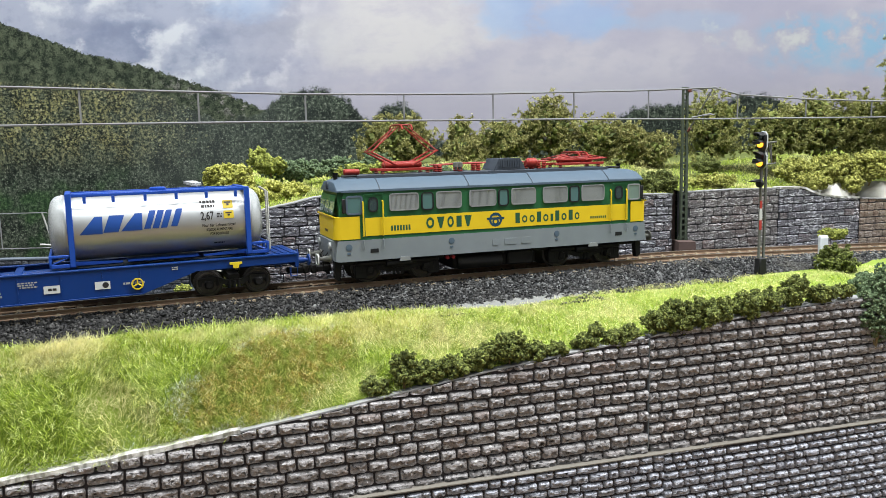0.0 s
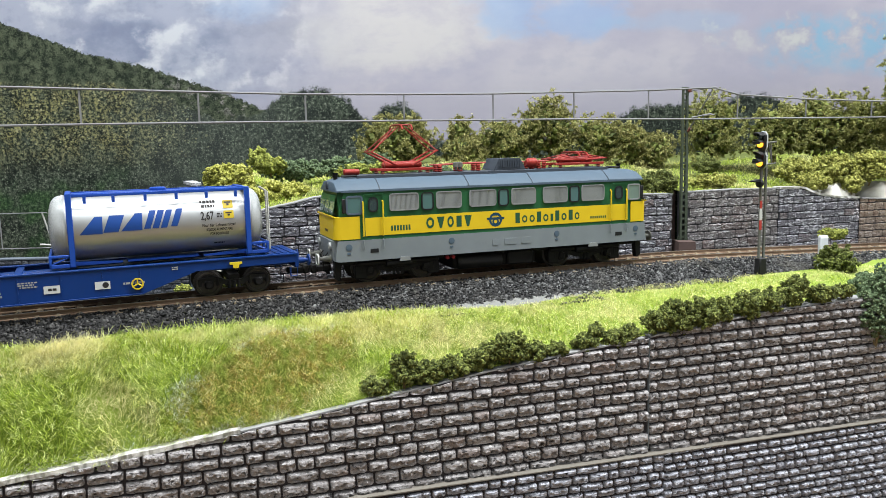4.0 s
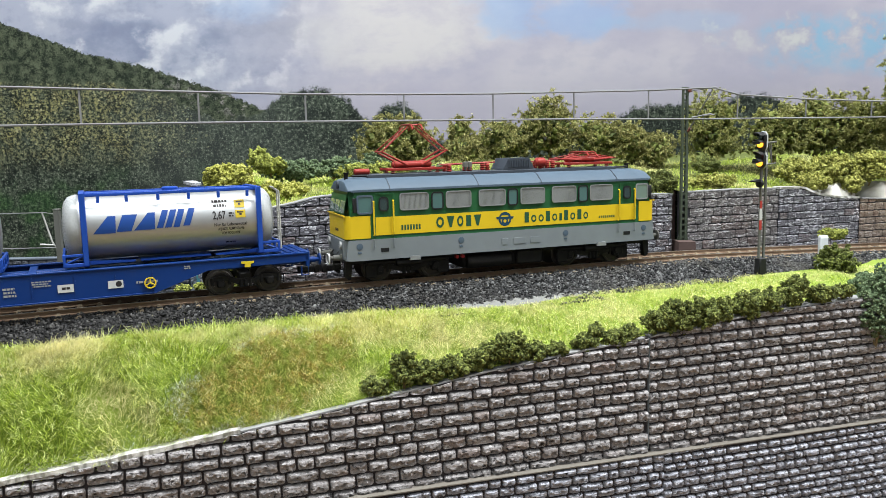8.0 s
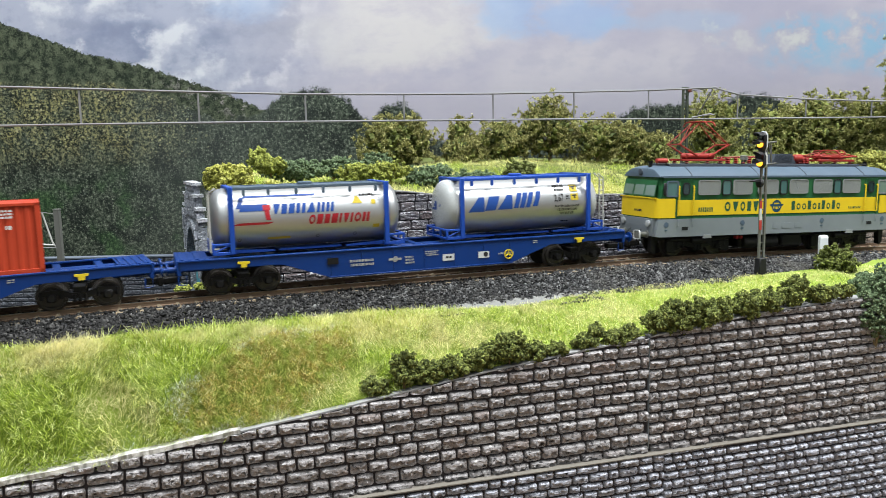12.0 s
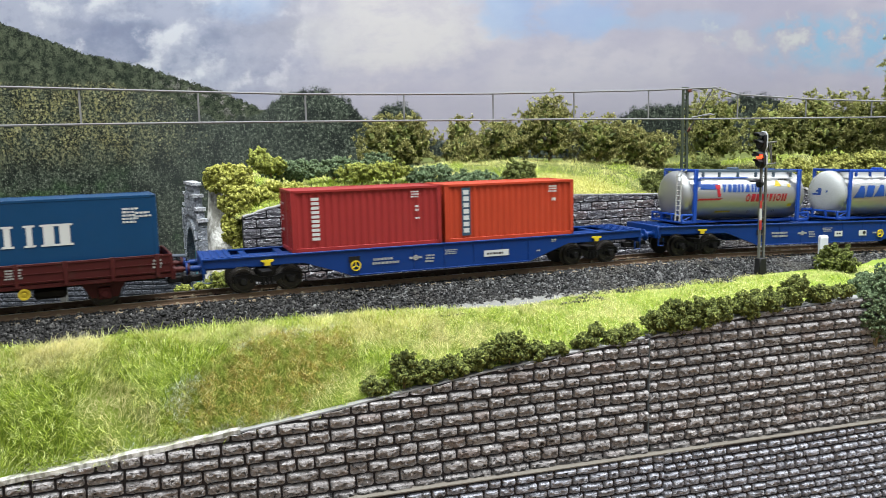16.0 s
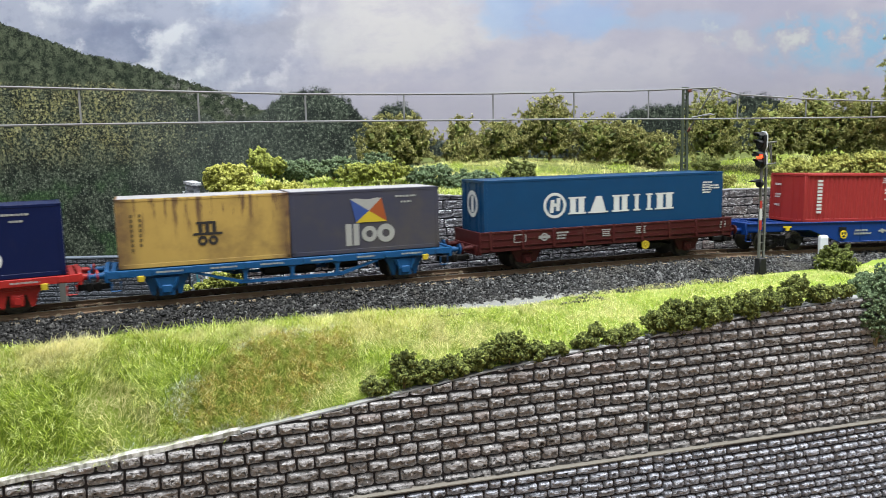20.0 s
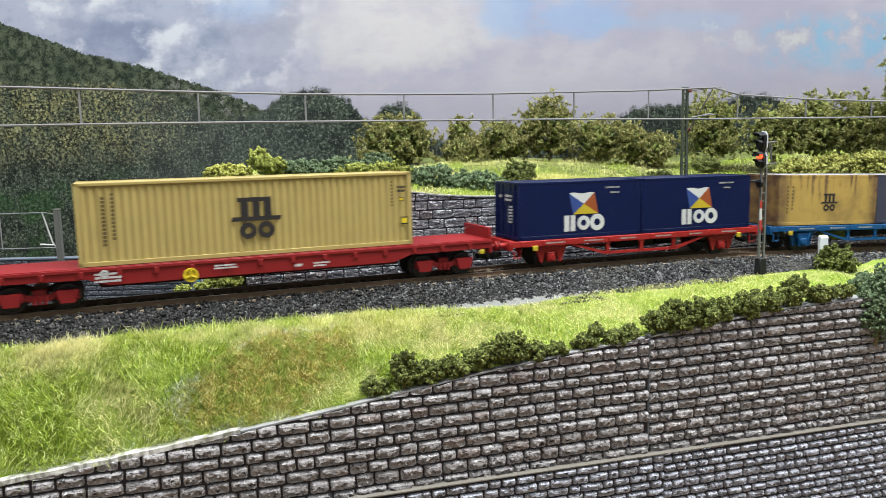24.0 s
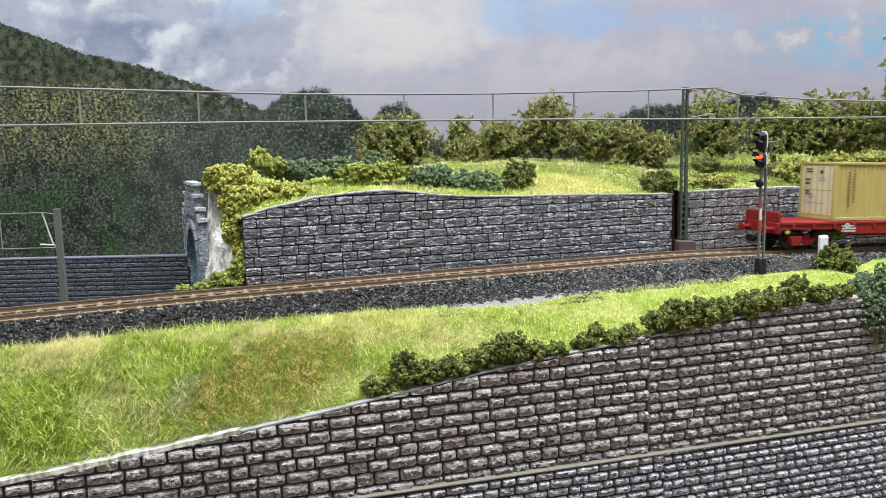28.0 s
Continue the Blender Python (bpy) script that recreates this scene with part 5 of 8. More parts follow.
def blue_wagon(place, wheel_x, seed):
    w, idx = vehicle("container_wagon", "blue bogie container wagon with black bogies and white stencils", "wagon", place, 82.0, "blue container wagons")
    for s in (-1, 1):
        bm = bmesh.new()
        prism(bm, [(-108.5, 12.6), (-108.5, 16.4), (108.5, 16.4), (108.5, 12.6), (66, 12.2), (45, 4.9), (-45, 4.9), (-66, 12.2)], *sorted((s * 15.0, s * 13.9)))
        sill = part("side_sill", bm, M["wagon_blue"], w, "deep fish-belly side sill")
        bm = bmesh.new()
        box(bm, -108.5, 108.5, *sorted((s * 15.5, s * 12.8)), 15.9, 16.6, 0.12)
        box(bm, -45, 45, *sorted((s * 15.5, s * 13.0)), 4.6, 5.2, 0.1)
        for x in (-44, -30, -15, 0, 15, 30, 44):
            box(bm, x - 0.25, x + 0.25, *sorted((s * 15.25, s * 15.0)), 5.0, 16.0)
        part("flange", bm, M["wagon_blue"], sill)
    bm = bmesh.new()
    box(bm, -108, 108, -3, 3, 10, 15.6, 0.3)
    for x in (-104, -90, -74, -60, -40, -20, 0, 20, 40, 60, 74, 90, 104):
        box(bm, x - 1.5, x + 1.5, -14, 14, 13.4, 15.9, 0.2)
    part("centre_frame", bm, M["wagon_blue"], w, "centre sill with cross beams")
    for e in (-1, 1):
        bm = bmesh.new()
        box(bm, *sorted((e * 107.4, e * 109.3)), -15, 15, 10.2, 16.9, 0.3)
        part("headstock", bm, M["wagon_blue"], w)
        bm = bmesh.new()
        box(bm, *sorted((e * 96, e * 109)), -14.5, 14.5, 15.9, 16.5, 0.1)
        for k in range(4):
            box(bm, *sorted((e * (97 + 3 * k), e * (98.4 + 3 * k))), -14, 14, 16.5, 16.9)
        part("end_platform", bm, M["wagon_blue"], w)
        for y in (-14.6, 14.6):
            bm = bmesh.new()
            sweep(bm, [(e * 108.6, y, 10.4), (e * 108.6, y, 6.6), (e * 105.5, y, 6.4), (e * 105.5, y, 10.4)], 0.35, 6)
            part("step", bm, M["wagon_blue"], w, "wire foot step")
    for x in (-82, 82):
        lashing(w, x, 13.8, -15.1)
    handbrake(w, wheel_x, 9.2, -15.8, 2.1)
    f = flat_side(-15.32)
    bm = bmesh.new()
    if seed == 1:
        for x0, x1 in ((8.8, 14.5), (26.9, 32.5)):
            plate(bm, rect(x0, x1, 8.2, 11.3), f)
    else:
        plate(bm, rect(20, 33, 8.6, 11.6), f)
    lab = part("label_plate", bm, M["mark_white"], w, "white label plates")
    bm = bmesh.new()
    f2 = flat_side(-15.36)
    if seed == 1:
        tiny_lines(bm, f2, 10, 14, 9, 10.6, 1, 5)
        ring(bm, 30.8, 9.8, 0.0, 1.2, f2, 12)
    else:
        tiny_lines(bm, f2, 20.6, 32.6, 9.2, 10.8, 1, 6)
    part("label_print", bm, M["mark_black"], lab)
    bm = bmesh.new()
    tiny_lines(bm, f, -36, -22, 8.6, 12.2, 2, seed)
    tiny_lines(bm, f, -10, -5, 8.0, 12, 3, seed + 20)
    tiny_lines(bm, f, 0, 7, 11, 13.6, 3, seed + 30)
    tiny_lines(bm, f, 37 if seed == 1 else 48, 46 if seed == 1 else 50, 9, 10.4, 1, seed + 40)
    tiny_lines(bm, f, 56, 59, 13.4, 15, 2, seed + 50)
    ring(bm, -14.5, 10.8, 0.7, 1.3, f, 12)
    plate(bm, rect(-17.6, -11.4, 10.3, 11.3), f)
    part("stencil", bm, M["mark_dull"], w, "small faded white stencil marks")["kind"] = "stuff"
    bm = bmesh.new()
    box(bm, -46, -41, -15.6, -15.1, 10.6, 13.4)
    part("document_box", bm, M["running_black"], w, "black document holder")
    for dx in (-82, 82):
        bogie(w, idx, dx, 20.6, 5.4)
    buffers(w, 109.3, "wagon_blue")
    return idx


i_tank = blue_wagon(-183.5, 42.6, 1)
i_reds = blue_wagon(-412.5, -43.0, 2)


# -- tank containers --
def tank_container(idx, dx, z, kind):
    white_ended = kind == 1
    t = empty("tank_container", "white and silver tank container in a blue frame, blue slanted lettering" if white_ended else "silver tank container in a blue frame, blue and red lettering", "tank container", "tank containers on the blue wagon")
    RIDERS.append((t, idx, dx, z))
    R, cz = 13.3, 14.6
    n = 40
    bm = bmesh.new()
    turned(bm, [(-36.4, R), (36.4, R)], "x", (0, 0, cz), n)
    part("tank_barrel", bm, M["tank_silver"], t, "polished silver barrel")
    for e in (-1, 1):
        bm = bmesh.new()
        turned(bm, [(e * 36.4, R), (e * 38.2, R * 0.985), (e * 39.6, R * 0.93), (e * 40.9, R * 0.8), (e * 41.7, R * 0.58), (e * 42.1, R * 0.3), (e * 42.2, 0.4)], "x", (0, 0, cz), n)
        part("tank_end", bm, M["tank_white" if white_ended else "tank_silver"], t, "domed " + ("white" if white_ended else "silver") + " tank end")
        bm = bmesh.new()
        turned(bm, [(e * 36.0, R + 0.12), (e * 36.9, R + 0.12)], "x", (0, 0, cz), n)
        part("tank_seam", bm, M["tank_white" if white_ended else "tank_silver"], t)
        # frame of one end
        bm = bmesh.new()
        x = e * 34.3
        for y in (-13.4, 13.4):
            box(bm, x - 1.1, x + 1.1, y - 0.7, y + 0.7, 0.4, 29.0, 0.2)
        box(bm, x - 1.1, x + 1.1, -13.4, 13.4, 27.6, 29.0, 0.2)
        box(bm, x - 1.1, x + 1.1, -13.4, 13.4, 0.0, 1.6, 0.2)
        fr = part("end_frame", bm, M["tank_blue"], t, "blue upright frame")
        bm = bmesh.new()
        for y in (-13.2, 13.2):
            box(bm, *sorted((e * 34, e * 42.6)), y - 0.6, y + 0.6, 0.2, 1.6, 0.15)
            box(bm, *sorted((e * 34, e * 42.6)), y - 0.5, y + 0.5, 4.2, 5.2, 0.15)
            sweep(bm, [(e * 42.2, y, 1.4), (e * 35.2, y, 4.4)], 0.4, 6)
        for y in (-13.2, -5, 5, 13.2):
            box(bm, *sorted((e * 41.7, e * 42.7)), y - 0.6, y + 0.6, 0.2, 5.2, 0.15)
        for zz in (0.3, 4.2):
            box(bm, *sorted((e * 41.7, e * 42.7)), -13.6, 13.6, zz, zz + 1.0, 0.15)
        part("base_frame", bm, M["tank_blue"], fr, "blue base cage")
    top = M["tank_blue"] if white_ended else M["roof_grey"]
    bm = bmesh.new()
    for y in (-11.6, 11.6):
        box(bm, -34.3, 34.3, y - 0.5, y + 0.5, 27.4, 28.6, 0.15)
        for k in range(6):
            x = -30 + 12 * k + (0 if k else 1.5)
            box(bm, x - 0.6, x + 0.6, y - 0.6, y + 0.6, 24.8, 27.6, 0.1)
    part("top_rail", bm, top, t, "top side rails with brackets")
    bm = bmesh.new()
    box(bm, -33, 33, -4.6, 4.6, 28.0, 28.5, 0.1)
    turned(bm, [(27.0, 3.4), (29.4, 3.4), (29.8, 2.8)], "z", (0, 0, 0), 16)
    part("walkway", bm, top, t, "roof walkway with a manhole lid")
    bm = bmesh.new()
    for e in (-1, 1):
        for y in (-9, 9):
            prism(bm, [(e * 34, 0.2), (e * 34, 1.8), (e * 16, 0.9), (e * 16, 0.2)], y - 0.8, y + 0.8)
    box(bm, -14, 14, -9, 9, 0.2, 0.9)
    part("saddle", bm, M["tank_blue"], t)
    # ladder
    e = 1 if white_ended else -1
    bm = bmesh.new()
    for y in (-13.0, -9.4):
        sweep(bm, [(e * 43.2, y, 1.5), (e * 43.2, y, 26.5), (e * 40.2, y, 28.6)], 0.4, 6)
    for k in range(9):
        sweep(bm, [(e * 43.2, -13.0, 4.5 + 2.6 * k), (e * 43.2, -9.4, 4.5 + 2.6 * k)], 0.3, 5)
    part("ladder", bm, M["ladder_grey"], t, "pale grey ladder")

    def surf(x, z, r=R + 0.14):
        d = max(-0.999, min(0.999, (z - cz) / R))
        return (x, -r * math.sqrt(1 - d * d), cz + d * r)
    if white_ended:
        bm = bmesh.new()
        for ch, x0, w, z0, z1 in (("T", -31.2, 8.4, 12.6, 19.4), ("B", -22.6, 5.6, 13.0, 19.6), ("T", -16.0, 8.0, 13.2, 20.0), ("B", -7.4, 2.5, 13.6, 20.8), ("B", -4.2, 2.5, 13.6, 20.8), ("B", -1.0, 2.5, 13.6, 20.8), ("B", 3.0, 2.6, 14.0, 21.0)):
            shapes(bm, surf, ch, x0, z0, z1, (w,), 0, 2.6, 6)
        pieces("letter_shape", bm, M["mark_blue"], t)
        bm = bmesh.new()
        tiny_lines(bm, surf, 15.0, 22.5, 20.4, 24.0, 2, 60)
        tiny_lines(bm, surf, 21.5, 24.0, 16.4, 18.6, 2, 61)
        tiny_lines(bm, surf, 20, 25, 5.2, 6.2, 1, 63)
        part("small_print", bm, M["mark_black"], t, "lines of small black print")
        bm = bmesh.new()
        plate(bm, rect(24.4, 28.6, 20.2, 23.4), surf, 3)
        plate(bm, rect(24.4, 28.6, 16.0, 19.2), surf, 3)
        part("warning_plate", bm, M["flag_yellow"], t, "yellow warning plates")
        bm = bmesh.new()
        s2 = lambda x, z: surf(x, z, R + 0.18)
        for z0 in (16.6, 20.8):
            plate(bm, rect(25.2, 27.8, z0 + 1.4, z0 + 2.0), s2)
            plate(bm, rect(26.0, 27.0, z0 + 0.4, z0 + 1.2), s2)
        part("warning_print", bm, M["mark_black"], t)
        # the readable figure and words
        for body, size, x0, wide, z0 in (("2,67", 4.6, 15.0, 5.4, 15.9), ("Nur f\u00fcr Lebensmittel", 1.75, 15.4, 13.6, 12.9), ("LIQUIDE ALIMENTAIRE", 1.55, 16.8, 11.0, 11.1), ("FOR FOOD USE", 1.55, 18.6, 7.6, 9.3)):
            cu = bpy.data.curves.new("text", "FONT")
            cu.body, cu.size, cu.offset = body, size, size * 0.018
            tmp = new("text", cu)
            me = bpy.data.meshes.new_from_object(tmp.evaluated_get(bpy.context.evaluated_depsgraph_get()))
            bpy.data.objects.remove(tmp)
            k = wide / max(v.co.x for v in me.vertices)
            for v in me.vertices:
                v.co = Vector(surf(x0 + v.co.x * k, z0 + v.co.y, R + 0.16)) * MM
            me.materials.append(M["mark_black"])
            new("printed_word", me).parent = t
        # emblem on the rear dome
        bm = bmesh.new()
        for y0, y1, z0, z1 in ((-3.5, 5.0, 15.4, 16.6), (-6.5, -1.0, 13.6, 14.6), (-2.0, 0.5, 13.6, 17.8)):
            xx = lambda y, z: (-42.36 + 0.0105 * (y * y + (z - cz) ** 2), y, z)
            bm.faces.new([bm.verts.new(xx(-a, b)) for a, b in ((y0, z0), (y1, z0), (y1, z1), (y0, z1))])
        part("end_emblem", bm, M["mark_blue"], t)
    else:
        bm = bmesh.new()
        shapes(bm, surf, "VBBHTHH", -17.0, 16.6, 20.8, (3.0, 2.4, 2.6, 4.0, 3.6, 3.4, 3.4), 0.75, 0.8, 4)
        bars(bm, surf, -31.0, -20.0, 18.2, 21.0, 1, 1.0, 0, 1.5, 4)
        plate(bm, rect(-29.5, 2.0, 23.8, 24.5, 1.0), surf, 1)
        plate(bm, rect(-32.0, -30.0, 19.5, 24.0, 1.6), surf, 4)
        pieces("letter_shape", bm, M["mark_blue"], t)
        bm = bmesh.new()
        shapes(bm, surf, "OBBBIVIOH", -1.5, 11.4, 15.6, (2.8, 2.6, 2.4, 2.8, 1.0, 2.6, 1.0, 3.0, 3.2), 0.75, 0.8, 4)
        plate(bm, rect(-19.6, -17.6, 14.2, 20.4, -1.0), surf, 4)
        plate(bm, rect(-34.0, -19.0, 12.4, 13.4, 3.0), surf, 2)
        plate(bm, rect(-20.8, -17.6, 18.4, 20.6), lambda x, z: surf(x, z, R + 0.18), 2)
        pieces("letter_shape", bm, M["mark_red"], t, "red painted shape")
        bm = bmesh.new()
        plate(bm, [(18.5, 19.6), (23.5, 19.6), (21.6, 22.8), (20.4, 22.8)], surf, 3)
        plate(bm, rect(-19, -9, 5.6, 6.6), surf, 1)
        plate(bm, rect(28, 31, 8.4, 10), surf, 1)
        plate(bm, rect(27.5, 29.5, 19, 21), surf, 2)
        part("warning_plate", bm, M["flag_yellow"], t, "yellow warning signs")
        bm = bmesh.new()
        tiny_lines(bm, surf, 22, 30, 22.4, 24, 1, 64)
        part("small_print", bm, M["mark_black"], t)
        for x in (-31, 3, 20):
            bm = bmesh.new()
            ring(bm, x, 6.0, 0.5, 0.8, surf, 12)
            part("tank_port", bm, M["signal_grey"], t)


tank_container(i_tank, -235.2 + 183.5, 17.4, 2)
tank_container(i_tank, -129.4 + 183.5, 17.4, 1)


# -- box containers --
def box_container(name, label, idx, dx, z, length, height, mat, rib=0.0, depth=0.35, group="", end_mat=None, top_mat=None):
    c = empty(name, label, "container", group)
    RIDERS.append((c, idx, dx, z))
    h = length / 2
    W = 14.0
    inset = 0.45
    for s in (-1, 1):
        bm = bmesh.new()
        y = s * (W - inset)
        if rib:
            n = int((length - 4) / rib)
            st = (length - 4) / n
            xs, ys = [], []
            for i in range(n):
                x = -h + 2 + i * st
                xs += [x, x + st * 0.3, x + st * 0.5, x + st * 0.8]
                ys += [0, 0, depth, depth]
            xs.append(h - 2)
            ys.append(0)
            lo = [bm.verts.new((x, y - s * q, 1.7)) for x, q in zip(xs, ys)]
            hi = [bm.verts.new((x, y - s * q, height - 1.2)) for x, q in zip(xs, ys)]
            for i in range(len(xs) - 1):
                f = (lo[i], lo[i + 1], hi[i + 1], hi[i])
                bm.faces.new(f if s < 0 else f[::-1])
        else:
            box(bm, -h + 1.2, h - 1.2, *sorted((y + s * 0.36, y - s * 0.5)), 1.2, height - 0.8)
        part("side_panel", bm, mat, c, "ribbed side wall" if rib else "smooth side wall", smooth=False)
    for e in (-1, 1):
        bm = bmesh.new()
        box(bm, *sorted((e * (h - 0.35), e * (h - 1.2))), -W + 1.2, W - 1.2, 1.2, height - 0.8)
        d = part("end_wall", bm, end_mat or mat, c)
        for y in (-9.6, -4.6, 4.6, 9.6):
            bm = bmesh.new()
            sweep(bm, [(e * (h - 0.2), y, 1.0), (e * (h - 0.2), y, height - 1.0)], 0.28, 5)
            part("locking_bar", bm, end_mat or mat, d)
        for y in (-W, W):
            bm = bmesh.new()
            sg = 1 if y > 0 else -1
            box(bm, *sorted((e * h, e * (h - 1.9))), *sorted((y, y - sg * 1.6)), 0.0, height, 0.12)
            part("corner_post", bm, mat, c)
        bm = bmesh.new()
        box(bm, *sorted((e * h, e * (h - 1.2))), -W, W, height - 1.3, height, 0.1)
        part("end_rail", bm, mat, c)
        bm = bmesh.new()
        box(bm, *sorted((e * h, e * (h - 1.2))), -W, W, 0.05, 1.6, 0.1)
        part("end_rail", bm, mat, c)
    for s in (-1, 1):
        bm = bmesh.new()
        box(bm, -h + 0.6, h - 0.6, *sorted((s * W, s * (W - 1.2))), 0.1, 1.9, 0.12)
        part("bottom_rail", bm, mat, c)
        bm = bmesh.new()
        box(bm, -h + 0.6, h - 0.6, *sorted((s * W, s * (W - 1.2))), height - 1.2, height - 0.05, 0.12)
        part("top_rail", bm, mat, c)
    bm = bmesh.new()
    box(bm, -h + 1, h - 1, -W + 1, W - 1, height - 0.9, height + (0.12 if top_mat else -0.25))
    part("roof_panel", bm, top_mat or mat, c)
    bm = bmesh.new()
    box(bm, -h + 1, h - 1, -W + 1, W - 1, 0.1, 1.0)
    part("floor_panel", bm, M["running_black"], c)
    return c


SIDE = flat_side(-14.06)
SIDE2 = flat_side(-14.10)


def marks(c, mat, fn, name="markings", label=""):
    bm = bmesh.new()
    fn(bm)
    if name in ("lettering", "markings"):
        return pieces("letter_shape", bm, M[mat], c)
    return part(name, bm, M[mat], c, label)


def end_marks(c, h, mat, rows, seed):
    """Small print on the rear end wall."""
    bm = bmesh.new()
    f = lambda y, z: (-h - 0.02, -y, z)
    for (y0, y1, z0, z1, n) in rows:
        tiny_lines(bm, f, y0, y1, z0, z1, n, seed)
        seed += 1
    part("end_print", bm, M[mat], c)


# two red boxes
c = box_container("shipping_container", "dark red ribbed container on the blue wagon", i_reds, -448.2 + 412.5, 16.3, 69.8, 27.4, M["box_red"], 3.2, group="red containers on the blue wagon")


def _m(b):
    bars_v = [(-26.0, -22.6)]
    for x0, x1 in bars_v:
        for k in range(10):
            plate(b, rect(x0, x1, 5.2 + k * 1.95, 6.5 + k * 1.95), SIDE)
    tiny_lines(b, SIDE, 20.0, 24.5, 22.0, 25.4, 3, 71)
    tiny_lines(b, SIDE, 22.0, 24.0, 15.5, 19.0, 2, 72)
    tiny_lines(b, SIDE, 22.0, 24.4, 12.0, 13.4, 1, 73)


marks(c, "mark_white", _m, "markings", "white upright lettering blocks and small print")
end_marks(c, 34.9, "mark_white", [(-10, -4, 20, 22, 1), (-10, -4, 13, 16, 2), (-10, -5, 8, 10, 1)], 80)
c = box_container("shipping_container", "orange-red ribbed container with a dark panel", i_reds, -377.2 + 412.5, 16.3, 68.6, 27.4, M["box_orange_red"], 3.2, group="red containers on the blue wagon")
marks(c, "panel_slate", lambda b: plate(b, rect(-25.8, -21.4, 3.0, 25.6), SIDE), "name_panel", "dark blue upright panel")


def _m(b):
    for k in range(7):
        plate(b, rect(-25.0, -22.2, 4.4 + k * 3.0, 6.5 + k * 3.0), SIDE2)
    tiny_lines(b, SIDE, 20, 25.5, 21.5, 25.2, 3, 74)
    tiny_lines(b, SIDE, 22, 24.5, 17.0, 19.4, 1, 75)


marks(c, "mark_white", _m, "markings", "white lettering blocks")


# -- brown two-axle stake wagon with the long blue box --
def axle_guard(parent, x, mat, radius=5.6, big=False):
    """Guard plate, axle box and leaf spring on both sides of an axle."""
    for s in (-1, 1):
        bm = bmesh.new()
        y = s * 11.8
        if big:
            prism(bm, [(x - 10, 11.8), (x + 10, 11.8), (x + 7.5, 8), (x + 6, 3.2), (x + 4.6, 3.0), (x + 3.4, 8.0), (x - 3.4, 8.0), (x - 4.6, 3.0), (x - 6, 3.2), (x - 7.5, 8)], *sorted((y, y + s * 1.3)))
        else:
            prism(bm, [(x - 9, 11.4), (x + 9, 11.4), (x + 5.0, 4.2), (x + 2.8, 4.0), (x + 2.4, 8.6), (x - 2.4, 8.6), (x - 2.8, 4.0), (x - 5.0, 4.2)], *sorted((y, y + s * 1.0)))
        g = part("axle_guard", bm, M[mat], parent)
        bm = bmesh.new()
        box(bm, x - 2.4, x + 2.4, *sorted((y - s * 0.3, y + s * 2.2)), radius - 2.3, radius + 2.6, 0.5)
        turned(bm, [(y + s * 2.1, 1.6), (y + s * 2.6, 1.3)], "y", (x, 0, radius), 12)
        part("axle_box", bm, M[mat], g)
        bm = bmesh.new()
        for k in range(4):
            box(bm, x - 8.5 + k * 1.6, x + 8.5 - k * 1.6, *sorted((y + s * 0.2, y + s * 1.6)), 10.8 - k * 0.55, 11.3 - k * 0.55)
        part("leaf_spring", bm, M[mat], g)
    wheelset(parent, x, radius)


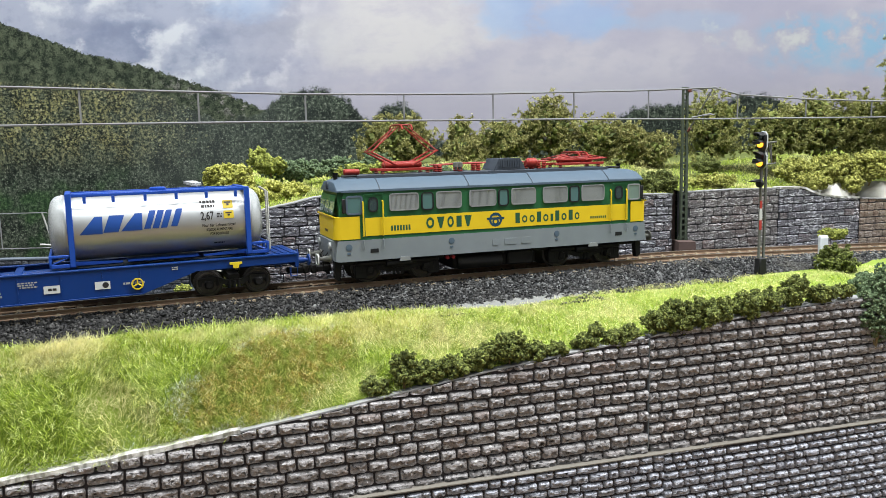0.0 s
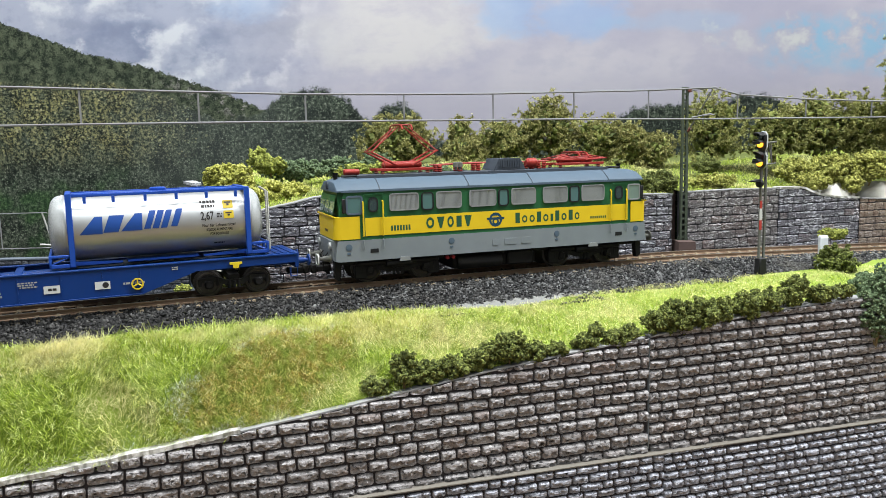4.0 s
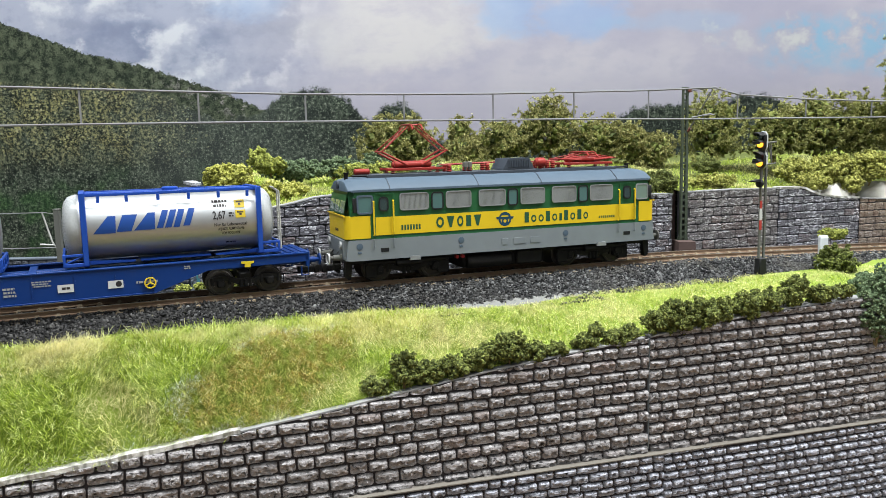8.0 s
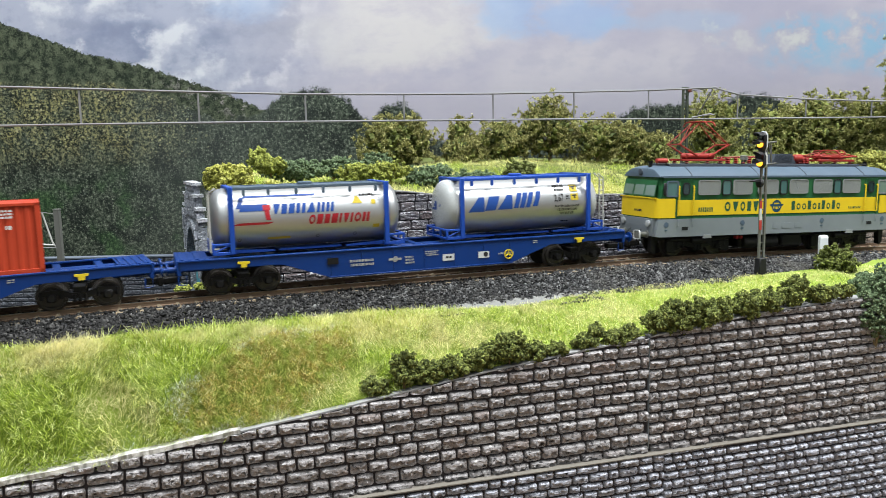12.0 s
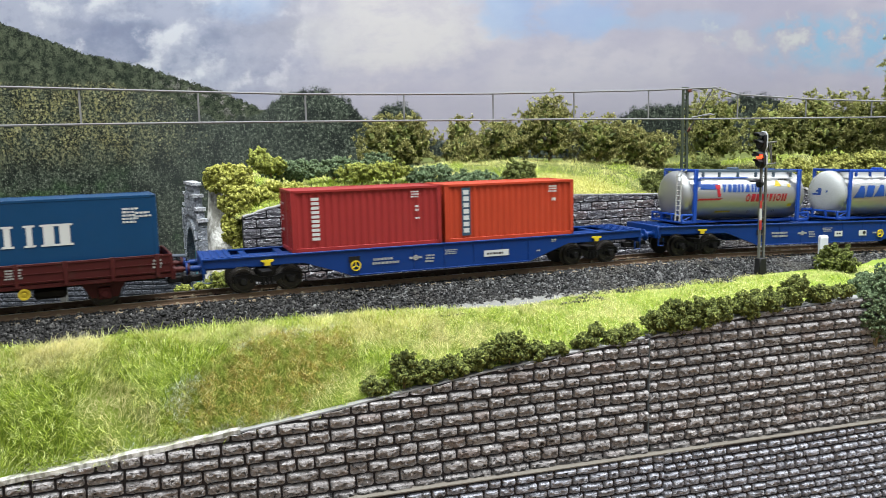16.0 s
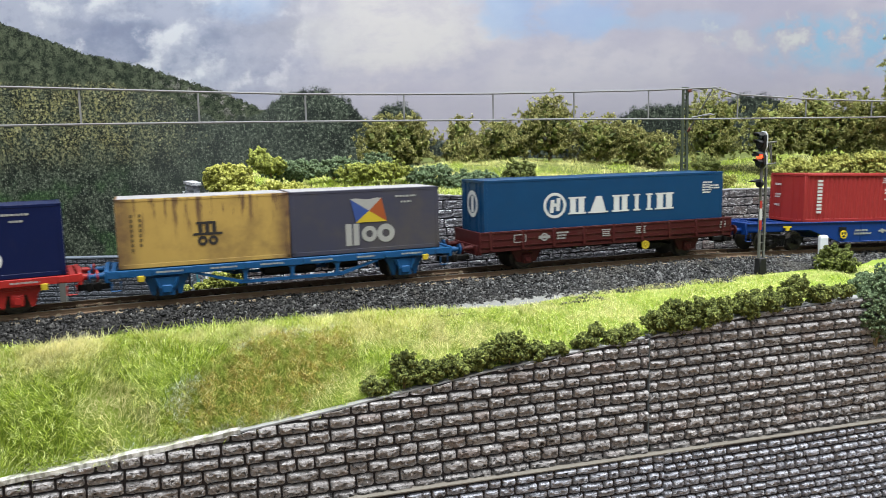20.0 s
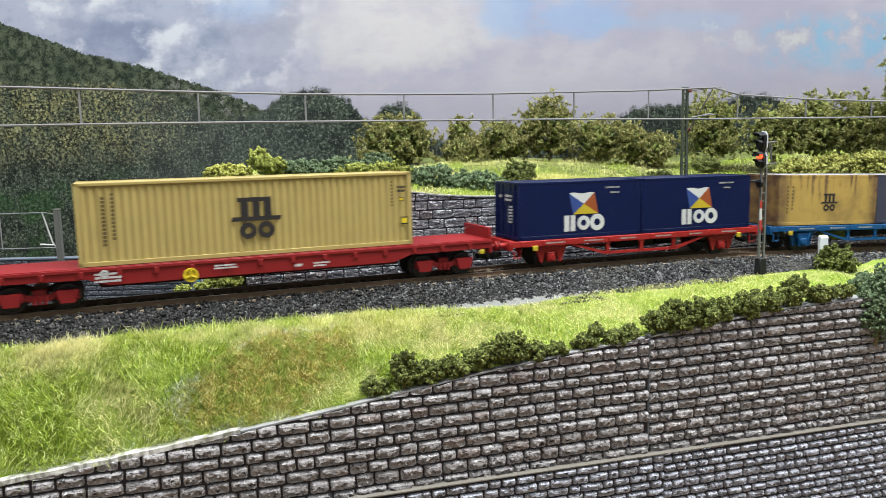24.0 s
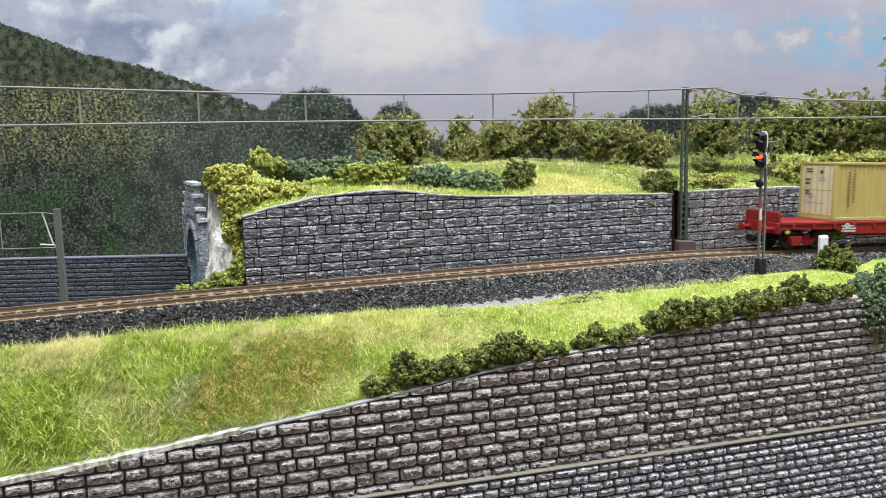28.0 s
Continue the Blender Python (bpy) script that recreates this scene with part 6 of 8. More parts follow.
def stake_wagon():
    w, idx = vehicle("stake_wagon", "rust-brown two-axle wagon with low sides and white stencils", "wagon", -608.2, 47.5)
    for s in (-1, 1):
        bm = bmesh.new()
        box(bm, -73, 73, *sorted((s * 16.2, s * 15.3)), 12.4, 20.2, 0.12)
        sd = part("side_wall", bm, M["wagon_brown"], w, "low hinged side wall")
        for k in range(9):
            x = -68 + 17 * k
            bm = bmesh.new()
            box(bm, x - 0.8, x + 0.8, *sorted((s * 16.6, s * 16.1)), 11.0, 20.5, 0.15)
            part("stake", bm, M["wagon_brown"], sd)
        bm = bmesh.new()
        for zz in (13.0, 16.2, 19.4):
            box(bm, -73, 73, *sorted((s * 16.45, s * 16.1)), zz, zz + 0.3)
        part("rib", bm, M["wagon_brown"], sd)
        bm = bmesh.new()
        box(bm, -73.4, 73.4, *sorted((s * 16.0, s * 13.6)), 10.4, 12.2, 0.2)
        part("side_sill", bm, M["wagon_brown"], w)
    for e in (-1, 1):
        bm = bmesh.new()
        box(bm, *sorted((e * 73, e * 74)), -16.2, 16.2, 9.4, 20.2, 0.15)
        part("end_wall", bm, M["wagon_brown"], w)
        bm = bmesh.new()
        box(bm, *sorted((e * 74, e * 75)), -15, 15, 9.2, 14, 0.2)
        part("headstock", bm, M["wagon_brown"], w)
    bm = bmesh.new()
    box(bm, -73, 73, -15.4, 15.4, 12.6, 14.9)
    part("floor_panel", bm, M["wagon_brown"], w)
    bm = bmesh.new()
    for y in (-4, 4):
        box(bm, -72, 72, y - 0.6, y + 0.6, 8.2, 12.6)
    for x in (-20, 0, 20):
        box(bm, x - 1, x + 1, -12, 12, 8.6, 12.0)
    box(bm, 22, 34, -10, -3, 5.0, 9.0, 1)
    part("underframe", bm, M["running_black"], w)
    for x in (-47.5, 47.5):
        axle_guard(w, x, "wagon_brown", 5.7)
    for x in (19.2,):
        bm = bmesh.new()
        turned(bm, [(-15.6, 2.2), (-16.4, 2.2), (-16.4, 1.5), (-16.1, 1.4), (-16.1, 0.6), (-16.6, 0.5)], "y", (x, 0, 8.6), 16)
        part("brake_disc", bm, M["flag_yellow"], w, "round yellow brake handle plate")
    f = flat_side(-16.5)
    bm = bmesh.new()
    plate(bm, [(-42.5, 15.6), (-36.5, 15.6), (-36.5, 17.0), (-42.5, 17.0)], f)
    ring(bm, -39.5, 16.3, 1.3, 2.0, f, 14)
    tiny_lines(bm, f, -33, -26, 14.4, 18.6, 3, 90)
    for p in ((-56, -49.5, 17.9, 18.3), (-56, -49.5, 14.4, 14.8), (-56, -55.6, 14.4, 18.3), (-49.9, -49.5, 14.4, 18.3)):
        plate(bm, rect(*p), f)
    tiny_lines(bm, f, -7, -2, 14.4, 18.4, 4, 91)
    tiny_lines(bm, f, 13, 20, 14.6, 18.8, 4, 92)
    tiny_lines(bm, f, 66, 70, 14.5, 18.6, 3, 93)
    part("stencil", bm, M["mark_dull"], w, "faded white stencil marks")["kind"] = "stuff"
    buffers(w, 75.0, "wagon_brown")
    c = box_container("shipping_container", "long smooth blue container with white lettering blocks", idx, -608.8 + 608.2, 15.0, 139.8, 29.7, M["box_blue"])

    def _m(b):
        ring(b, -31.8, 16.2, 4.9, 6.3, SIDE, 28)
        plate(b, rect(-34.6, -32.6, 12.6, 19.0, 0.6), SIDE)
        plate(b, rect(-31.2, -29.2, 13.4, 19.8, 0.6), SIDE)
        plate(b, rect(-33.4, -30.2, 15.6, 17.2), SIDE)
        for ch, x0, x1 in (("H", -23.8, -14.6), ("T", -12.6, -1.8), ("H", 1.4, 10.6), ("I", 14.0, 17.4), ("I", 21.6, 24.8), ("H", 27.4, 38.0)):
            shapes(b, SIDE, ch, x0 + 0.6, 11.4, 19.9, (x1 - x0 - 1.2,), 0)
            if ch != "T":
                plate(b, rect(x0 - 0.4, x1 + 0.4, 19.1, 19.9), SIDE2)
            plate(b, rect(x0 - 0.4, x1 + 0.4, 11.4, 12.2), SIDE2)
        tiny_lines(b, SIDE, 56.5, 63, 18.4, 25.0, 5, 94)
        tiny_lines(b, SIDE, 61, 68, 20.6, 23.2, 2, 95)
    marks(c, "mark_white", _m, "lettering", "white lettering blocks and a round badge")
    bm = bmesh.new()
    fe = lambda y, z: (-69.98, -y, z)
    ring(bm, 0, 18, 4.6, 6.6, fe, 24)
    plate(bm, rect(-1.6, 1.6, 14, 22), fe)
    part("end_badge", bm, M["mark_white"], c)
    return idx


stake_wagon()


# -- two-axle skeleton wagons --
def skeleton_wagon(place, mat, label, big):
    w, idx = vehicle("skeleton_wagon", label, "wagon", place, 52.0, "two-axle skeleton wagons")
    for s in (-1, 1):
        bm = bmesh.new()
        box(bm, -74.5, 74.5, *sorted((s * 15.2, s * 13.6)), 11.4, 14.4, 0.2)
        for k in range(12):
            x = -68 + k * 12.4
            box(bm, x - 1.6, x + 1.6, *sorted((s * 15.6, s * 15.1)), 11.8, 14.2, 0.1)
        sill = part("side_sill", bm, M[mat], w)
        bm = bmesh.new()
        y0, y1 = sorted((s * 14.8, s * 13.4))
        prism(bm, [(-42, 11.4), (-22, 5.3), (22, 5.3), (42, 11.4), (39, 11.4), (21.2, 6.6), (-21.2, 6.6), (-39, 11.4)], y0, y1)
        for x in (-20, 0, 20):
            prism(bm, [(x - 2.0, 11.5), (x + 2.0, 11.5), (x + 0.8, 10.2), (x + 0.8, 7.4), (x + 2.0, 6.0), (x - 2.0, 6.0), (x - 0.8, 7.4), (x - 0.8, 10.2)], y0, y1)
        part("truss", bm, M[mat], sill, "trapezoid truss under the sill")
    bm = bmesh.new()
    for y in (-6, 6):
        box(bm, -74, 74, y - 0.8, y + 0.8, 10.4, 14.2)
    for x in (-72, -54, -36, -18, 0, 18, 36, 54, 72):
        box(bm, x - 1.0, x + 1.0, -14, 14, 11.6, 14.2)
    part("centre_frame", bm, M[mat], w)
    for e in (-1, 1):
        bm = bmesh.new()
        box(bm, *sorted((e * 73.6, e * 75.4)), -15, 15, 10.0, 14.8, 0.25)
        part("headstock", bm, M[mat], w)
        bm = bmesh.new()
        box(bm, *sorted((e * 60.5, e * 63)), -15.9, -14.8, 9.4, 12.0, 0.2)
        part("brake_handle", bm, M["flag_yellow"], w, "small yellow brake handle")
        bm = bmesh.new()
        sweep(bm, [(e * 73, -14.8, 10.2), (e * 73, -14.8, 6.4), (e * 69.5, -14.8, 6.4), (e * 69.5, -14.8, 10.2)], 0.4, 6)
        part("step", bm, M[mat], w)
    bm = bmesh.new()
    box(bm, -12, 12, -9, 0, 7.0, 11.0, 1.0)
    turned(bm, [(20, 2.6), (34, 2.6)], "x", (0, 4, 8.4), 10)
    part("brake_gear", bm, M["running_black"], w)
    for x in (-52, 52):
        axle_guard(w, x, mat, 5.6, True)
        if big:
            bm = bmesh.new()
            prism(bm, [(x - 5.2, 10.6), (x + 5.2, 10.6), (x + 4.6, 7.8), (x + 3.4, 7.2), (x + 3.0, 3.0), (x - 3.0, 3.0), (x - 3.4, 7.2), (x - 4.6, 7.8)], -14.6, -13.2)
            box(bm, x - 2.0, x + 2.0, -15.6, -14.4, 4.0, 7.4, 0.4)
            for q in (-4.0, 4.0):
                sweep(bm, [(x + q, -14.9, 10.4), (x + q * 0.7, -14.9, 6.0)], 0.5, 6)
            part("axle_cover", bm, M[mat], w)
    f = flat_side(-15.66)
    bm = bmesh.new()
    for k in range(6):
        tiny_lines(bm, f, -56 + k * 21, -44 + k * 21, 12.4, 13.6, 1, 100 + k)
    part("stencil", bm, M["mark_dull"], w, "small faded white stencil marks")["kind"] = "stuff"
    buffers(w, 75.4, mat)
    return idx


def flag(c, x0, z0, w, h, white="mark_white"):
    """A wavy quartered flag: plain coloured fields."""
    X = lambda u, v: (x0 + w * (u - 0.16 * v + 0.16), z0 + h * v + 0.35 * math.sin(u * 9) * v)
    mid = X(0.5, 0.5)
    for mat, a, b in ((white, (0, 1), (1, 1)), ("flag_blue", (0, 0), (0, 1)), ("flag_red", (1, 1), (1, 0)), ("flag_yellow", (1, 0), (0, 0))):
        bm = bmesh.new()
        pts = [X(a[0] + (b[0] - a[0]) * k / 6, a[1] + (b[1] - a[1]) * k / 6) for k in range(7)]
        m = SIDE2(*mid)
        for p, q in zip(pts, pts[1:]):
            bm.faces.new([bm.verts.new(v) for v in (SIDE2(*p), m, SIDE2(*q))][::-1])
        part("flag_field", bm, M[mat], c)


def flag_marks(c, x, z0, z1, seed, dx=0, white="mark_white"):
    flag(c, x - 8.6 + dx, z1 + 0.4, 14.5, 10.6, white)

    def _m(b):
        h = z1 - z0
        for p, q in ((x - 11.2, x - 8.4), (x - 7.6, x - 5.0)):
            plate(b, rect(p, q, z0, z1), SIDE)
        ring(b, x - 0.2, z0 + h * 0.5, 1.6, 3.6, SIDE, 18)
        ring(b, x + 7.6, z0 + h * 0.5, 1.8, 4.2, SIDE, 20)
    marks(c, white, _m, "lettering", "white lettering blocks")
    marks(c, "mark_dull", lambda b: (tiny_lines(b, SIDE, x + 12, x + 23, 24.0, 25.4, 1, seed), tiny_lines(b, SIDE, x + 15, x + 21, 21.4, 22.8, 1, seed + 1)), "small_print")


def ring_emblem(c, x, z, k, mat="mark_black"):
    """Three uprights over two rounded rings, with a waved bar between."""
    def _m(b):
        for q in (-6.2, -1.4, 3.4):
            plate(b, rect(x + q * k, x + (q + 2.9) * k, z + 9.2 * k, z + 17.4 * k), SIDE)
        plate(b, rect(x - 7.6 * k, x + 6.3 * k, z + 15.6 * k, z + 17.4 * k), SIDE2)
        plate(b, rect(x - 10.4 * k, x + 10.0 * k, z + 7.6 * k, z + 9.4 * k, 0.5), SIDE2)
        ring(b, x - 3.6 * k, z + 3.6 * k, 1.4 * k, 3.5 * k, SIDE, 18)
        ring(b, x + 3.8 * k, z + 3.6 * k, 1.4 * k, 3.5 * k, SIDE, 18)
    marks(c, mat, _m, "emblem", "dark brown emblem of bars and rings")


i_blue = skeleton_wagon(-771.4, "flat_blue", "blue two-axle skeleton wagon with truss sides", True)
# roof-edge highlight of the two weathered boxes put into a pale roof colour
c = box_container("shipping_container", "rust-streaked ochre yellow container, badly weathered", i_blue, -806.4 + 771.4, 14.7, 69.6, 28.4, M["rusty_yellow"], group="weathered containers", top_mat=M["roof_highlight"])
ring_emblem(c, 0.4, 7.8, 0.58)
marks(c, "mark_brown", lambda b: [plate(b, rect(-29.5, -28.4, 7 + k * 2.0, 8.2 + k * 2.0), SIDE) for k in range(8)] + [plate(b, rect(-26.2, -25.2, 9 + k * 2.0, 10.2 + k * 2.0), SIDE) for k in range(7)], "small_print")
c = box_container("shipping_container", "dull dark navy container with a coloured flag, weathered", i_blue, -736.6 + 771.4, 14.7, 69.4, 28.4, M["grimy_navy"], group="weathered containers", top_mat=M["roof_highlight"])
flag_marks(c, 1.0, 3.4, 13.2, 120, 0, "mark_dull")

i_red = skeleton_wagon(-931.6, "wagon_bright_red", "bright red two-axle skeleton wagon with truss sides", False)
for k, px in enumerate((-896.6, -966.8)):
    c = box_container("shipping_container", "glossy navy blue container with a coloured flag", i_red, px + 931.6, 14.5, 69.8, 28.4, M["box_navy"], group="navy containers")
    flag_marks(c, 1.4, 3.4, 11.4, 130 + k)
    end_marks(c, 34.9, "mark_white", [(-9, -5.5, 20, 22.4, 1), (-2, 8, 18.6, 22.6, 2), (2, 8, 8, 17, 6)], 140 + k)


# -- long red flat wagon with the tall yellow box --
def red_flat():
    w, idx = vehicle("flat_wagon", "long red bogie flat wagon with raised end boards", "wagon", -1126.4, 86.0)
    for s in (-1, 1):
        bm = bmesh.new()
        prism(bm, [(-109, 12.6), (-109, 16.4), (109, 16.4), (109, 12.6), (68, 12.2), (60, 9.4), (-60, 9.4), (-68, 12.2)], *sorted((s * 15.2, s * 13.8)))
        sill = part("side_sill", bm, M["wagon_red"], w)
        bm = bmesh.new()
        box(bm, -109, 109, *sorted((s * 15.7, s * 15.0)), 15.2, 16.5, 0.12)
        for k in range(15):
            x = -98 + k * 14
            box(bm, x - 0.9, x + 0.9, *sorted((s * 15.9, s * 15.1)), 12.8, 15.4, 0.1)
        part("flange", bm, M["wagon_red"], sill)
    bm = bmesh.new()
    box(bm, -109, 109, -14.6, 14.6, 15.4, 16.8, 0.15)
    part("deck", bm, M["wagon_red"], w, "flat red deck")
    for e in (-1, 1):
        bm = bmesh.new()
        box(bm, *sorted((e * 108.4, e * 109.8)), -14.6, 14.6, 16.0, 22.4, 0.25)
        part("end_board", bm, M["wagon_red"], w, "upright end board")
        bm = bmesh.new()
        box(bm, *sorted((e * 108.2, e * 110)), -15, 15, 10.0, 16.2, 0.25)
        part("headstock", bm, M["wagon_red"], w)
        bm = bmesh.new()
        box(bm, *sorted((e * 103, e * 105.4)), -15.9, -14.6, 10.0, 12.0, 0.2)
        part("brake_handle", bm, M["flag_yellow"], w, "small yellow brake handle")
    bm = bmesh.new()
    box(bm, -64, 64, -9, 9, 7.6, 15.6, 0.6)
    part("centre_frame", bm, M["wagon_brown"], w, "dark red centre beam")
    f = flat_side(-15.96)
    bm = bmesh.new()
    tiny_lines(bm, f, -66, -54, 10.4, 14.8, 3, 150)
    ring(bm, -61.5, 14.2, 0.8, 1.6, f, 12)
    tiny_lines(bm, f, -20, -8, 12.4, 14.6, 2, 151)
    tiny_lines(bm, f, 14, 18, 10.6, 12.6, 1, 152)
    tiny_lines(bm, f, 22, 30, 10.2, 12.6, 2, 153)
    part("stencil", bm, M["mark_white"], w, "white stencil marks")["kind"] = "stuff"
    bm = bmesh.new()
    turned(bm, [(-15.7, 3.0), (-16.4, 3.0), (-16.4, 2.2), (-16.0, 2.2)], "y", (-28.8, 0, 11.0), 18)
    for k in range(3):
        a = math.pi / 2 + k * 2.094
        sweep(bm, [(-28.8, -16.5, 11.0), (-28.8 + 2.6 * math.cos(a), -16.5, 11.0 + 2.6 * math.sin(a))], 0.4, 5)
    part("brake_wheel", bm, M["mark_yellow"], w, "yellow hand brake wheel")
    for dx in (-86, 86):
        b = bogie(w, idx, dx, 20.0, 5.4, "wagon_red", y=12.0)
        bm = bmesh.new()
        for x in (-10, 10):
            prism(bm, [(x - 4.2, 8.6), (x + 4.2, 8.6), (x + 2.6, 3.4), (x - 2.6, 3.4)], -14.2, -12.6)
        part("axle_cover", bm, M["wagon_red"], b)
    buffers(w, 110.0, "wagon_red")
    for ob in w.children_recursive:
        if ob.type == "MESH" and ob.name.split(".")[0] not in ("bogie", "wheelset", "axle_cover"):
            for v in ob.data.vertices:
                if v.co.x < -101.0 * MM:
                    v.co.x += 2.5 * MM
    c = box_container("shipping_container", "tall sand-yellow ribbed container with a dark brown emblem", idx, -1126.8 + 1126.4, 16.9, 140.2, 33.3, M["box_yellow"], 3.1, 0.4)
    ring_emblem(c, -0.2, 7.2, 1.02)
    marks(c, "mark_brown", lambda b: [plate(b, rect(-60.6, -59.2, 8 + k * 1.55, 9.1 + k * 1.55), SIDE) for k in range(13)] + [plate(b, rect(-57.0, -55.8, 10.4 + k * 1.6, 11.4 + k * 1.6), SIDE) for k in range(12)] + [plate(b, rect(60.2, 61, 18 + k * 1.5, 18.9 + k * 1.5), SIDE) for k in range(8)], "small_print", "dark upright small print")
    marks(c, "mark_black", lambda b: (tiny_lines(b, SIDE, 63, 68, 24, 27.5, 2, 160), plate(b, rect(64.6, 68, 9.6, 13), SIDE), plate(b, rect(64.2, 66.2, 20.2, 22), SIDE)), "small_print")
    marks(c, "mark_yellow", lambda b: (plate(b, rect(65, 67.6, 10.1, 12.5), SIDE2), plate(b, rect(64.5, 65.9, 20.5, 21.7), SIDE2)), "warning_plate", "small yellow plates")
    end_marks(c, 70.1, "mark_black", [(2, 5, 26, 29.5, 1), (-9, -3, 27, 30, 2), (-9, -5, 20, 24, 2), (-9, -5, 14, 17, 2)], 170)
    for y0, y1, z0, z1 in ((-12, -0.4, 17.4, 31), (0.4, 12, 17.4, 31), (-12, -0.4, 3, 16.8), (0.4, 12, 3, 16.8)):
        bm = bmesh.new()
        plate(bm, rect(y0, y1, z0, z1), lambda y, z: (-69.78, -y, z))
        part("door_panel", bm, M["mark_cream"], c, "pale panel of the end doors")
    end_marks(c, 70.1, "mark_dull", [(2, 7.5, 22, 25, 2), (-9, 8, 9, 10, 1), (-6, -2, 12, 15, 2)], 180)


red_flat()


# ---- planting ----
def ico(sub):
    bm = bmesh.new()
    bmesh.ops.create_icosphere(bm, subdivisions=sub, radius=1.0)
    bm.verts.ensure_lookup_table()
    v = np.array([q.co[:] for q in bm.verts])
    f = np.array([[p.index for p in q.verts] for q in bm.faces])
    bm.free()
    return v, f


ICO1, ICO2 = ico(1), ico(2)


def lumps(centres, radii, base, jag=0.25):
    """Many small uneven lumps in one mesh: verts and faces."""
    v, f = base
    n, k = len(centres), len(v)
    shape = 1 + rng.normal(0, jag, (n, k, 1))
    sq = rng.uniform(0.75, 1.25, (n, 1, 3))
    V = centres[:, None, :] + v[None] * shape * sq * radii[:, None, None]
    F = f[None] + (np.arange(n) * k)[:, None, None]
    return V.reshape(-1, 3), F.reshape(-1, 3)


def in_blob(n, rx, ry, rz, r):
    """Points over a lumpy, gappy cushion: mostly near its skin."""
    d = r.normal(0, 1, (n, 3))
    d /= np.linalg.norm(d, axis=1)[:, None]
    bumps = 1 + 0.22 * np.sin(d[:, 0] * 5 + r.uniform(0, 6)) * np.sin(d[:, 2] * 4 + r.uniform(0, 6)) + 0.18 * np.sin(d[:, 1] * 7 + d[:, 0] * 6 + r.uniform(0, 6))
    rad = r.uniform(0.25, 1.0, n) ** 0.45 * np.minimum(bumps, 1.12)
    return d * rad[:, None] * np.array([rx, ry, rz])


def shrubs(mat, label, group, dens, lump, rows):
    for x, y, z, rx, rz in rows:
        r = np.random.default_rng(abs(int(x * 7 + z * 13 + y)) + 3)
        ry = min(rx, 1.2 * rz) * 0.8
        area = (rx * rz + rx * ry + ry * rz) / 3
        nc = int(dens * 5.0 * area / lump ** 2) + 14
        cl = in_blob(nc, rx * 0.92, ry * 0.92, rz * 0.92, r)
        per = 22
        q = r.normal(0, 1, (nc * per, 3))
        q /= np.linalg.norm(q, axis=1)[:, None]
        c = np.repeat(cl, per, 0) + q * np.repeat(r.uniform(0.55, 1.15, nc), per)[:, None] * lump * r.uniform(0.45, 1.0, (nc * per, 1))
        fine = r.uniform(0.22, 0.46, nc * per) * lump
        v, f = lumps(c, fine, ICO1, 0.32 if mat == "foam_lime" else 0.36)
        ob = new("bush", None)
        ob.location = Vector((x, y, z - rz * 0.9)) * MM
        ob.empty_display_size = 0.005
        tagged(ob, label, "bush", group)
        crown = new("crown", fast_mesh("crown", v + np.array([0, 0, rz * 0.9]), f, M[mat]))
        crown.parent = ob
        bm = bmesh.new()
        for k in range(3):
            sweep(bm, [(0, 0, -rz * 0.35), (r.uniform(-0.4, 0.4) * rx, r.uniform(-0.3, 0.3) * ry, rz * 0.9)], [0.5, 0.25], 5)
        part("stem", bm, M["twig"], ob)


shrubs("foam_lime", "lime-yellow foam bush beside the tunnel portal", "lime bushes", 1.7, 1.4, [(-110, 404, 46.8, 13.2, 8.2), (-104, 400, 36.1, 10.5, 9.9), (-89, 408, 38.2, 13.4, 6.5), (-78, 412, 39.8, 7.2, 3.9), (-105, 396, 20.5, 8.6, 12.7), (-101, 390, 8.1, 5.1, 7.4)])
shrubs("foam_moss", "moss-green foam shrub at the foot of the rocks", "mossy shrubs", 1.0, 1.2, [(-108, 383, -2.5, 12.0, 5.5), (-101, 383, 3.2, 6.0, 5.4), (-129, 378, -5.6, 3.8, 1.9), (-120, 380, -5.0, 5.0, 1.9)])
shrubs("foam_moss", "olive moss shrub on the meadow", "mossy shrubs", 1.0, 1.3, [(-103, 440, 57.2, 6.4, 5.8), (-94, 430, 53.1, 8.8, 5.0), (-45, 440, 48.0, 14.4, 5.4), (-29, 445, 48.4, 12.9, 5.2)])
shrubs("foam_teal", "blue-green fine-leaved ground bush on the meadow", "blue-green bushes", 1.0, 1.0, [(-83, 440, 49.8, 19.2, 6.4), (-62, 450, 50.9, 18.0, 5.9), (-7, 455, 42.6, 18.2, 8.9), (18, 454, 38.6, 21.7, 9.3), (-38, 470, 53.9, 10.3, 4.8)])
shrubs("foam_olive", "dark olive round bush on the meadow", "olive bushes", 1.0, 1.4, [(46, 458, 42.2, 10.2, 12.2), (131, 472, 36.4, 12.4, 7.6), (177, 520, 45.1, 9.5, 6.1)])
shrubs("foam_moss", "olive moss shrub on the meadow", "mossy shrubs", 1.0, 1.4, [(229, 452, 5.4, 9.2, 3.0)])
shrubs("foam_sunny", "sunlit yellow-olive foam bush above the wall", "mossy shrubs", 1.2, 1.5, [(169, 485, 35.7, 15.5, 5.3), (232, 507, 40.3, 15.7, 8.1), (256, 509, 41.7, 16.5, 9.8), (281, 512, 42.0, 17.5, 10.2), (306, 522, 42.0, 17.0, 9.4), (238, 499, 33.6, 12.4, 5.6), (266, 504, 31.6, 7.4, 5.8)])
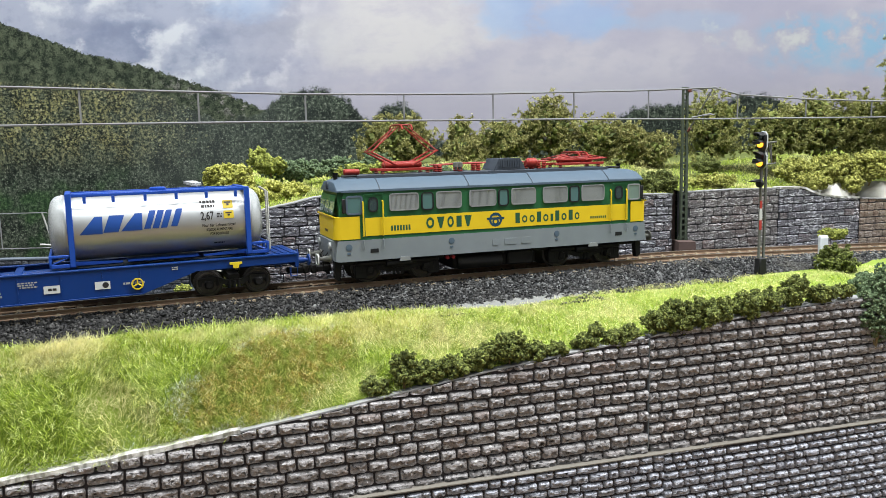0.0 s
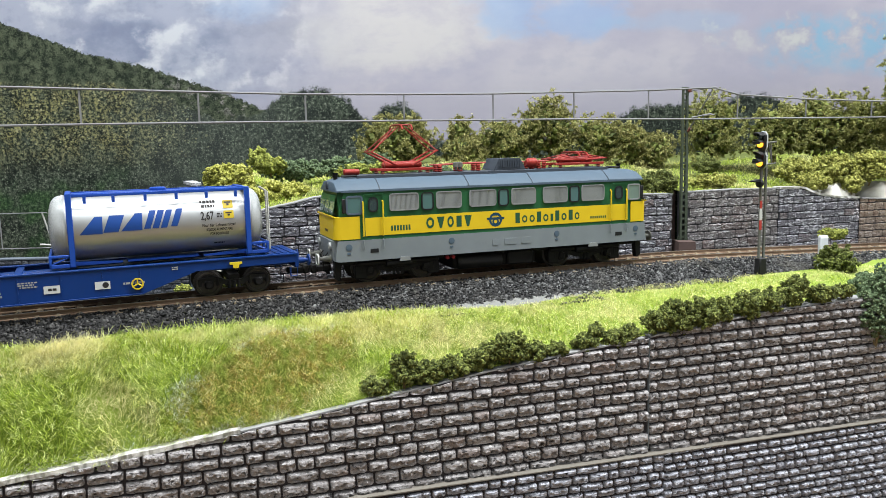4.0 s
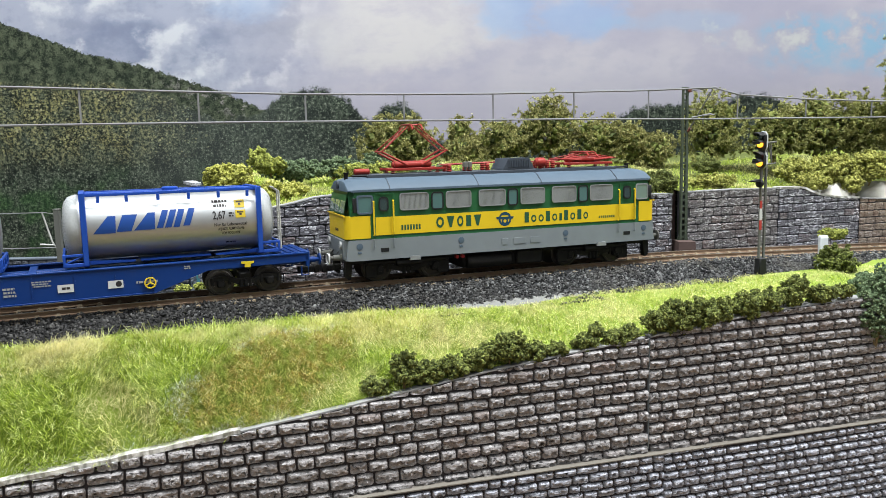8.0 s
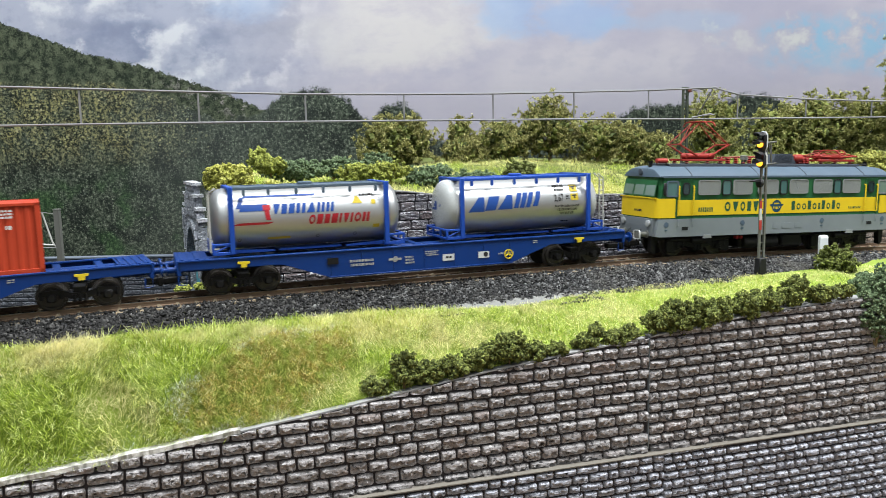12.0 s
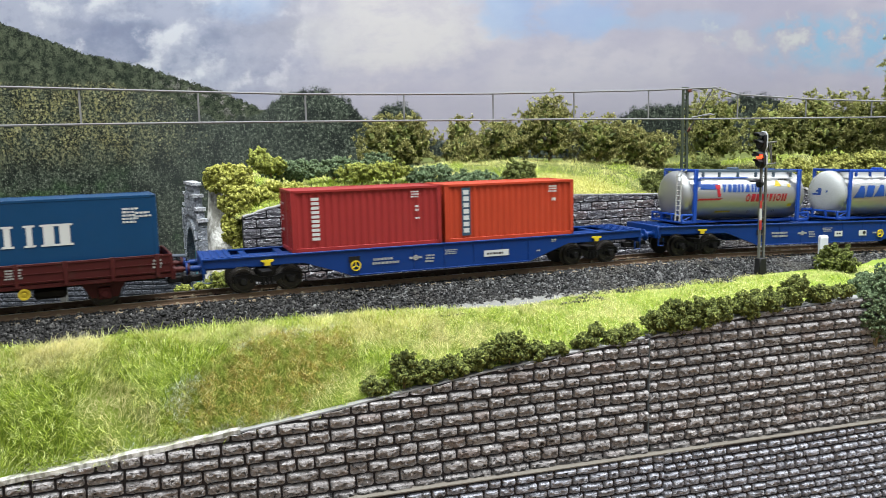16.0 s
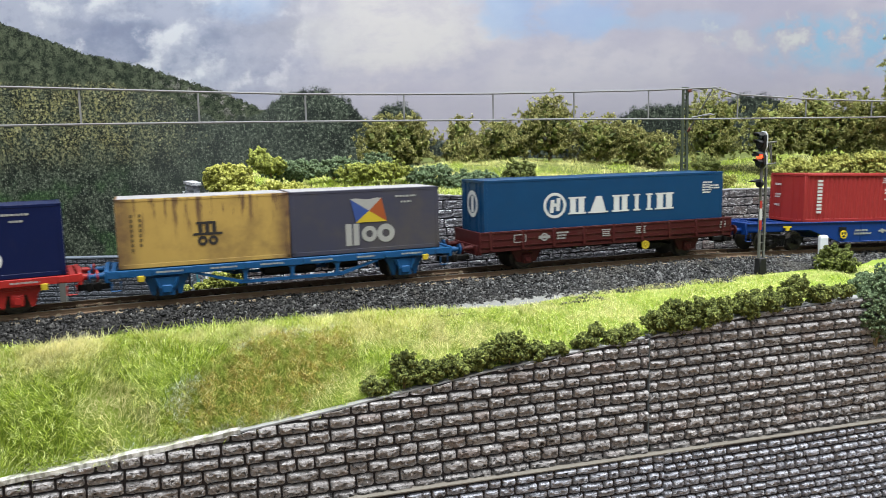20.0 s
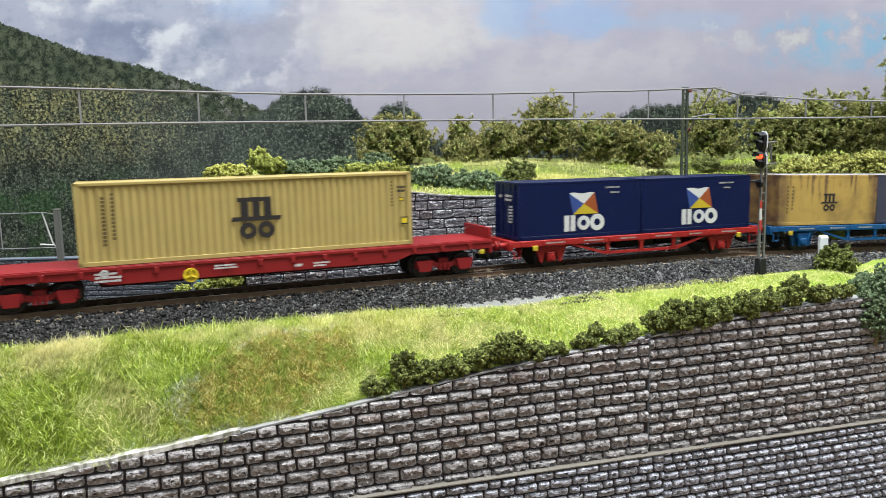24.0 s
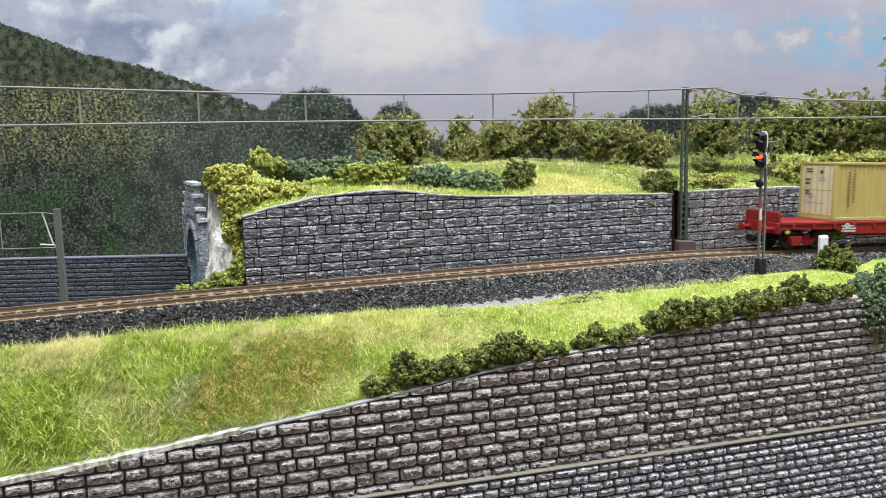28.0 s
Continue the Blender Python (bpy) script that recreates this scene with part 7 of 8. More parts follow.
shrubs("foam_dark", "dark olive foam bush along the top of the wall", "bushes along the wall top", 1.0, 1.15, [(-27, 287, -28.9, 5.8, 3.8), (-16, 290, -22.7, 5.9, 7.0), (-7, 293, -25.9, 6.4, 5.1), (3, 295, -23.8, 6.4, 4.7), (11, 298, -22.9, 5.4, 5.2), (17, 300, -20.7, 5.2, 5.2), (26, 302, -18.0, 7.3, 6.6), (36, 305, -21.9, 5.6, 4.4), (46, 308, -21.5, 5.6, 3.4), (57, 312, -19.5, 5.7, 4.1), (62, 313, -15.2, 3.0, 3.4), (70, 315, -19.0, 5.7, 3.9), (77, 318, -17.9, 4.6, 4.2), (89, 321, -14.1, 5.8, 5.8), (99, 324, -12.6, 9.4, 7.8), (110, 327, -12.3, 8.3, 7.1), (120, 330, -11.4, 6.0, 6.0), (132, 334, -10.4, 7.3, 6.1), (143, 337, -8.9, 7.4, 5.4), (155, 341, -7.2, 6.2, 6.2), (159, 342, -3.7, 4.5, 5.0), (170, 345, -8.4, 7.5, 4.5), (182, 349, -8.1, 7.1, 3.0)])
shrubs("foam_dark", "dark olive foam bush beside the white post", "bushes along the wall top", 1.0, 1.3, [(211, 412, -4.9, 11.4, 10.2)])
shrubs("foam_teal", "dark blue-green bush hanging over the wall", "blue-green bushes", 1.0, 0.9, [(200, 352, -17.1, 10.2, 15.4), (210, 356, -6.1, 11.7, 10.4), (199, 362, -6.9, 7.9, 5.3)])
TREES = [(-30, 545, 65.6, 29.7, 19.8, 1, 'leaf_tree'), (14, 545, 68.5, 9.5, 13.5, 0, 'leaf_tree'), (16, 540, 57.6, 15.7, 10.2, 0, 'leaf_tree'), (44, 545, 63.9, 23.0, 16.6, 0, 'leaf_tree'), (76, 548, 72.6, 24.7, 23.9, 0, 'leaf_tree'), (109, 545, 64.4, 20.6, 17.8, 0, 'leaf_tree'), (131, 545, 60.1, 15.9, 15.9, 0, 'leaf_tree'), (149, 545, 55.7, 15.1, 12.7, 0, 'leaf_tree'), (189, 545, 70.4, 22.2, 25.8, 0, 'leaf_green'), (232, 545, 66.7, 19.8, 19.0, 0, 'leaf_green'), (262, 548, 70.0, 27.1, 23.9, 0, 'leaf_green'), (294, 545, 68.0, 23.0, 24.6, 0, 'leaf_green'), (310, 520, 94.6, 18.9, 45.4, 0, 'leaf_green')]


def leaf_tree(x, y, z, rx, rz, dense, mat):
    """Fine-leaved tree: short forked stem, limbs, and a crown of small leaves in sprays."""
    r = np.random.default_rng(int(abs(x) * 3 + z * 11))
    t = empty("tree", "round dense olive-green model tree on the meadow" if dense else "loose bushy light green model tree on the meadow", "tree", "trees behind the meadow", at=(x, y, z - rz))
    bm = bmesh.new()
    sweep(bm, [(0, 0, -3), (0.6, 0, rz * 0.5), (0, 0.5, rz)], [1.5, 1.1, 0.7], 7)
    trunk = part("trunk", bm, M["twig"], t)
    ry = rx * 0.75
    n_spray = int(60 + rx * rz * 0.46)
    tips = in_blob(n_spray, rx, ry, rz, r)
    low = np.clip(-tips[:, 2] / rz, 0, 0.85)
    tips[:, :2] /= np.sqrt(1 - low ** 2)[:, None]
    tips[:, 2] += rz
    for k in range(9):
        e = tips[r.integers(0, n_spray)]
        bm = bmesh.new()
        mid = e * 0.5 + np.array([r.uniform(-1.5, 1.5), 0, rz * 0.25])
        sweep(bm, [(0, 0, rz * 0.4), tuple(mid), tuple(e)], [0.55, 0.35, 0.15], 5)
        part("limb", bm, M["twig"], trunk)
    # each spray is a few curled sprigs, thick with small clumped leaves
    per = 72
    n = n_spray * per
    sprig = r.normal(0, 1, (n_spray, 4, 3))
    sprig /= np.linalg.norm(sprig, axis=2)[:, :, None]
    pick = sprig[np.repeat(np.arange(n_spray), per), r.integers(0, 4, n)]
    c = np.repeat(tips, per, 0) + pick * (r.uniform(0, 2.9, n))[:, None] + r.normal(0, 0.42, (n, 3))
    a = r.normal(0, 1, (n, 3))
    a /= np.linalg.norm(a, axis=1)[:, None]
    b = np.cross(a, r.normal(0, 1, (n, 3)))
    b /= np.linalg.norm(b, axis=1)[:, None]
    la = r.uniform(0.35, 0.85, n)[:, None]
    lb = la * r.uniform(0.4, 0.7, n)[:, None]
    nrm = np.cross(a, b) * 0.25 * la
    V = np.stack([c - a * la, c + b * lb + nrm, c + a * la, c - b * lb + nrm], 1).reshape(-1, 3)
    F = np.arange(n * 4).reshape(-1, 4)
    crown = new("crown", fast_mesh("crown", V, F, M[mat]))
    crown.parent = t
    # dark lumps added inside the crown, shade between the sprays put into colour
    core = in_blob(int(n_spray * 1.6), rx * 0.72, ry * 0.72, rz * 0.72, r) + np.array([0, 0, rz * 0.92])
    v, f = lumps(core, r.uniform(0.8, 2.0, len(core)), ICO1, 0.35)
    ob = new("shade_core", fast_mesh("shade_core", v, f, M["foam_dark"]))
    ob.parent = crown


for row in TREES:
    leaf_tree(*row)


# ---- grass: matted, curling fibres ----
def fibres(name, pts, length, lean, width, mat, label, curl=0.9, wander=0.9):
    n = len(pts)
    swirl = 2.2 * np.sin(pts[:, 0] * 0.13 + pts[:, 1] * 0.09) + 2.0 * np.sin(pts[:, 0] * 0.06 - pts[:, 1] * 0.17 + 2)
    az = swirl + rng.normal(0, wander, n)
    tilt = np.clip(np.abs(rng.normal(0.55 * lean, 0.4 * lean, n)), 0, 1.5)
    L = length[:, None]
    p, rows = pts, []
    turn = rng.normal(0, curl, n)
    for k, (share, thick) in enumerate(((0.0, 1.0), (0.4, 0.85), (0.33, 0.6), (0.27, 0.25))):
        d = np.stack([np.cos(az) * np.sin(tilt), np.sin(az) * np.sin(tilt), np.cos(tilt)], -1)
        p = p + d * L * share
        rows.append((p, thick))
        az = az + turn * 0.6
        tilt = np.clip(tilt + np.abs(turn) * 0.45 + 0.12, 0, 2.1)
    side = np.stack([0.8 - np.sin(az + rng.uniform(-1, 1, n)), 0.1 + np.cos(az), np.zeros(n)], -1)
    side /= np.linalg.norm(side, axis=1)[:, None]
    w = side * width * rng.uniform(0.6, 1.2, n)[:, None]
    V = np.stack([q for p, thick in rows for q in (p - w * thick, p + w * thick)], 1).reshape(-1, 3)
    i = (np.arange(n) * 8)[:, None]
    F = np.concatenate([i + np.array([[2 * k, 2 * k + 1, 2 * k + 3, 2 * k + 2]]) for k in range(3)])
    ob = new(name, fast_mesh(name, V, F, M[mat]))
    return tagged(ob, label, "grass", kind="stuff")


# the brown tuft's outline on the bank: below 1 inside it
def tuft_of(u, v):
    return ((u + 62 + 42 * (v - 0.62)) / (33 + 4 * np.sin(v * 9))) ** 2 + ((v - 0.68) / (0.36 + 0.03 * np.sin(u * 0.3))) ** 2


n = 110000
u = rng.uniform(-205, 250, n)
v = rng.uniform(0.02, 1.0, n)
keep = tuft_of(u, v) > rng.uniform(0.5, 1.1, n)
u, v = u[keep], v[keep]
n = len(u)
x, y, z = bank(u, v)
tall = 1 / (1 + np.exp((u - 0) / 35.0))
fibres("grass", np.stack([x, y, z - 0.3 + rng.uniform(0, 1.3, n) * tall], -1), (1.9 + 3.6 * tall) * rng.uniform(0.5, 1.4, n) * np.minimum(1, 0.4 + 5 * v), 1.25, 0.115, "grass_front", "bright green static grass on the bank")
n = 36000
q = n // 3
u = np.concatenate([rng.normal(-150, 38, q), rng.normal(-26, 17, q), rng.uniform(-10, 190, q)])
v = np.clip(np.concatenate([rng.normal(0.22, 0.13, q), rng.normal(0.30, 0.14, q), rng.uniform(0, 0.9, q)]), 0.03, 1.0)
x, y, z = bank(u, v)
fibres("straw_grass", np.stack([x, y, z + rng.uniform(0, 1.0, n)], -1), rng.uniform(1.6, 5.2, n) * np.where(u > 0, 0.6, 1.0) * np.minimum(1, 0.4 + 5 * v), 1.35, 0.11, "grass_straw", "pale straw-coloured matted grass on the bank", 1.3, 1.6)
n = 52000
u = rng.uniform(-115, -10, n)
v = rng.uniform(0.25, 1.0, n)
keep = tuft_of(u, v) < rng.uniform(0.75, 1.08, n)
u, v = u[keep], v[keep]
n = len(u)
x, y, z = bank(u, v)
hump = np.clip(1 - tuft_of(u, v), 0, 1) ** 0.5 * (1 + 0.5 * np.sin(u * 0.8 + 4 * v) * np.sin(v * 30 + u * 0.2))
fibres("dry_grass", np.stack([x, y, z + 0.4 + rng.uniform(0, 3.0, n) * hump], -1), rng.uniform(1.0, 3.2, n), 2.0, 0.12, "grass_dry", "matted brown, orange and green dry grass tuft on the bank", 2.0, 3.0)
n = 5200
a = rng.uniform(1.2, 3.9, n)
e = rng.normal(0.98, 0.13, n)
v = 0.68 + 0.36 * e * np.sin(a + 0.5) * -1.0
v = np.clip(v, 0.3, 1.0)
u = -62 - 42 * (v - 0.62) + 33 * e * np.cos(a)
x, y, z = bank(u, v)
spots = np.sin(u * 0.31) + np.sin(v * 17 + 1) + rng.normal(0, 0.5, n) > 0.2
fibres("pale_lint", np.stack([x, y, z + rng.uniform(0.6, 2.2, n)], -1)[spots], rng.uniform(1.4, 3.4, n)[spots], 2.0, 0.09, "lint", "grey-white glue lint round the dry tuft", 2.0, 3.0)
n = 5000
u = rng.uniform(-205, -60, n)
v = 1.0 - np.abs(rng.normal(0, 0.03, n))
x, y, z = bank(u, v)
fibres("frosted_grass", np.stack([x, y, z - 0.2], -1), rng.uniform(0.8, 2.4, n), 1.3, 0.10, "frost", "whitish glued grass fibres beside the coping")
n = 46000
u = rng.uniform(-105, 400, n)
d = 4 + 106 * rng.uniform(0, 1, n) ** 1.3
x, y, z = meadow(u, d)
keep = ~((u > 143) & (u < 155) & (d < 14)) & ~((u > 252) & (d < 22))
fibres("meadow_grass", np.stack([x, y, z - 0.3], -1)[keep], rng.uniform(1.6, 4.4, n)[keep], 0.8, 0.18, "grass_back", "bright green static grass on the meadow")
n = 9000
u = rng.uniform(-106, -20, n)
d = rng.uniform(40, 226, n)
x, y, z = meadow(u, d)
fibres("meadow_grass", np.stack([x, y, z - 0.3], -1), rng.uniform(1.6, 4.4, n), 0.9, 0.18, "grass_back", "bright green static grass behind the bushes")

n = 11000
u = rng.normal(91, 16, n)
d = 3 + 44 * rng.uniform(0, 1, n)
x, y, z = meadow(u, d)
fibres("straw_tuft", np.stack([x, y, z + rng.uniform(0, 2.5, n)], -1), rng.uniform(1.6, 4.0, n), 1.2, 0.13, "grass_yellow", "yellowish matted grass tuft on the meadow edge")

# ---- ballast ----
PROF = np.array([(-60, -10.8), (-40, -9.8), (-33, -8.8), (-22, -5.6), (-15, -3.0), (-11, -2.7), (0, -3.2), (11, -2.9), (15, -3.4), (22, -6.2), (24, -7.5)])


def stones(lat0, lat1, n, r0, r1):
    s = rng.uniform(-250, 330, n)
    lat = rng.uniform(lat0, lat1, n)
    x, y, h = track(s, lat)
    z = np.interp(lat, PROF[:, 0], PROF[:, 1]) + height(s) + rng.uniform(-0.5, 0.45, n)
    return np.stack([x, y, z], -1), rng.uniform(r0, r1, n)


cs, rs = [], []
for a in ((-41, -10.6, 28000, 0.42, 0.85),  (-7.0, 7.0, 6000, 0.45, 0.85), (10.4, 24, 6500, 0.5, 1.0)):
    c, r = stones(*a)
    cs.append(c)
    rs.append(r)
s = rng.uniform(-28, 62, 700)
lat = rng.uniform(-50, -36, 700)
x, y, h = track(s, lat)
cs.append(np.stack([x, y, np.interp(lat, PROF[:, 0], PROF[:, 1]) + 0.2], -1))
rs.append(rng.uniform(0.25, 0.5, 700))
cs, rs = np.concatenate(cs), np.concatenate(rs)
# stones turn paler to the right: plaster dust and stronger light put into colour
lit_dusty = rng.uniform(0, 1, len(cs)) < 1 / (1 + np.exp(-(cs[:, 0] - 20) / 45.0))
for mat, pick, label in (("ballast", ~lit_dusty, "near-black broken stone ballast round the track"), ("ballast_dusty", lit_dusty, "paler grey broken stone ballast, dust and stronger light in its colour")):
    v, f = lumps(cs[pick], rs[pick], ICO1, 0.3)
    tagged(new(mat, fast_mesh(mat, v, f, M[mat])), label, "ballast", kind="stuff")


def gravel(s, v):
    lat = -(33.0 + (edge_lat(s) - 31.5) * v)
    x, y, _ = track(s, lat)
    return x, y, -9.5 + 0.9 * np.minimum(1, 6 * v) + 0.35 * np.sin(s * 0.9 + v * 5) * np.sin(s * 0.37) - 0.6 * v


ob = new("gravel_edge", grid_mesh("gravel_edge", gravel, np.arange(-40, 78, 1.5), np.linspace(0, 1, 14), M["plaster_white"]))
tagged(ob, "pale plaster strip between ballast and grass", "ground", kind="structure")


# ---- overhead line ----
def on_track(s, z, lat=0.0):
    x, y, _ = track(s, lat)
    return (float(x), float(y), z)


line = empty("overhead_line", "thin grey overhead contact line with droppers", "overhead line")
bm = bmesh.new()
sweep(bm, [on_track(s, z) for s, z in ((-420, 72.6), (-300, 72.9), (-185, 73.3), (-111, 73.8), (-18, 73.8), (73, 73.7), (151, 73.0), (176, 73.0), (278, 72.8), (420, 73.2))], 0.5, 6)
part("contact_wire", bm, M["wire_grey"], line)
MESS = ((-420, 94.0), (-184, 88.2), (-110, 86.7), (-64, 85.9), (-18, 86.0), (28, 86.4), (73, 87.3), (118, 88.3), (160, 89.9), (177, 86.2), (225, 83.6), (278, 82.3), (420, 88.0))
bm = bmesh.new()
sweep(bm, [on_track(s, z) for s, z in MESS], 0.5, 6)
part("catenary_wire", bm, M["wire_grey"], line)
for s in (-240, -198, -156.5, -110.5, -64.5, -18, 28, 73, 118, 176.5, 225, 274, 330):
    bm = bmesh.new()
    top = float(np.interp(s, [m[0] for m in MESS], [m[1] for m in MESS]))
    sweep(bm, [on_track(s, 73.3), on_track(s, top)], 0.42, 5)
    part("dropper", bm, M["wire_grey"], line)


def lattice_mast():
    t = empty("catenary_mast", "grey-green lattice catenary mast on a brown concrete foot", "mast", at=(143.6, 462.0, 0))
    bm = bmesh.new()
    prism(bm, [(-5.4, -9), (5.4, -9), (4.8, 2.5), (-4.8, 2.5)], -9.5, 4)
    part("foot", bm, M["mast_foot"], t, "brown concrete foot")
    for x, w in ((-1.55, 0.9), (1.6, 1.15)):
        bm = bmesh.new()
        vs = box(bm, x - w * 0.65, x + w * 0.65, -1.6, 1.6, 1.0, 91.5)
        for v in vs:
            if v.co.z > 50:
                v.co.x *= 0.72
                v.co.y *= 0.8
        part("channel", bm, M["mast_green"], t)
    for k in range(24):
        z = 4 + k * 3.65
        f = 1 - 0.28 * z / 91
        bm = bmesh.new()
        box(bm, -1.9 * f, 1.9 * f, -1.5 * f, -0.9 * f, z, z + 1.1)
        part("lacing_plate", bm, M["mast_green"], t)
    bm = bmesh.new()
    prism(bm, [(-3.8, 1.5), (3.8, 1.5), (1.6, 7.5), (-1.6, 7.5)], -0.5, 0.5)
    part("gusset", bm, M["mast_green"], t)
    bm = bmesh.new()
    box(bm, -1.9, 1.9, -1.7, 1.7, 91.3, 92.4, 0.2)
    part("cap", bm, M["mast_green"], t)
    base = Vector((143.6, 462.0, 0))
    tip = Vector(on_track(160, 89.9)) - base
    reg = Vector(on_track(151, 74.5)) - base
    for z in (90.0, 66.5):
        bm = bmesh.new()
        q = Vector((1.6, -1.2, z))
        d = (tip - q).normalized()
        sweep(bm, [q, q + d * 1.2, q + d * 1.3, q + d * 2.2, q + d * 2.3, q + d * 3.4], [0.5, 0.9, 0.6, 0.9, 0.6, 0.8], 8)
        part("insulator", bm, M["insulator_brown"], t, "brown insulator")
        bm = bmesh.new()
        sweep(bm, [q + d * 3.2, tip], 0.36, 6)
        part("cantilever_tube", bm, M["wire_grey"], t)
    bm = bmesh.new()
    sweep(bm, [Vector((1.8, -2, 72)) * 0.4 + tip * 0.6 - Vector((0, 0, 12)), reg + Vector((2, 0, 0.3)), reg + Vector((9, 3, 0.9))], 0.34, 6)
    sweep(bm, [reg + Vector((-5, -2, -0.6)), reg + Vector((7, 2, 1.3))], 0.45, 6)
    part("steady_arm", bm, M["wire_grey"], t)
    bm = bmesh.new()
    box(bm, tip.x - 1.4, tip.x + 1.4, tip.y - 0.7, tip.y + 0.7, tip.z - 0.9, tip.z + 0.6, 0.2)
    part("wire_clamp", bm, M["wire_grey"], t)


lattice_mast()


def low_mast():
    t = empty("catenary_mast", "plain grey catenary mast of the lower line", "mast", at=(-191.0, 385, -58))
    bm = bmesh.new()
    vs = box(bm, -1.6, 1.6, -1.2, 1.2, 0, 92.5)
    for v in vs:
        if v.co.z > 50:
            v.co.x *= 0.8
    part("post", bm, M["signal_grey"], t)
    bm = bmesh.new()
    box(bm, -1.7, 1.7, -1.3, 1.3, 92.3, 93.0, 0.2)
    part("cap", bm, M["signal_grey"], t)
    bm = bmesh.new()
    sweep(bm, [(-1.2, -0.5, 73.2), (-3.0, -1, 76.5), (-6.4, -2, 91.4), (-1.2, -0.5, 90.6)], 0.42, 6)
    part("cantilever_tube", bm, M["ladder_grey"], t, "pale cantilever arm")
    bm = bmesh.new()
    sweep(bm, [(-2.2, -0.8, 75.0), (-8.6, -2.2, 75.6)], 0.55, 6)
    part("steady_arm", bm, M["ladder_grey"], t)
    w = empty("overhead_line", "thin grey contact line of the lower track", "overhead line")
    for a, b, nm in (((-195, 383, 33.4), (-420, 383, 31.5), "catenary_wire"), ((-192, 383, 15.9), (-420, 383, 15.0), "contact_wire"), ((-218.5, 383, 33.1), (-218.5, 383, 15.6), "dropper")):
        bm = bmesh.new()
        sweep(bm, [a, b], 0.28, 6)
        part(nm, bm, M["wire_grey"], w)


low_mast()


# ---- light signal ----
LENS_COVERS = []


def light_signal():
    t = empty("light_signal", "black railway light signal on a thin lattice post beside the track", "signal", at=(165.2, 400, -8.5))
    t.rotation_euler = (0, 0, radians(20))
    bm = bmesh.new()
    prism(bm, [(-2.5, 0), (2.5, 0), (2.1, 8.6), (-2.1, 8.6)], -2.1, 2.1)
    bmesh.ops.bevel(bm, geom=bm.edges[:], offset=0.4, segments=1, affect="EDGES")
    part("base", bm, M["signal_black"], t, "black block base")
    for x in (-1.3, 1.7):
        bm = bmesh.new()
        box(bm, x - 0.45, x + 0.45, -0.6, 0.6, 8.5, 64.5 if x > 0 else 58.0)
        part("post", bm, M["signal_grey"], t)
    for k in range(11):
        bm = bmesh.new()
        z = 12 + k * 4.3
        box(bm, -1.3, 1.7, -0.3, 0.3, z, z + 0.55)
        part("rung", bm, M["signal_grey"], t)
    for z0, z1, m in ((34.5, 38.5, "mark_post_red"), (28.5, 34.5, "mark_white"), (23.5, 28.5, "mark_post_red")):
        bm = bmesh.new()
        box(bm, -2.3, -1.0, -1.1, -0.7, z0, z1)
        part("mast_board", bm, M[m], t, "red and white mast board")
    # head: two joined plates seen from the side, hoods towards the coming train
    outline = [(-2.6, 57.0), (-1.2, 55.4), (1.2, 55.4), (2.6, 57.0), (2.6, 61.2), (1.3, 63.6), (2.6, 66.0), (2.6, 71.8), (1.2, 73.4), (-1.2, 73.4), (-2.6, 71.8), (-2.6, 66.0), (-1.3, 63.6), (-2.6, 61.2)]
    bm = bmesh.new()
    a = [bm.verts.new((-2.2, y, z)) for y, z in outline]
    b = [bm.verts.new((-0.6, y, z)) for y, z in outline]
    bm.faces.new(a)
    bm.faces.new(b[::-1])
    for i in range(len(outline)):
        bm.faces.new((a[i], b[i], b[(i + 1) % len(a)], a[(i + 1) % len(a)]))
    bmesh.ops.recalc_face_normals(bm, faces=bm.faces[:])
    head = part("signal_head", bm, M["signal_black"], t, "black lamp head with a white rim")
    bm = bmesh.new()
    pts = [(-0.45, y * 1.02, z) for y, z in outline]
    for p, q in zip(pts, pts[1:] + pts[:1]):
        sweep(bm, [p, q], 0.42, 5)
    part("rim", bm, M["mark_white"], head, "white rim")
    for k, (z, lit) in enumerate(((71.0, None), (67.4, "lit_yellow"), (61.4, "lit_red"), (57.8, "lit_yellow"))):
        bm = bmesh.new()
        n = 14
        for i in range(n):
            a0, a1 = math.radians(15 + 150 * i / n), math.radians(15 + 150 * (i + 1) / n)
            lng = lambda an: -2.2 - 1.0 - 3.4 * max(0.0, math.sin(an))
            q = [(-2.2, 2.1 * math.cos(a0), z + 2.1 * math.sin(a0)), (-2.2, 2.1 * math.cos(a1), z + 2.1 * math.sin(a1)),
                 (lng(a1), 2.1 * math.cos(a1), z + 2.1 * math.sin(a1)), (lng(a0), 2.1 * math.cos(a0), z + 2.1 * math.sin(a0))]
            bm.faces.new([bm.verts.new(p) for p in q])
        bmesh.ops.remove_doubles(bm, verts=bm.verts[:], dist=0.01)
        bmesh.ops.solidify(bm, geom=bm.faces[:], thickness=0.22)
        part("lamp_hood", bm, M["signal_black"], head)
        bm = bmesh.new()
        turned(bm, [(-2.1, 1.75), (-3.2, 1.7), (-3.5, 1.1), (-3.58, 0.3)], "x", (0, 0, z), 14)
        part("lens", bm, M[lit or "glass_dark"], head, {"lit_yellow": "yellow signal lens", "lit_red": "red signal lens"}.get(lit, "dark lens"))
        # covers added to blank the glowing lenses: every lens stays lit
        if lit:
            bm = bmesh.new()
            turned(bm, [(1.35, 1.92), (1.35, 1.82), (0.04, 1.82), (0.02, 0.1), (-0.1, 0.1), (-0.15, 1.92)], "x", (0, 0, -1.5), 14)
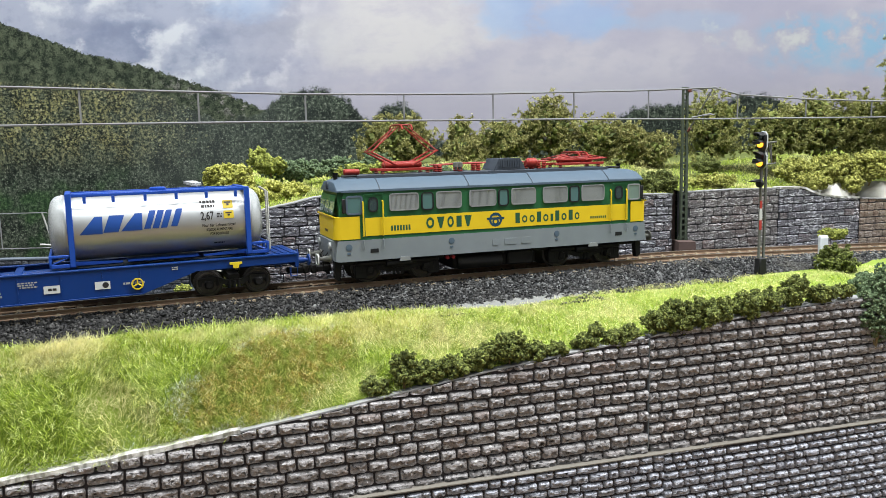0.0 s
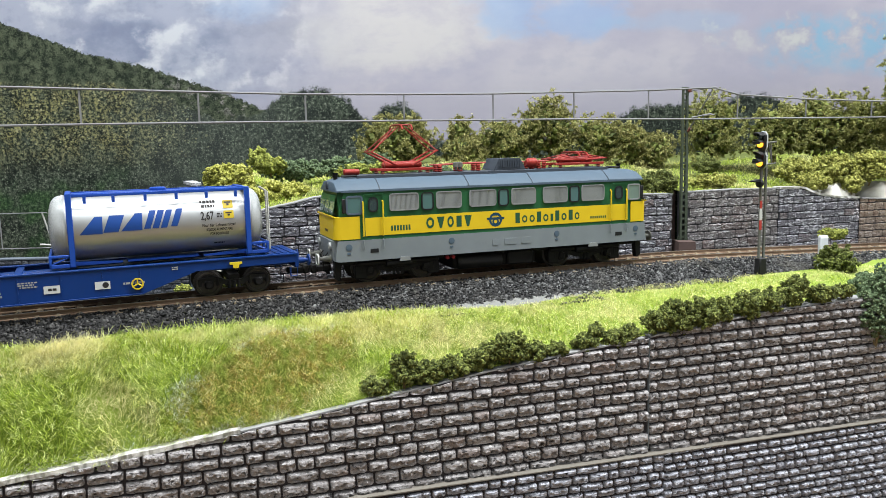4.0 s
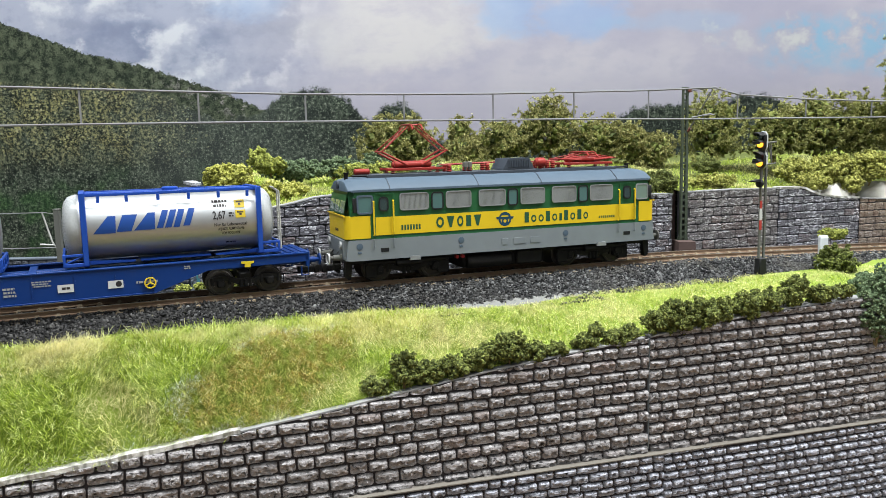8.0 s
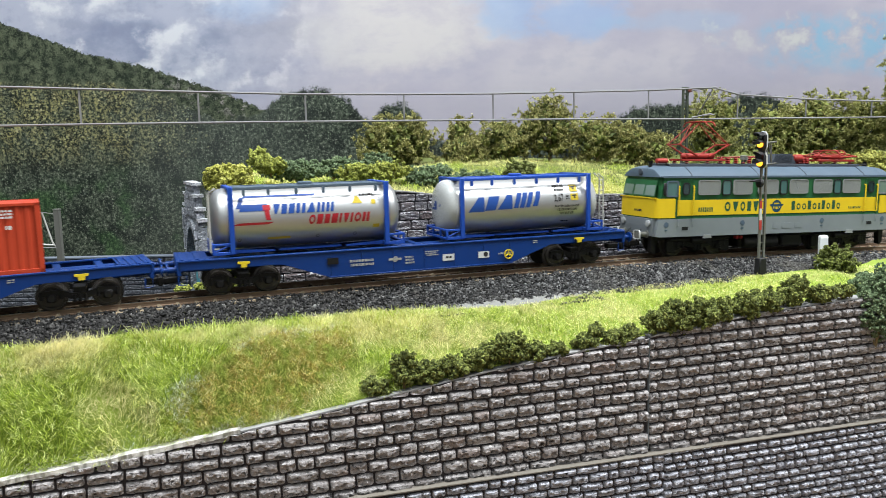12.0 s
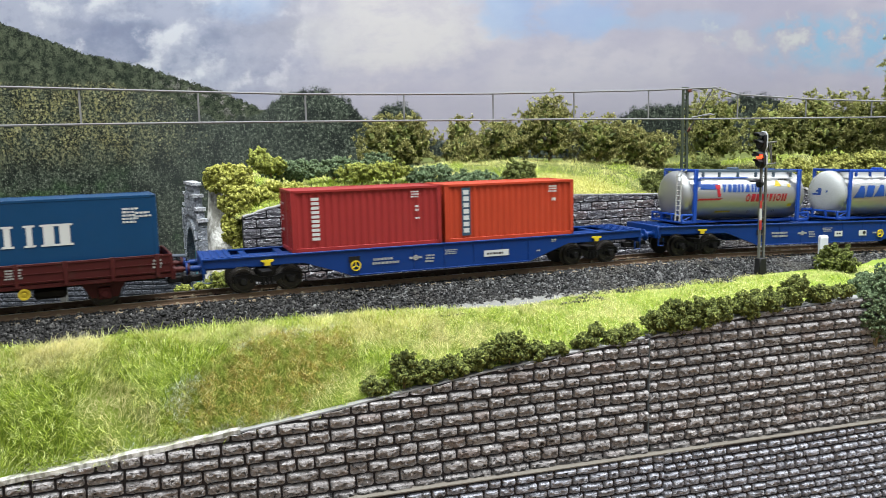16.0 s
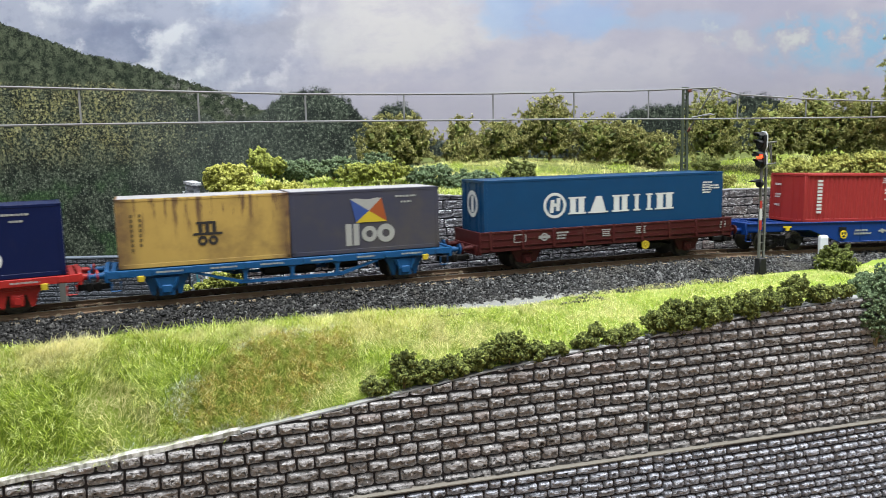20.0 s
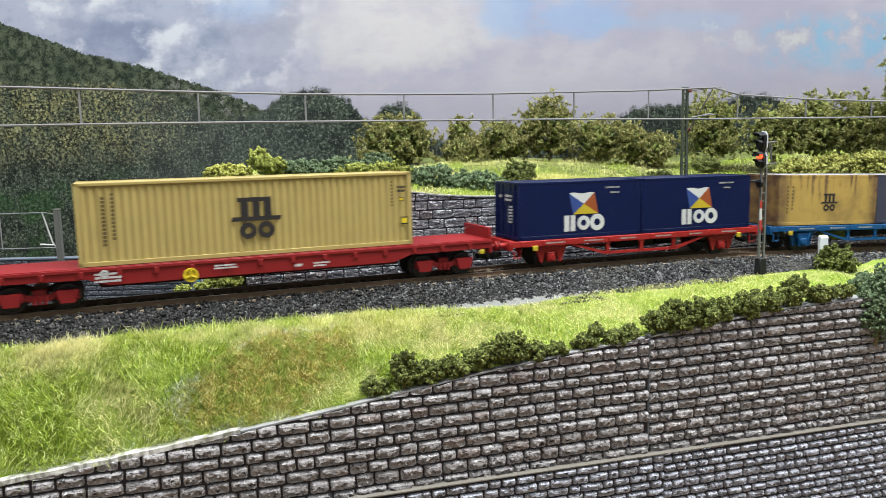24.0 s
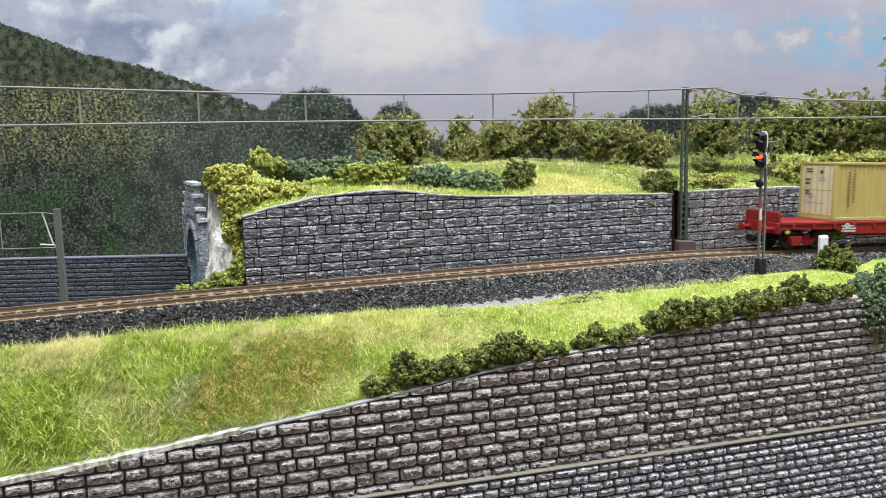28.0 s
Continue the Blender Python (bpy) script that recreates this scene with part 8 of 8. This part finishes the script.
            sh = part("lens_shutter", bm, M["signal_black"], head, "black cover added to hide the lens while off", at=(-3.65, 0, z + 1.5))
            LENS_COVERS.append((sh, (-3.65, 0, z + 1.5), lit))
    # small separate lamp lower down
    bm = bmesh.new()
    turned(bm, [(-1.2, 1.0), (-2.0, 2.2), (-3.4, 2.2), (-3.6, 1.9)], "x", (0, -0.6, 47.5), 14)
    prism(bm, [(-3.4, 49.6), (-8.0, 48.9), (-7.8, 48.3), (-3.4, 48.2)], -2.2, 1.0)
    part("small_lamp", bm, M["signal_black"], t, "small hooded black lamp")
    bm = bmesh.new()
    sweep(bm, [(1.7, 0, 57.0), (8.0, 0, 57.4)], 0.5, 6)
    sweep(bm, [(1.7, 0, 68.0), (8.0, 0, 68.4)], 0.5, 6)
    sweep(bm, [(5.0, 0, 57.2), (4.4, 0, 68.2)], 0.4, 6)
    sweep(bm, [(3.0, 0, 68.0), (5.0, 0, 57.2)], 0.3, 6)
    part("platform", bm, M["signal_grey"], t, "small grey service platform")


light_signal()

post = empty("marker_post", "short white marker post beside the track", "post", at=(207.3, 420, -9))
bm = bmesh.new()
box(bm, -2.1, 2.1, -1.6, 1.6, 0, 16.6, 0.25)
part("shaft", bm, M["post_white"], post)
bm = bmesh.new()
vs = box(bm, -2.12, 2.12, -1.62, 1.62, 16.5, 17.7)
for v in vs:
    if v.co.z > 17:
        v.co.x *= 0.75
        v.co.y *= 0.75
part("cap", bm, M["post_white"], post)

# ---- lower line on the left, tunnel portal and rocks ----
bm = bmesh.new()
box(bm, -460, -60, 345, 470, -62, -58)
tagged(part("ground_low", bm, M["bed"], smooth=False), "dark trackbed of the lower line", "ground", kind="structure")

PN = Vector((-0.906, -0.423, 0))
PD = Vector((-0.4226, 0.9063, 0))
P0 = Vector((-122.6, 392.0, 0))


def face_pt(w, z, out=0.0):
    return P0 + PD * w + PN * out + Vector((0, 0, z))


def portal():
    t = empty("tunnel_portal", "grey stone tunnel portal with stepped crown, dry-brushed white", "tunnel portal")
    arch = [(32 + 21 * math.cos(a), -4 + 25 * math.sin(a)) for a in [math.pi * k / 14 for k in range(15)]]
    outer = [(64, -58), (64, 26), (58, 26), (58, 31.4), (53, 31.4), (53, 37.9), (47, 37.9), (47, 43.9), (17, 43.9), (17, 37.9), (11, 37.9), (11, 31.4), (5.5, 31.4), (5.5, 26), (0, 26), (0, -58)]
    poly = [(11, -58)] + arch[::-1] + [(53, -58)] + outer
    bm = bmesh.new()
    a = [bm.verts.new(face_pt(w, z, 0)) for w, z in poly]
    b = [bm.verts.new(face_pt(w, z, -3.2)) for w, z in poly]
    bm.faces.new(a)
    bm.faces.new(b[::-1])
    for i in range(len(poly)):
        bm.faces.new((a[i], b[i], b[(i + 1) % len(a)], a[(i + 1) % len(a)]))
    bmesh.ops.recalc_face_normals(bm, faces=bm.faces[:])
    part("portal_wall", bm, M["stone_portal"], t, smooth=False)
    bm = bmesh.new()
    ins = [(11, -58)] + arch[::-1] + [(53, -58)]
    r0 = [bm.verts.new(face_pt(w, z, -3.1)) for w, z in ins]
    r1 = [bm.verts.new(face_pt(w, z, -9)) for w, z in ins]
    for i in range(len(ins) - 1):
        bm.faces.new((r0[i], r0[i + 1], r1[i + 1], r1[i]))
    bm.faces.new(r1)
    part("tunnel_lining", bm, M["lining_teal"], t, "teal painted tunnel lining")
    r = random.Random(4)

    def block(name, w0, w1, z0, z1, out):
        bm = bmesh.new()
        vs = [bm.verts.new(face_pt(w, z, o) + Vector((r.uniform(-0.2, 0.2), r.uniform(-0.2, 0.2), r.uniform(-0.25, 0.25)))) for o in (-0.2, out) for w, z in ((w0, z0), (w1, z0), (w1, z1), (w0, z1))]
        for q in ((4, 5, 6, 7), (0, 1, 5, 4), (1, 2, 6, 5), (2, 3, 7, 6), (3, 0, 4, 7)):
            bm.faces.new([vs[i] for i in q])
        bmesh.ops.recalc_face_normals(bm, faces=bm.faces[:])
        part(name, bm, M["stone_portal"], t, smooth=False)
    z = -20.0
    while z < 26:
        h = r.uniform(3.6, 5.0)
        for w0 in (0.2, 58.2):
            block("quoin", w0, w0 + r.choice((4.2, 5.6)), z, z + h - 0.5, 1.3)
        for w0 in (6.5, 54.6):
            if z > -15:
                block("facing_stone", w0, w0 + 3.4, z, z + h - 0.5, 0.7)
        z += h
    for k in range(13):
        a0, a1 = math.pi * (k + 0.05) / 13, math.pi * (k + 0.95) / 13
        bm = bmesh.new()
        vs = [bm.verts.new(face_pt(32 + (21 + q) * math.cos(an), -4 + (25 + q) * math.sin(an), o)) for o in (-0.2, 1.2) for q, an in ((0.2, a0), (4.4, a0), (4.4, a1), (0.2, a1))]
        for q in ((4, 5, 6, 7), (0, 1, 5, 4), (1, 2, 6, 5), (2, 3, 7, 6), (3, 0, 4, 7)):
            bm.faces.new([vs[i] for i in q])
        bmesh.ops.recalc_face_normals(bm, faces=bm.faces[:])
        part("arch_stone", bm, M["stone_portal"], t, smooth=False)
    for w0, w1, z0, z1 in ((17, 47, 27, 43.9), (11, 17, 27, 37.9), (47, 53, 27, 37.9), (5.5, 11, 26, 31.4), (53, 58, 26, 31.4)):
        z = z0
        while z < z1 - 1:
            h = min(4.6, z1 - z)
            w = w0
            while w < w1 - 1:
                L = min(r.uniform(4, 8), w1 - w)
                block("facing_stone", w + 0.25, w + L - 0.25, z + 0.2, z + h - 0.3, 0.8)
                w += L
            z += h
    for w0, w1, z in ((16, 48, 43.9), (10, 17.5, 37.9), (46.5, 54, 37.9), (4.6, 11.5, 31.4), (52.5, 59, 31.4), (-1, 6, 26), (57.5, 65, 26)):
        bm = bmesh.new()
        vs = [bm.verts.new(face_pt(w, zz, o)) for o in (-4.0, 1.2) for w, zz in ((w0, z), (w1, z), (w1, z + 1.6), (w0, z + 1.6))]
        for q in ((3, 2, 1, 0), (4, 5, 6, 7), (0, 1, 5, 4), (1, 2, 6, 5), (2, 3, 7, 6), (3, 0, 4, 7)):
            bm.faces.new([vs[i] for i in q])
        bmesh.ops.recalc_face_normals(bm, faces=bm.faces[:])
        part("coping", bm, M["crown_stone"], t, "crown stone brushed white", smooth=False)


portal()


def rock(u, v):
    ax, ay = -121.6, 390.6
    bx, by = -93.0, 381.0
    z = -58 + 102 * v
    back = np.maximum(0, v - 0.52) * 34
    bulge = 1.6 * np.sin(u * 9 + v * 7) + 1.1 * np.sin(v * 23 + u * 4)
    return ax + (bx - ax) * u + bulge * 0.4 * u, ay + (by - ay) * u + back + bulge * np.minimum(1, 4 * u), z - 17 * v * u ** 2


ob = new("rock_slope", grid_mesh("rock_slope", rock, np.linspace(0, 1, 24), np.linspace(0, 1, 46), M["plaster_streaked"]))
tagged(ob, "bare whitish plaster rock slope beside the portal", "rock", kind="structure")


def bare_plaster(x, y, z, rx, ry, rz):
    """A lumpy mound of white plaster that was left unplanted."""
    def mound(a, b):
        r = np.clip(b, 0, 1)
        lump = 1 + 0.16 * np.sin(3 * a + 1) + 0.10 * np.sin(7 * a + 2 + 5 * r)
        top = np.sqrt(np.clip(1 - r ** 2, 0, 1)) * (1 + 0.22 * r * np.sin(5 * a + 6 * r))
        return x + rx * r * lump * np.cos(a), y + ry * r * lump * np.sin(a), z + rz * top
    ob = new("plaster_mound", grid_mesh("plaster_mound", mound, np.linspace(0, 2 * math.pi, 34), np.linspace(0, 1, 12), M["plaster_bare"]))
    tagged(ob, "bare lump of white plaster above the stone wall", "rock", kind="structure")


for row in ((255, 507, 22.0, 13, 7, 9.5), (292, 522, 21.0, 17, 9, 10.5), (318, 532, 22.0, 13, 9, 8.0)):
    bare_plaster(*row)


# ---- walls of cut stone: backing, then each stone ----
def stone_shape(seed, rough, edge_out=0.3, nx=10, nz=7):
    """A hewn stone: a smooth upper face, a jagged break, and a rough hollow below it."""
    r = np.random.default_rng(seed)
    bm = bmesh.new()
    g = []
    wave = r.uniform(0, 6, 4)
    level = r.uniform(0.28, 0.62)
    for i in range(nx):
        col = []
        a0 = i / (nx - 1)
        brk = level + 0.16 * math.sin(a0 * 9 + wave[0]) + 0.10 * math.sin(a0 * 21 + wave[1]) + r.uniform(-0.07, 0.07)
        for j in range(nz):
            a, b = a0, j / (nz - 1)
            edge = i in (0, nx - 1) or j in (0, nz - 1)
            near = min(i, nx - 1 - i, 1) + min(j, nz - 1 - j, 1)
            if edge:
                dy = -edge_out - 0.15 * r.uniform()
            elif b > brk:
                dy = -(0.98 + 0.10 * (1 - b) * rough + 0.05 * rough * math.sin(a * 6 + wave[2]) + r.uniform(-0.03, 0.03) * rough)
            else:
                dy = -(0.98 - rough * (0.26 + r.uniform(0.0, 0.30)))
            if near == 0:
                a, b, dy = 0.5 + (a - 0.5) * 0.96, 0.5 + (b - 0.5) * 0.91, -edge_out * 0.8
            jx = r.uniform(-0.02, 0.02)
            jz = r.uniform(-0.03, 0.03)
            col.append(bm.verts.new((a - 0.5 + jx * (1 if not edge else 0.5), dy, b - 0.5 + jz)))
        g.append(col)
    for i in range(nx - 1):
        for j in range(nz - 1):
            q = [g[i][j], g[i + 1][j], g[i + 1][j + 1], g[i][j + 1]]
            if (i + j + seed) % 2:
                bm.faces.new((q[0], q[1], q[2]))
                bm.faces.new((q[0], q[2], q[3]))
            else:
                bm.faces.new((q[0], q[1], q[3]))
                bm.faces.new((q[1], q[2], q[3]))
    rim = [g[i][0] for i in range(nx)] + [g[nx - 1][j] for j in range(1, nz)] + [g[i][nz - 1] for i in range(nx - 2, -1, -1)] + [g[0][j] for j in range(nz - 2, 0, -1)]
    back = [bm.verts.new((v.co.x * 1.03, 0.0, v.co.z * 1.04)) for v in rim]
    for i in range(len(rim)):
        k = (i + 1) % len(rim)
        bm.faces.new((rim[k], rim[i], back[i], back[k]))
    bmesh.ops.recalc_face_normals(bm, faces=bm.faces[:])
    return bm


def stone_wall(name, label, x0y0, heading, u0, u1, zb, zs, top, mat, mortar, row, length, gap, depth, rough, seed, thick=10.0, edge_out=0.5):
    """A wall on the line y = x0y0 + tan(heading) x. zb: foot of the backing, zs: lowest stones, top: function of u."""
    h = radians(heading)
    base = pose(0, x0y0 * MM, 0, 0, 0, heading)
    r = random.Random(seed)
    us = list(np.linspace(u0, u1, 40))
    bm = bmesh.new()
    prism(bm, [(u, float(top(u))) for u in us] + [(u1, zb), (u0, zb)], 0.0, thick)
    wall = part(name, bm, mortar, None, smooth=False)
    wall.matrix_basis = base
    tagged(wall, label, "wall", kind="structure")
    shapes = []
    bms = []
    for k in range(14):
        b = stone_shape(seed * 31 + k, rough, edge_out)
        bms.append(b)
        me = bpy.data.meshes.new("stone")
        b.to_mesh(me)
        me.transform(Matrix.Scale(MM, 4))
        me.materials.append(mat)
        shapes.append(me)
    z = zs
    count = 0
    while z < max(float(top(u)) for u in us):
        rh = r.uniform(*row)
        u = u0 - r.uniform(0, length[0])
        while u < u1:
            L = r.uniform(*length)
            a, b = max(u + gap / 2, u0), min(u + L - gap / 2, u1)
            u += L
            if b - a < 1.2:
                continue
            lo, hi = z + gap / 2, z + rh - gap / 2
            ta, tb = float(top(a)) - 0.25, float(top(b)) - 0.25
            if max(ta, tb) < lo + 0.7:
                continue
            k = r.randrange(14)
            d = depth * r.uniform(0.8, 1.15)
            if min(ta, tb) >= hi:
                ob = new("stone", shapes[k])
                ob.parent = wall
                ob.matrix_basis = Matrix.LocRotScale(Vector(((a + b) / 2, 0.05, (lo + hi) / 2)) * MM, None, Vector((b - a, d, hi - lo)))
            else:
                q = bms[k].copy()
                q.transform(Matrix.LocRotScale(Vector(((a + b) / 2, 0.05, (lo + hi) / 2)), None, Vector((b - a, d, hi - lo))))
                no = Vector((-(tb - ta), 0, b - a)).normalized()
                bmesh.ops.bisect_plane(q, geom=q.verts[:] + q.edges[:] + q.faces[:], plane_co=(a, 0, ta), plane_no=no, clear_outer=True)
                bmesh.ops.holes_fill(q, edges=[e for e in q.edges if e.is_boundary], sides=0)
                if len(q.faces) < 4:
                    q.free()
                    continue
                part("stone", q, mat, wall, smooth=False)
            count += 1
        z += rh
    for b in bms:
        b.free()
    return wall


def strip(name, parent, us, zf, out, height, mat, label="", y1=6.0):
    """A coping or ledge along a wall, in the wall's own space."""
    bm = bmesh.new()
    rows = []
    for u in us:
        zz = float(zf(u))
        rows.append([bm.verts.new((u, -out, zz)), bm.verts.new((u, -out, zz + height)), bm.verts.new((u, y1, zz + height)), bm.verts.new((u, y1, zz))])
    for a, b in zip(rows, rows[1:]):
        for k in range(4):
            bm.faces.new((a[k], b[k], b[(k + 1) % 4], a[(k + 1) % 4]))
    bm.faces.new(rows[0])
    bm.faces.new(rows[-1][::-1])
    bmesh.ops.recalc_face_normals(bm, faces=bm.faces[:])
    return part(name, bm, mat, parent, label, smooth=False)


w1 = stone_wall("wall_front_1", "retaining wall of dark grey rough-hewn stones with a sloping top", 292.4, 17, -230, 89, -72, -71, front_top, M["stone_front"], M["mortar_front"], (4.1, 5.4), (6.5, 12.5), 1.0, 2.2, 1.15, 3)
w2 = stone_wall("wall_front_2", "retaining wall of dark grey rough-hewn stones under the bushes", 292.4, 17, 89.4, 300, -72, -71.5, front_top, M["stone_front"], M["mortar_front"], (4.1, 5.4), (5.5, 11.5), 1.0, 2.2, 1.15, 8)
strip("coping", w1, np.arange(-230, -76, 2.0), lambda u: front_top(u) - 0.5 + 0.05 * math.sin(u * 1.3) + 0.10 * math.sin(u * 0.37), 1.3, 1.7, M["plaster_streaked"], "whitish plaster coping", 9.0)
strip("coping", w1, np.arange(-78, 88, 5.0), lambda u: front_top(u) - 0.15, 0.9, 0.6, M["coping_pale"], "thin grey coping")
strip("coping", w2, np.arange(90, 300, 5.0), lambda u: front_top(u) - 0.15, 0.9, 0.6, M["coping_pale"], "thin grey coping")
bm = bmesh.new()
box(bm, -0.16, 0.16, -1.3, 0.2, -68.6, -20.2)
part("seam", bm, M["loco_grey"], w2, "pale seam between two wall sheets", at=(89.2, 0, 0))
low = lambda u: -69.2 - 0.0078 * (u + 20)
w3 = stone_wall("wall_low_1", "lower retaining wall of pale grey cut stones", 289.0, 17, -110, 96, -150, -104, low, M["stone_low"], M["mortar_front"], (3.4, 4.3), (5.0, 10.5), 1.05, 1.9, 1.1, 13)
w4 = stone_wall("wall_low_2", "lower retaining wall of pale grey cut stones", 289.0, 17, 96.2, 290, -150, -113, low, M["stone_low"], M["mortar_front"], (3.4, 4.3), (4.5, 9.5), 1.05, 1.9, 1.1, 17)
strip("ledge", w3, np.linspace(-110, 96.1, 30), lambda u: low(u) - 0.3, 1.5, 0.42, M["ledge_tan"], "narrow tan wooden ledge", 5.0)
strip("ledge", w4, np.linspace(96.1, 290, 30), lambda u: low(u) - 0.3, 1.5, 0.42, M["ledge_tan"], "narrow tan wooden ledge", 5.0)
wb = stone_wall("wall_back_1", "dark grey dressed stone retaining wall behind the track", 412.5, 18.8, -103, 143.4, -60, -9, back_top, M["stone_back"], M["mortar_back"], (4.1, 5.1), (6.0, 14.0), 0.75, 0.95, 0.6, 21, edge_out=0.68)
wc = stone_wall("wall_back_2", "dark grey dressed stone retaining wall beside the mast", 412.5, 18.8, 154.5, 221, -60, -9, back_top, M["stone_brown"], M["mortar_back"], (4.4, 5.8), (5.5, 13.0), 0.75, 0.9, 0.45, 25, edge_out=0.68)
wd = stone_wall("wall_back_3", "grey stone retaining wall with a sloping top", 411.6, 18.8, 221.5, 286, -60, -9, back_top, M["stone_back"], M["mortar_back"], (4.2, 5.6), (5.0, 12.0), 0.75, 0.9, 0.5, 29, edge_out=0.68)
we = stone_wall("wall_back_4", "brownish stone retaining wall", 410.6, 18.8, 286.5, 400, -60, -9, back_top, M["stone_tan"], M["mortar_back"], (4.2, 5.4), (5.0, 11.0), 0.75, 0.9, 0.45, 33, edge_out=0.68)
for w, a, b in ((wb, -103, 143.4), (wc, 154.5, 221), (wd, 221.5, 286), (we, 286.5, 400)):
    strip("coping", w, np.linspace(a, b, int((b - a) / 2.5)), lambda u: back_top(u) - 0.15 + 0.15 * math.sin(u * 1.3), 0.9, 1.3 if w is wd else 0.6, M["plaster_streaked" if w is wd else "coping_pale"], "pale dry-brushed coping", 6.0)
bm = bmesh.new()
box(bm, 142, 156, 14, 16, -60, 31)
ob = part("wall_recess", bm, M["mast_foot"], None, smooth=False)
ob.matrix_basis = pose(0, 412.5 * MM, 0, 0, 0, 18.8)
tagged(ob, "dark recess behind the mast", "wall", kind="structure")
ws = stone_wall("wall_slate", "low blue-grey stone wall behind the lower line", 440.0, 0, -420, -146, -58, -27, lambda u: 2.6 + 0 * u, M["stone_slate"], M["mortar_slate"], (2.1, 3.1), (4.0, 10.5), 0.6, 0.7, 0.25, 41, edge_out=0.5)
strip("coping", ws, np.linspace(-420, -146, 20), lambda u: 2.4 + 0.1 * math.sin(u * 0.4), 0.8, 0.7, M["coping_slate"], "pale blue-grey coping")


# ---- how the train runs ----
RUN = [(0.0, 0.0), (7.0, 0.0), (7.3, 0.5), (7.5, 1.5), (8.0, 4.9), (8.5, 12.3), (9.0, 25.5), (9.5, 43.0), (10.0, 64.6), (11.0, 114.8), (12.0, 168.5), (13.0, 224.0), (14.0, 281.5), (15.0, 342.6), (16.0, 407.4), (17.0, 475.6), (18.0, 546.2), (19.0, 619.2), (20.0, 694.8), (21.0, 773.4), (22.0, 856.5), (23.0, 945.0), (24.0, 1036.0), (25.0, 1129.2), (26.0, 1224.4), (27.0, 1323.6), (28.0, 1430.0)]


def travel(t):
    ts = [q[0] for q in RUN]
    ss = [q[1] for q in RUN]
    i = max(0, min(len(ts) - 2, int(np.searchsorted(ts, t, "right")) - 1))

    def slope(k):
        if k <= 0 or k >= len(ts) - 1:
            j = min(max(k, 1), len(ts) - 1)
            return (ss[j] - ss[j - 1]) / (ts[j] - ts[j - 1])
        a, b = ts[k] - ts[k - 1], ts[k + 1] - ts[k]
        p, q = (ss[k] - ss[k - 1]) / a, (ss[k + 1] - ss[k]) / b
        return 0.0 if p * q <= 0 else (p * b + q * a) / (a + b)
    h = ts[i + 1] - ts[i]
    u = min(1.0, max(0.0, (t - ts[i]) / h))
    a, b = slope(i) * h, slope(i + 1) * h
    return ss[i] * (1 + 2 * u) * (1 - u) ** 2 + a * u * (1 - u) ** 2 + ss[i + 1] * u * u * (3 - 2 * u) + b * u * u * (u - 1)


def stand(place, pivot, t):
    """Where a vehicle stands: its two pivots ride on the track."""
    s = place + travel(t)
    ax, ay, _ = track(s - pivot)
    bx, by, _ = track(s + pivot)
    az, bz = float(height(s - pivot)), float(height(s + pivot))
    nose = math.degrees(math.atan2(az - bz, 2 * pivot))
    return pose((ax + bx) / 2 * MM, (ay + by) / 2 * MM, (az + bz) / 2 * MM, 0, nose, math.degrees(math.atan2(by - ay, bx - ax)))


def motions():
    times = [0.0, 6.8] + [round(7.0 + 0.25 * k, 3) for k in range(85)]
    homes = {}
    for i, (ob, place, pivot) in enumerate(TRAIN):
        homes[i] = [(t, stand(place, pivot, t)) for t in times]
        walk(ob, homes[i])
    for ob, i, dx, z in RIDERS:
        off = pose(dx * MM, 0, z * MM)
        walk(ob, [(t, m @ off) for t, m in homes[i]])
    for ob, i, dx in BOGIES:
        rows = []
        for t, m in homes[i]:
            turn = track(TRAIN[i][1] + dx + travel(t))[2] - m.to_euler().z
            rows.append((t, pose(dx * MM, 0, 0, 0, 0, math.degrees(turn))))
        walk(ob, rows)
    fine = [round(7.0 + k / 30, 4) for k in range(631)]
    run = [travel(t) for t in fine]
    for ob, radius, home in WHEELS:
        rows, last = [(0.0, pose(home[0] * MM, 0, home[2] * MM)), (7.0, pose(home[0] * MM, 0, home[2] * MM))], 0.0
        for t, s in zip(fine, run):
            if (s - last) / radius > 1.0 or t >= 27.99:
                last = s
                rows.append((min(t, 28.0), pose(home[0] * MM, 0, home[2] * MM) @ Matrix.Rotation(s / radius, 4, "Y")))
        walk(ob, rows)
    # the signal changes from two yellow lights to red: added covers swing over lenses
    for ob, home, lit in LENS_COVERS:
        shut, clear = pose(home[0] * MM, 0, home[2] * MM), pose(home[0] * MM, 0, home[2] * MM, 0, 84, 0)
        first, then = (clear, shut) if lit == "lit_yellow" else (shut, clear)
        walk(ob, [(0.0, first), (14.9, first), (15.05, then), (28.0, then)])


motions()
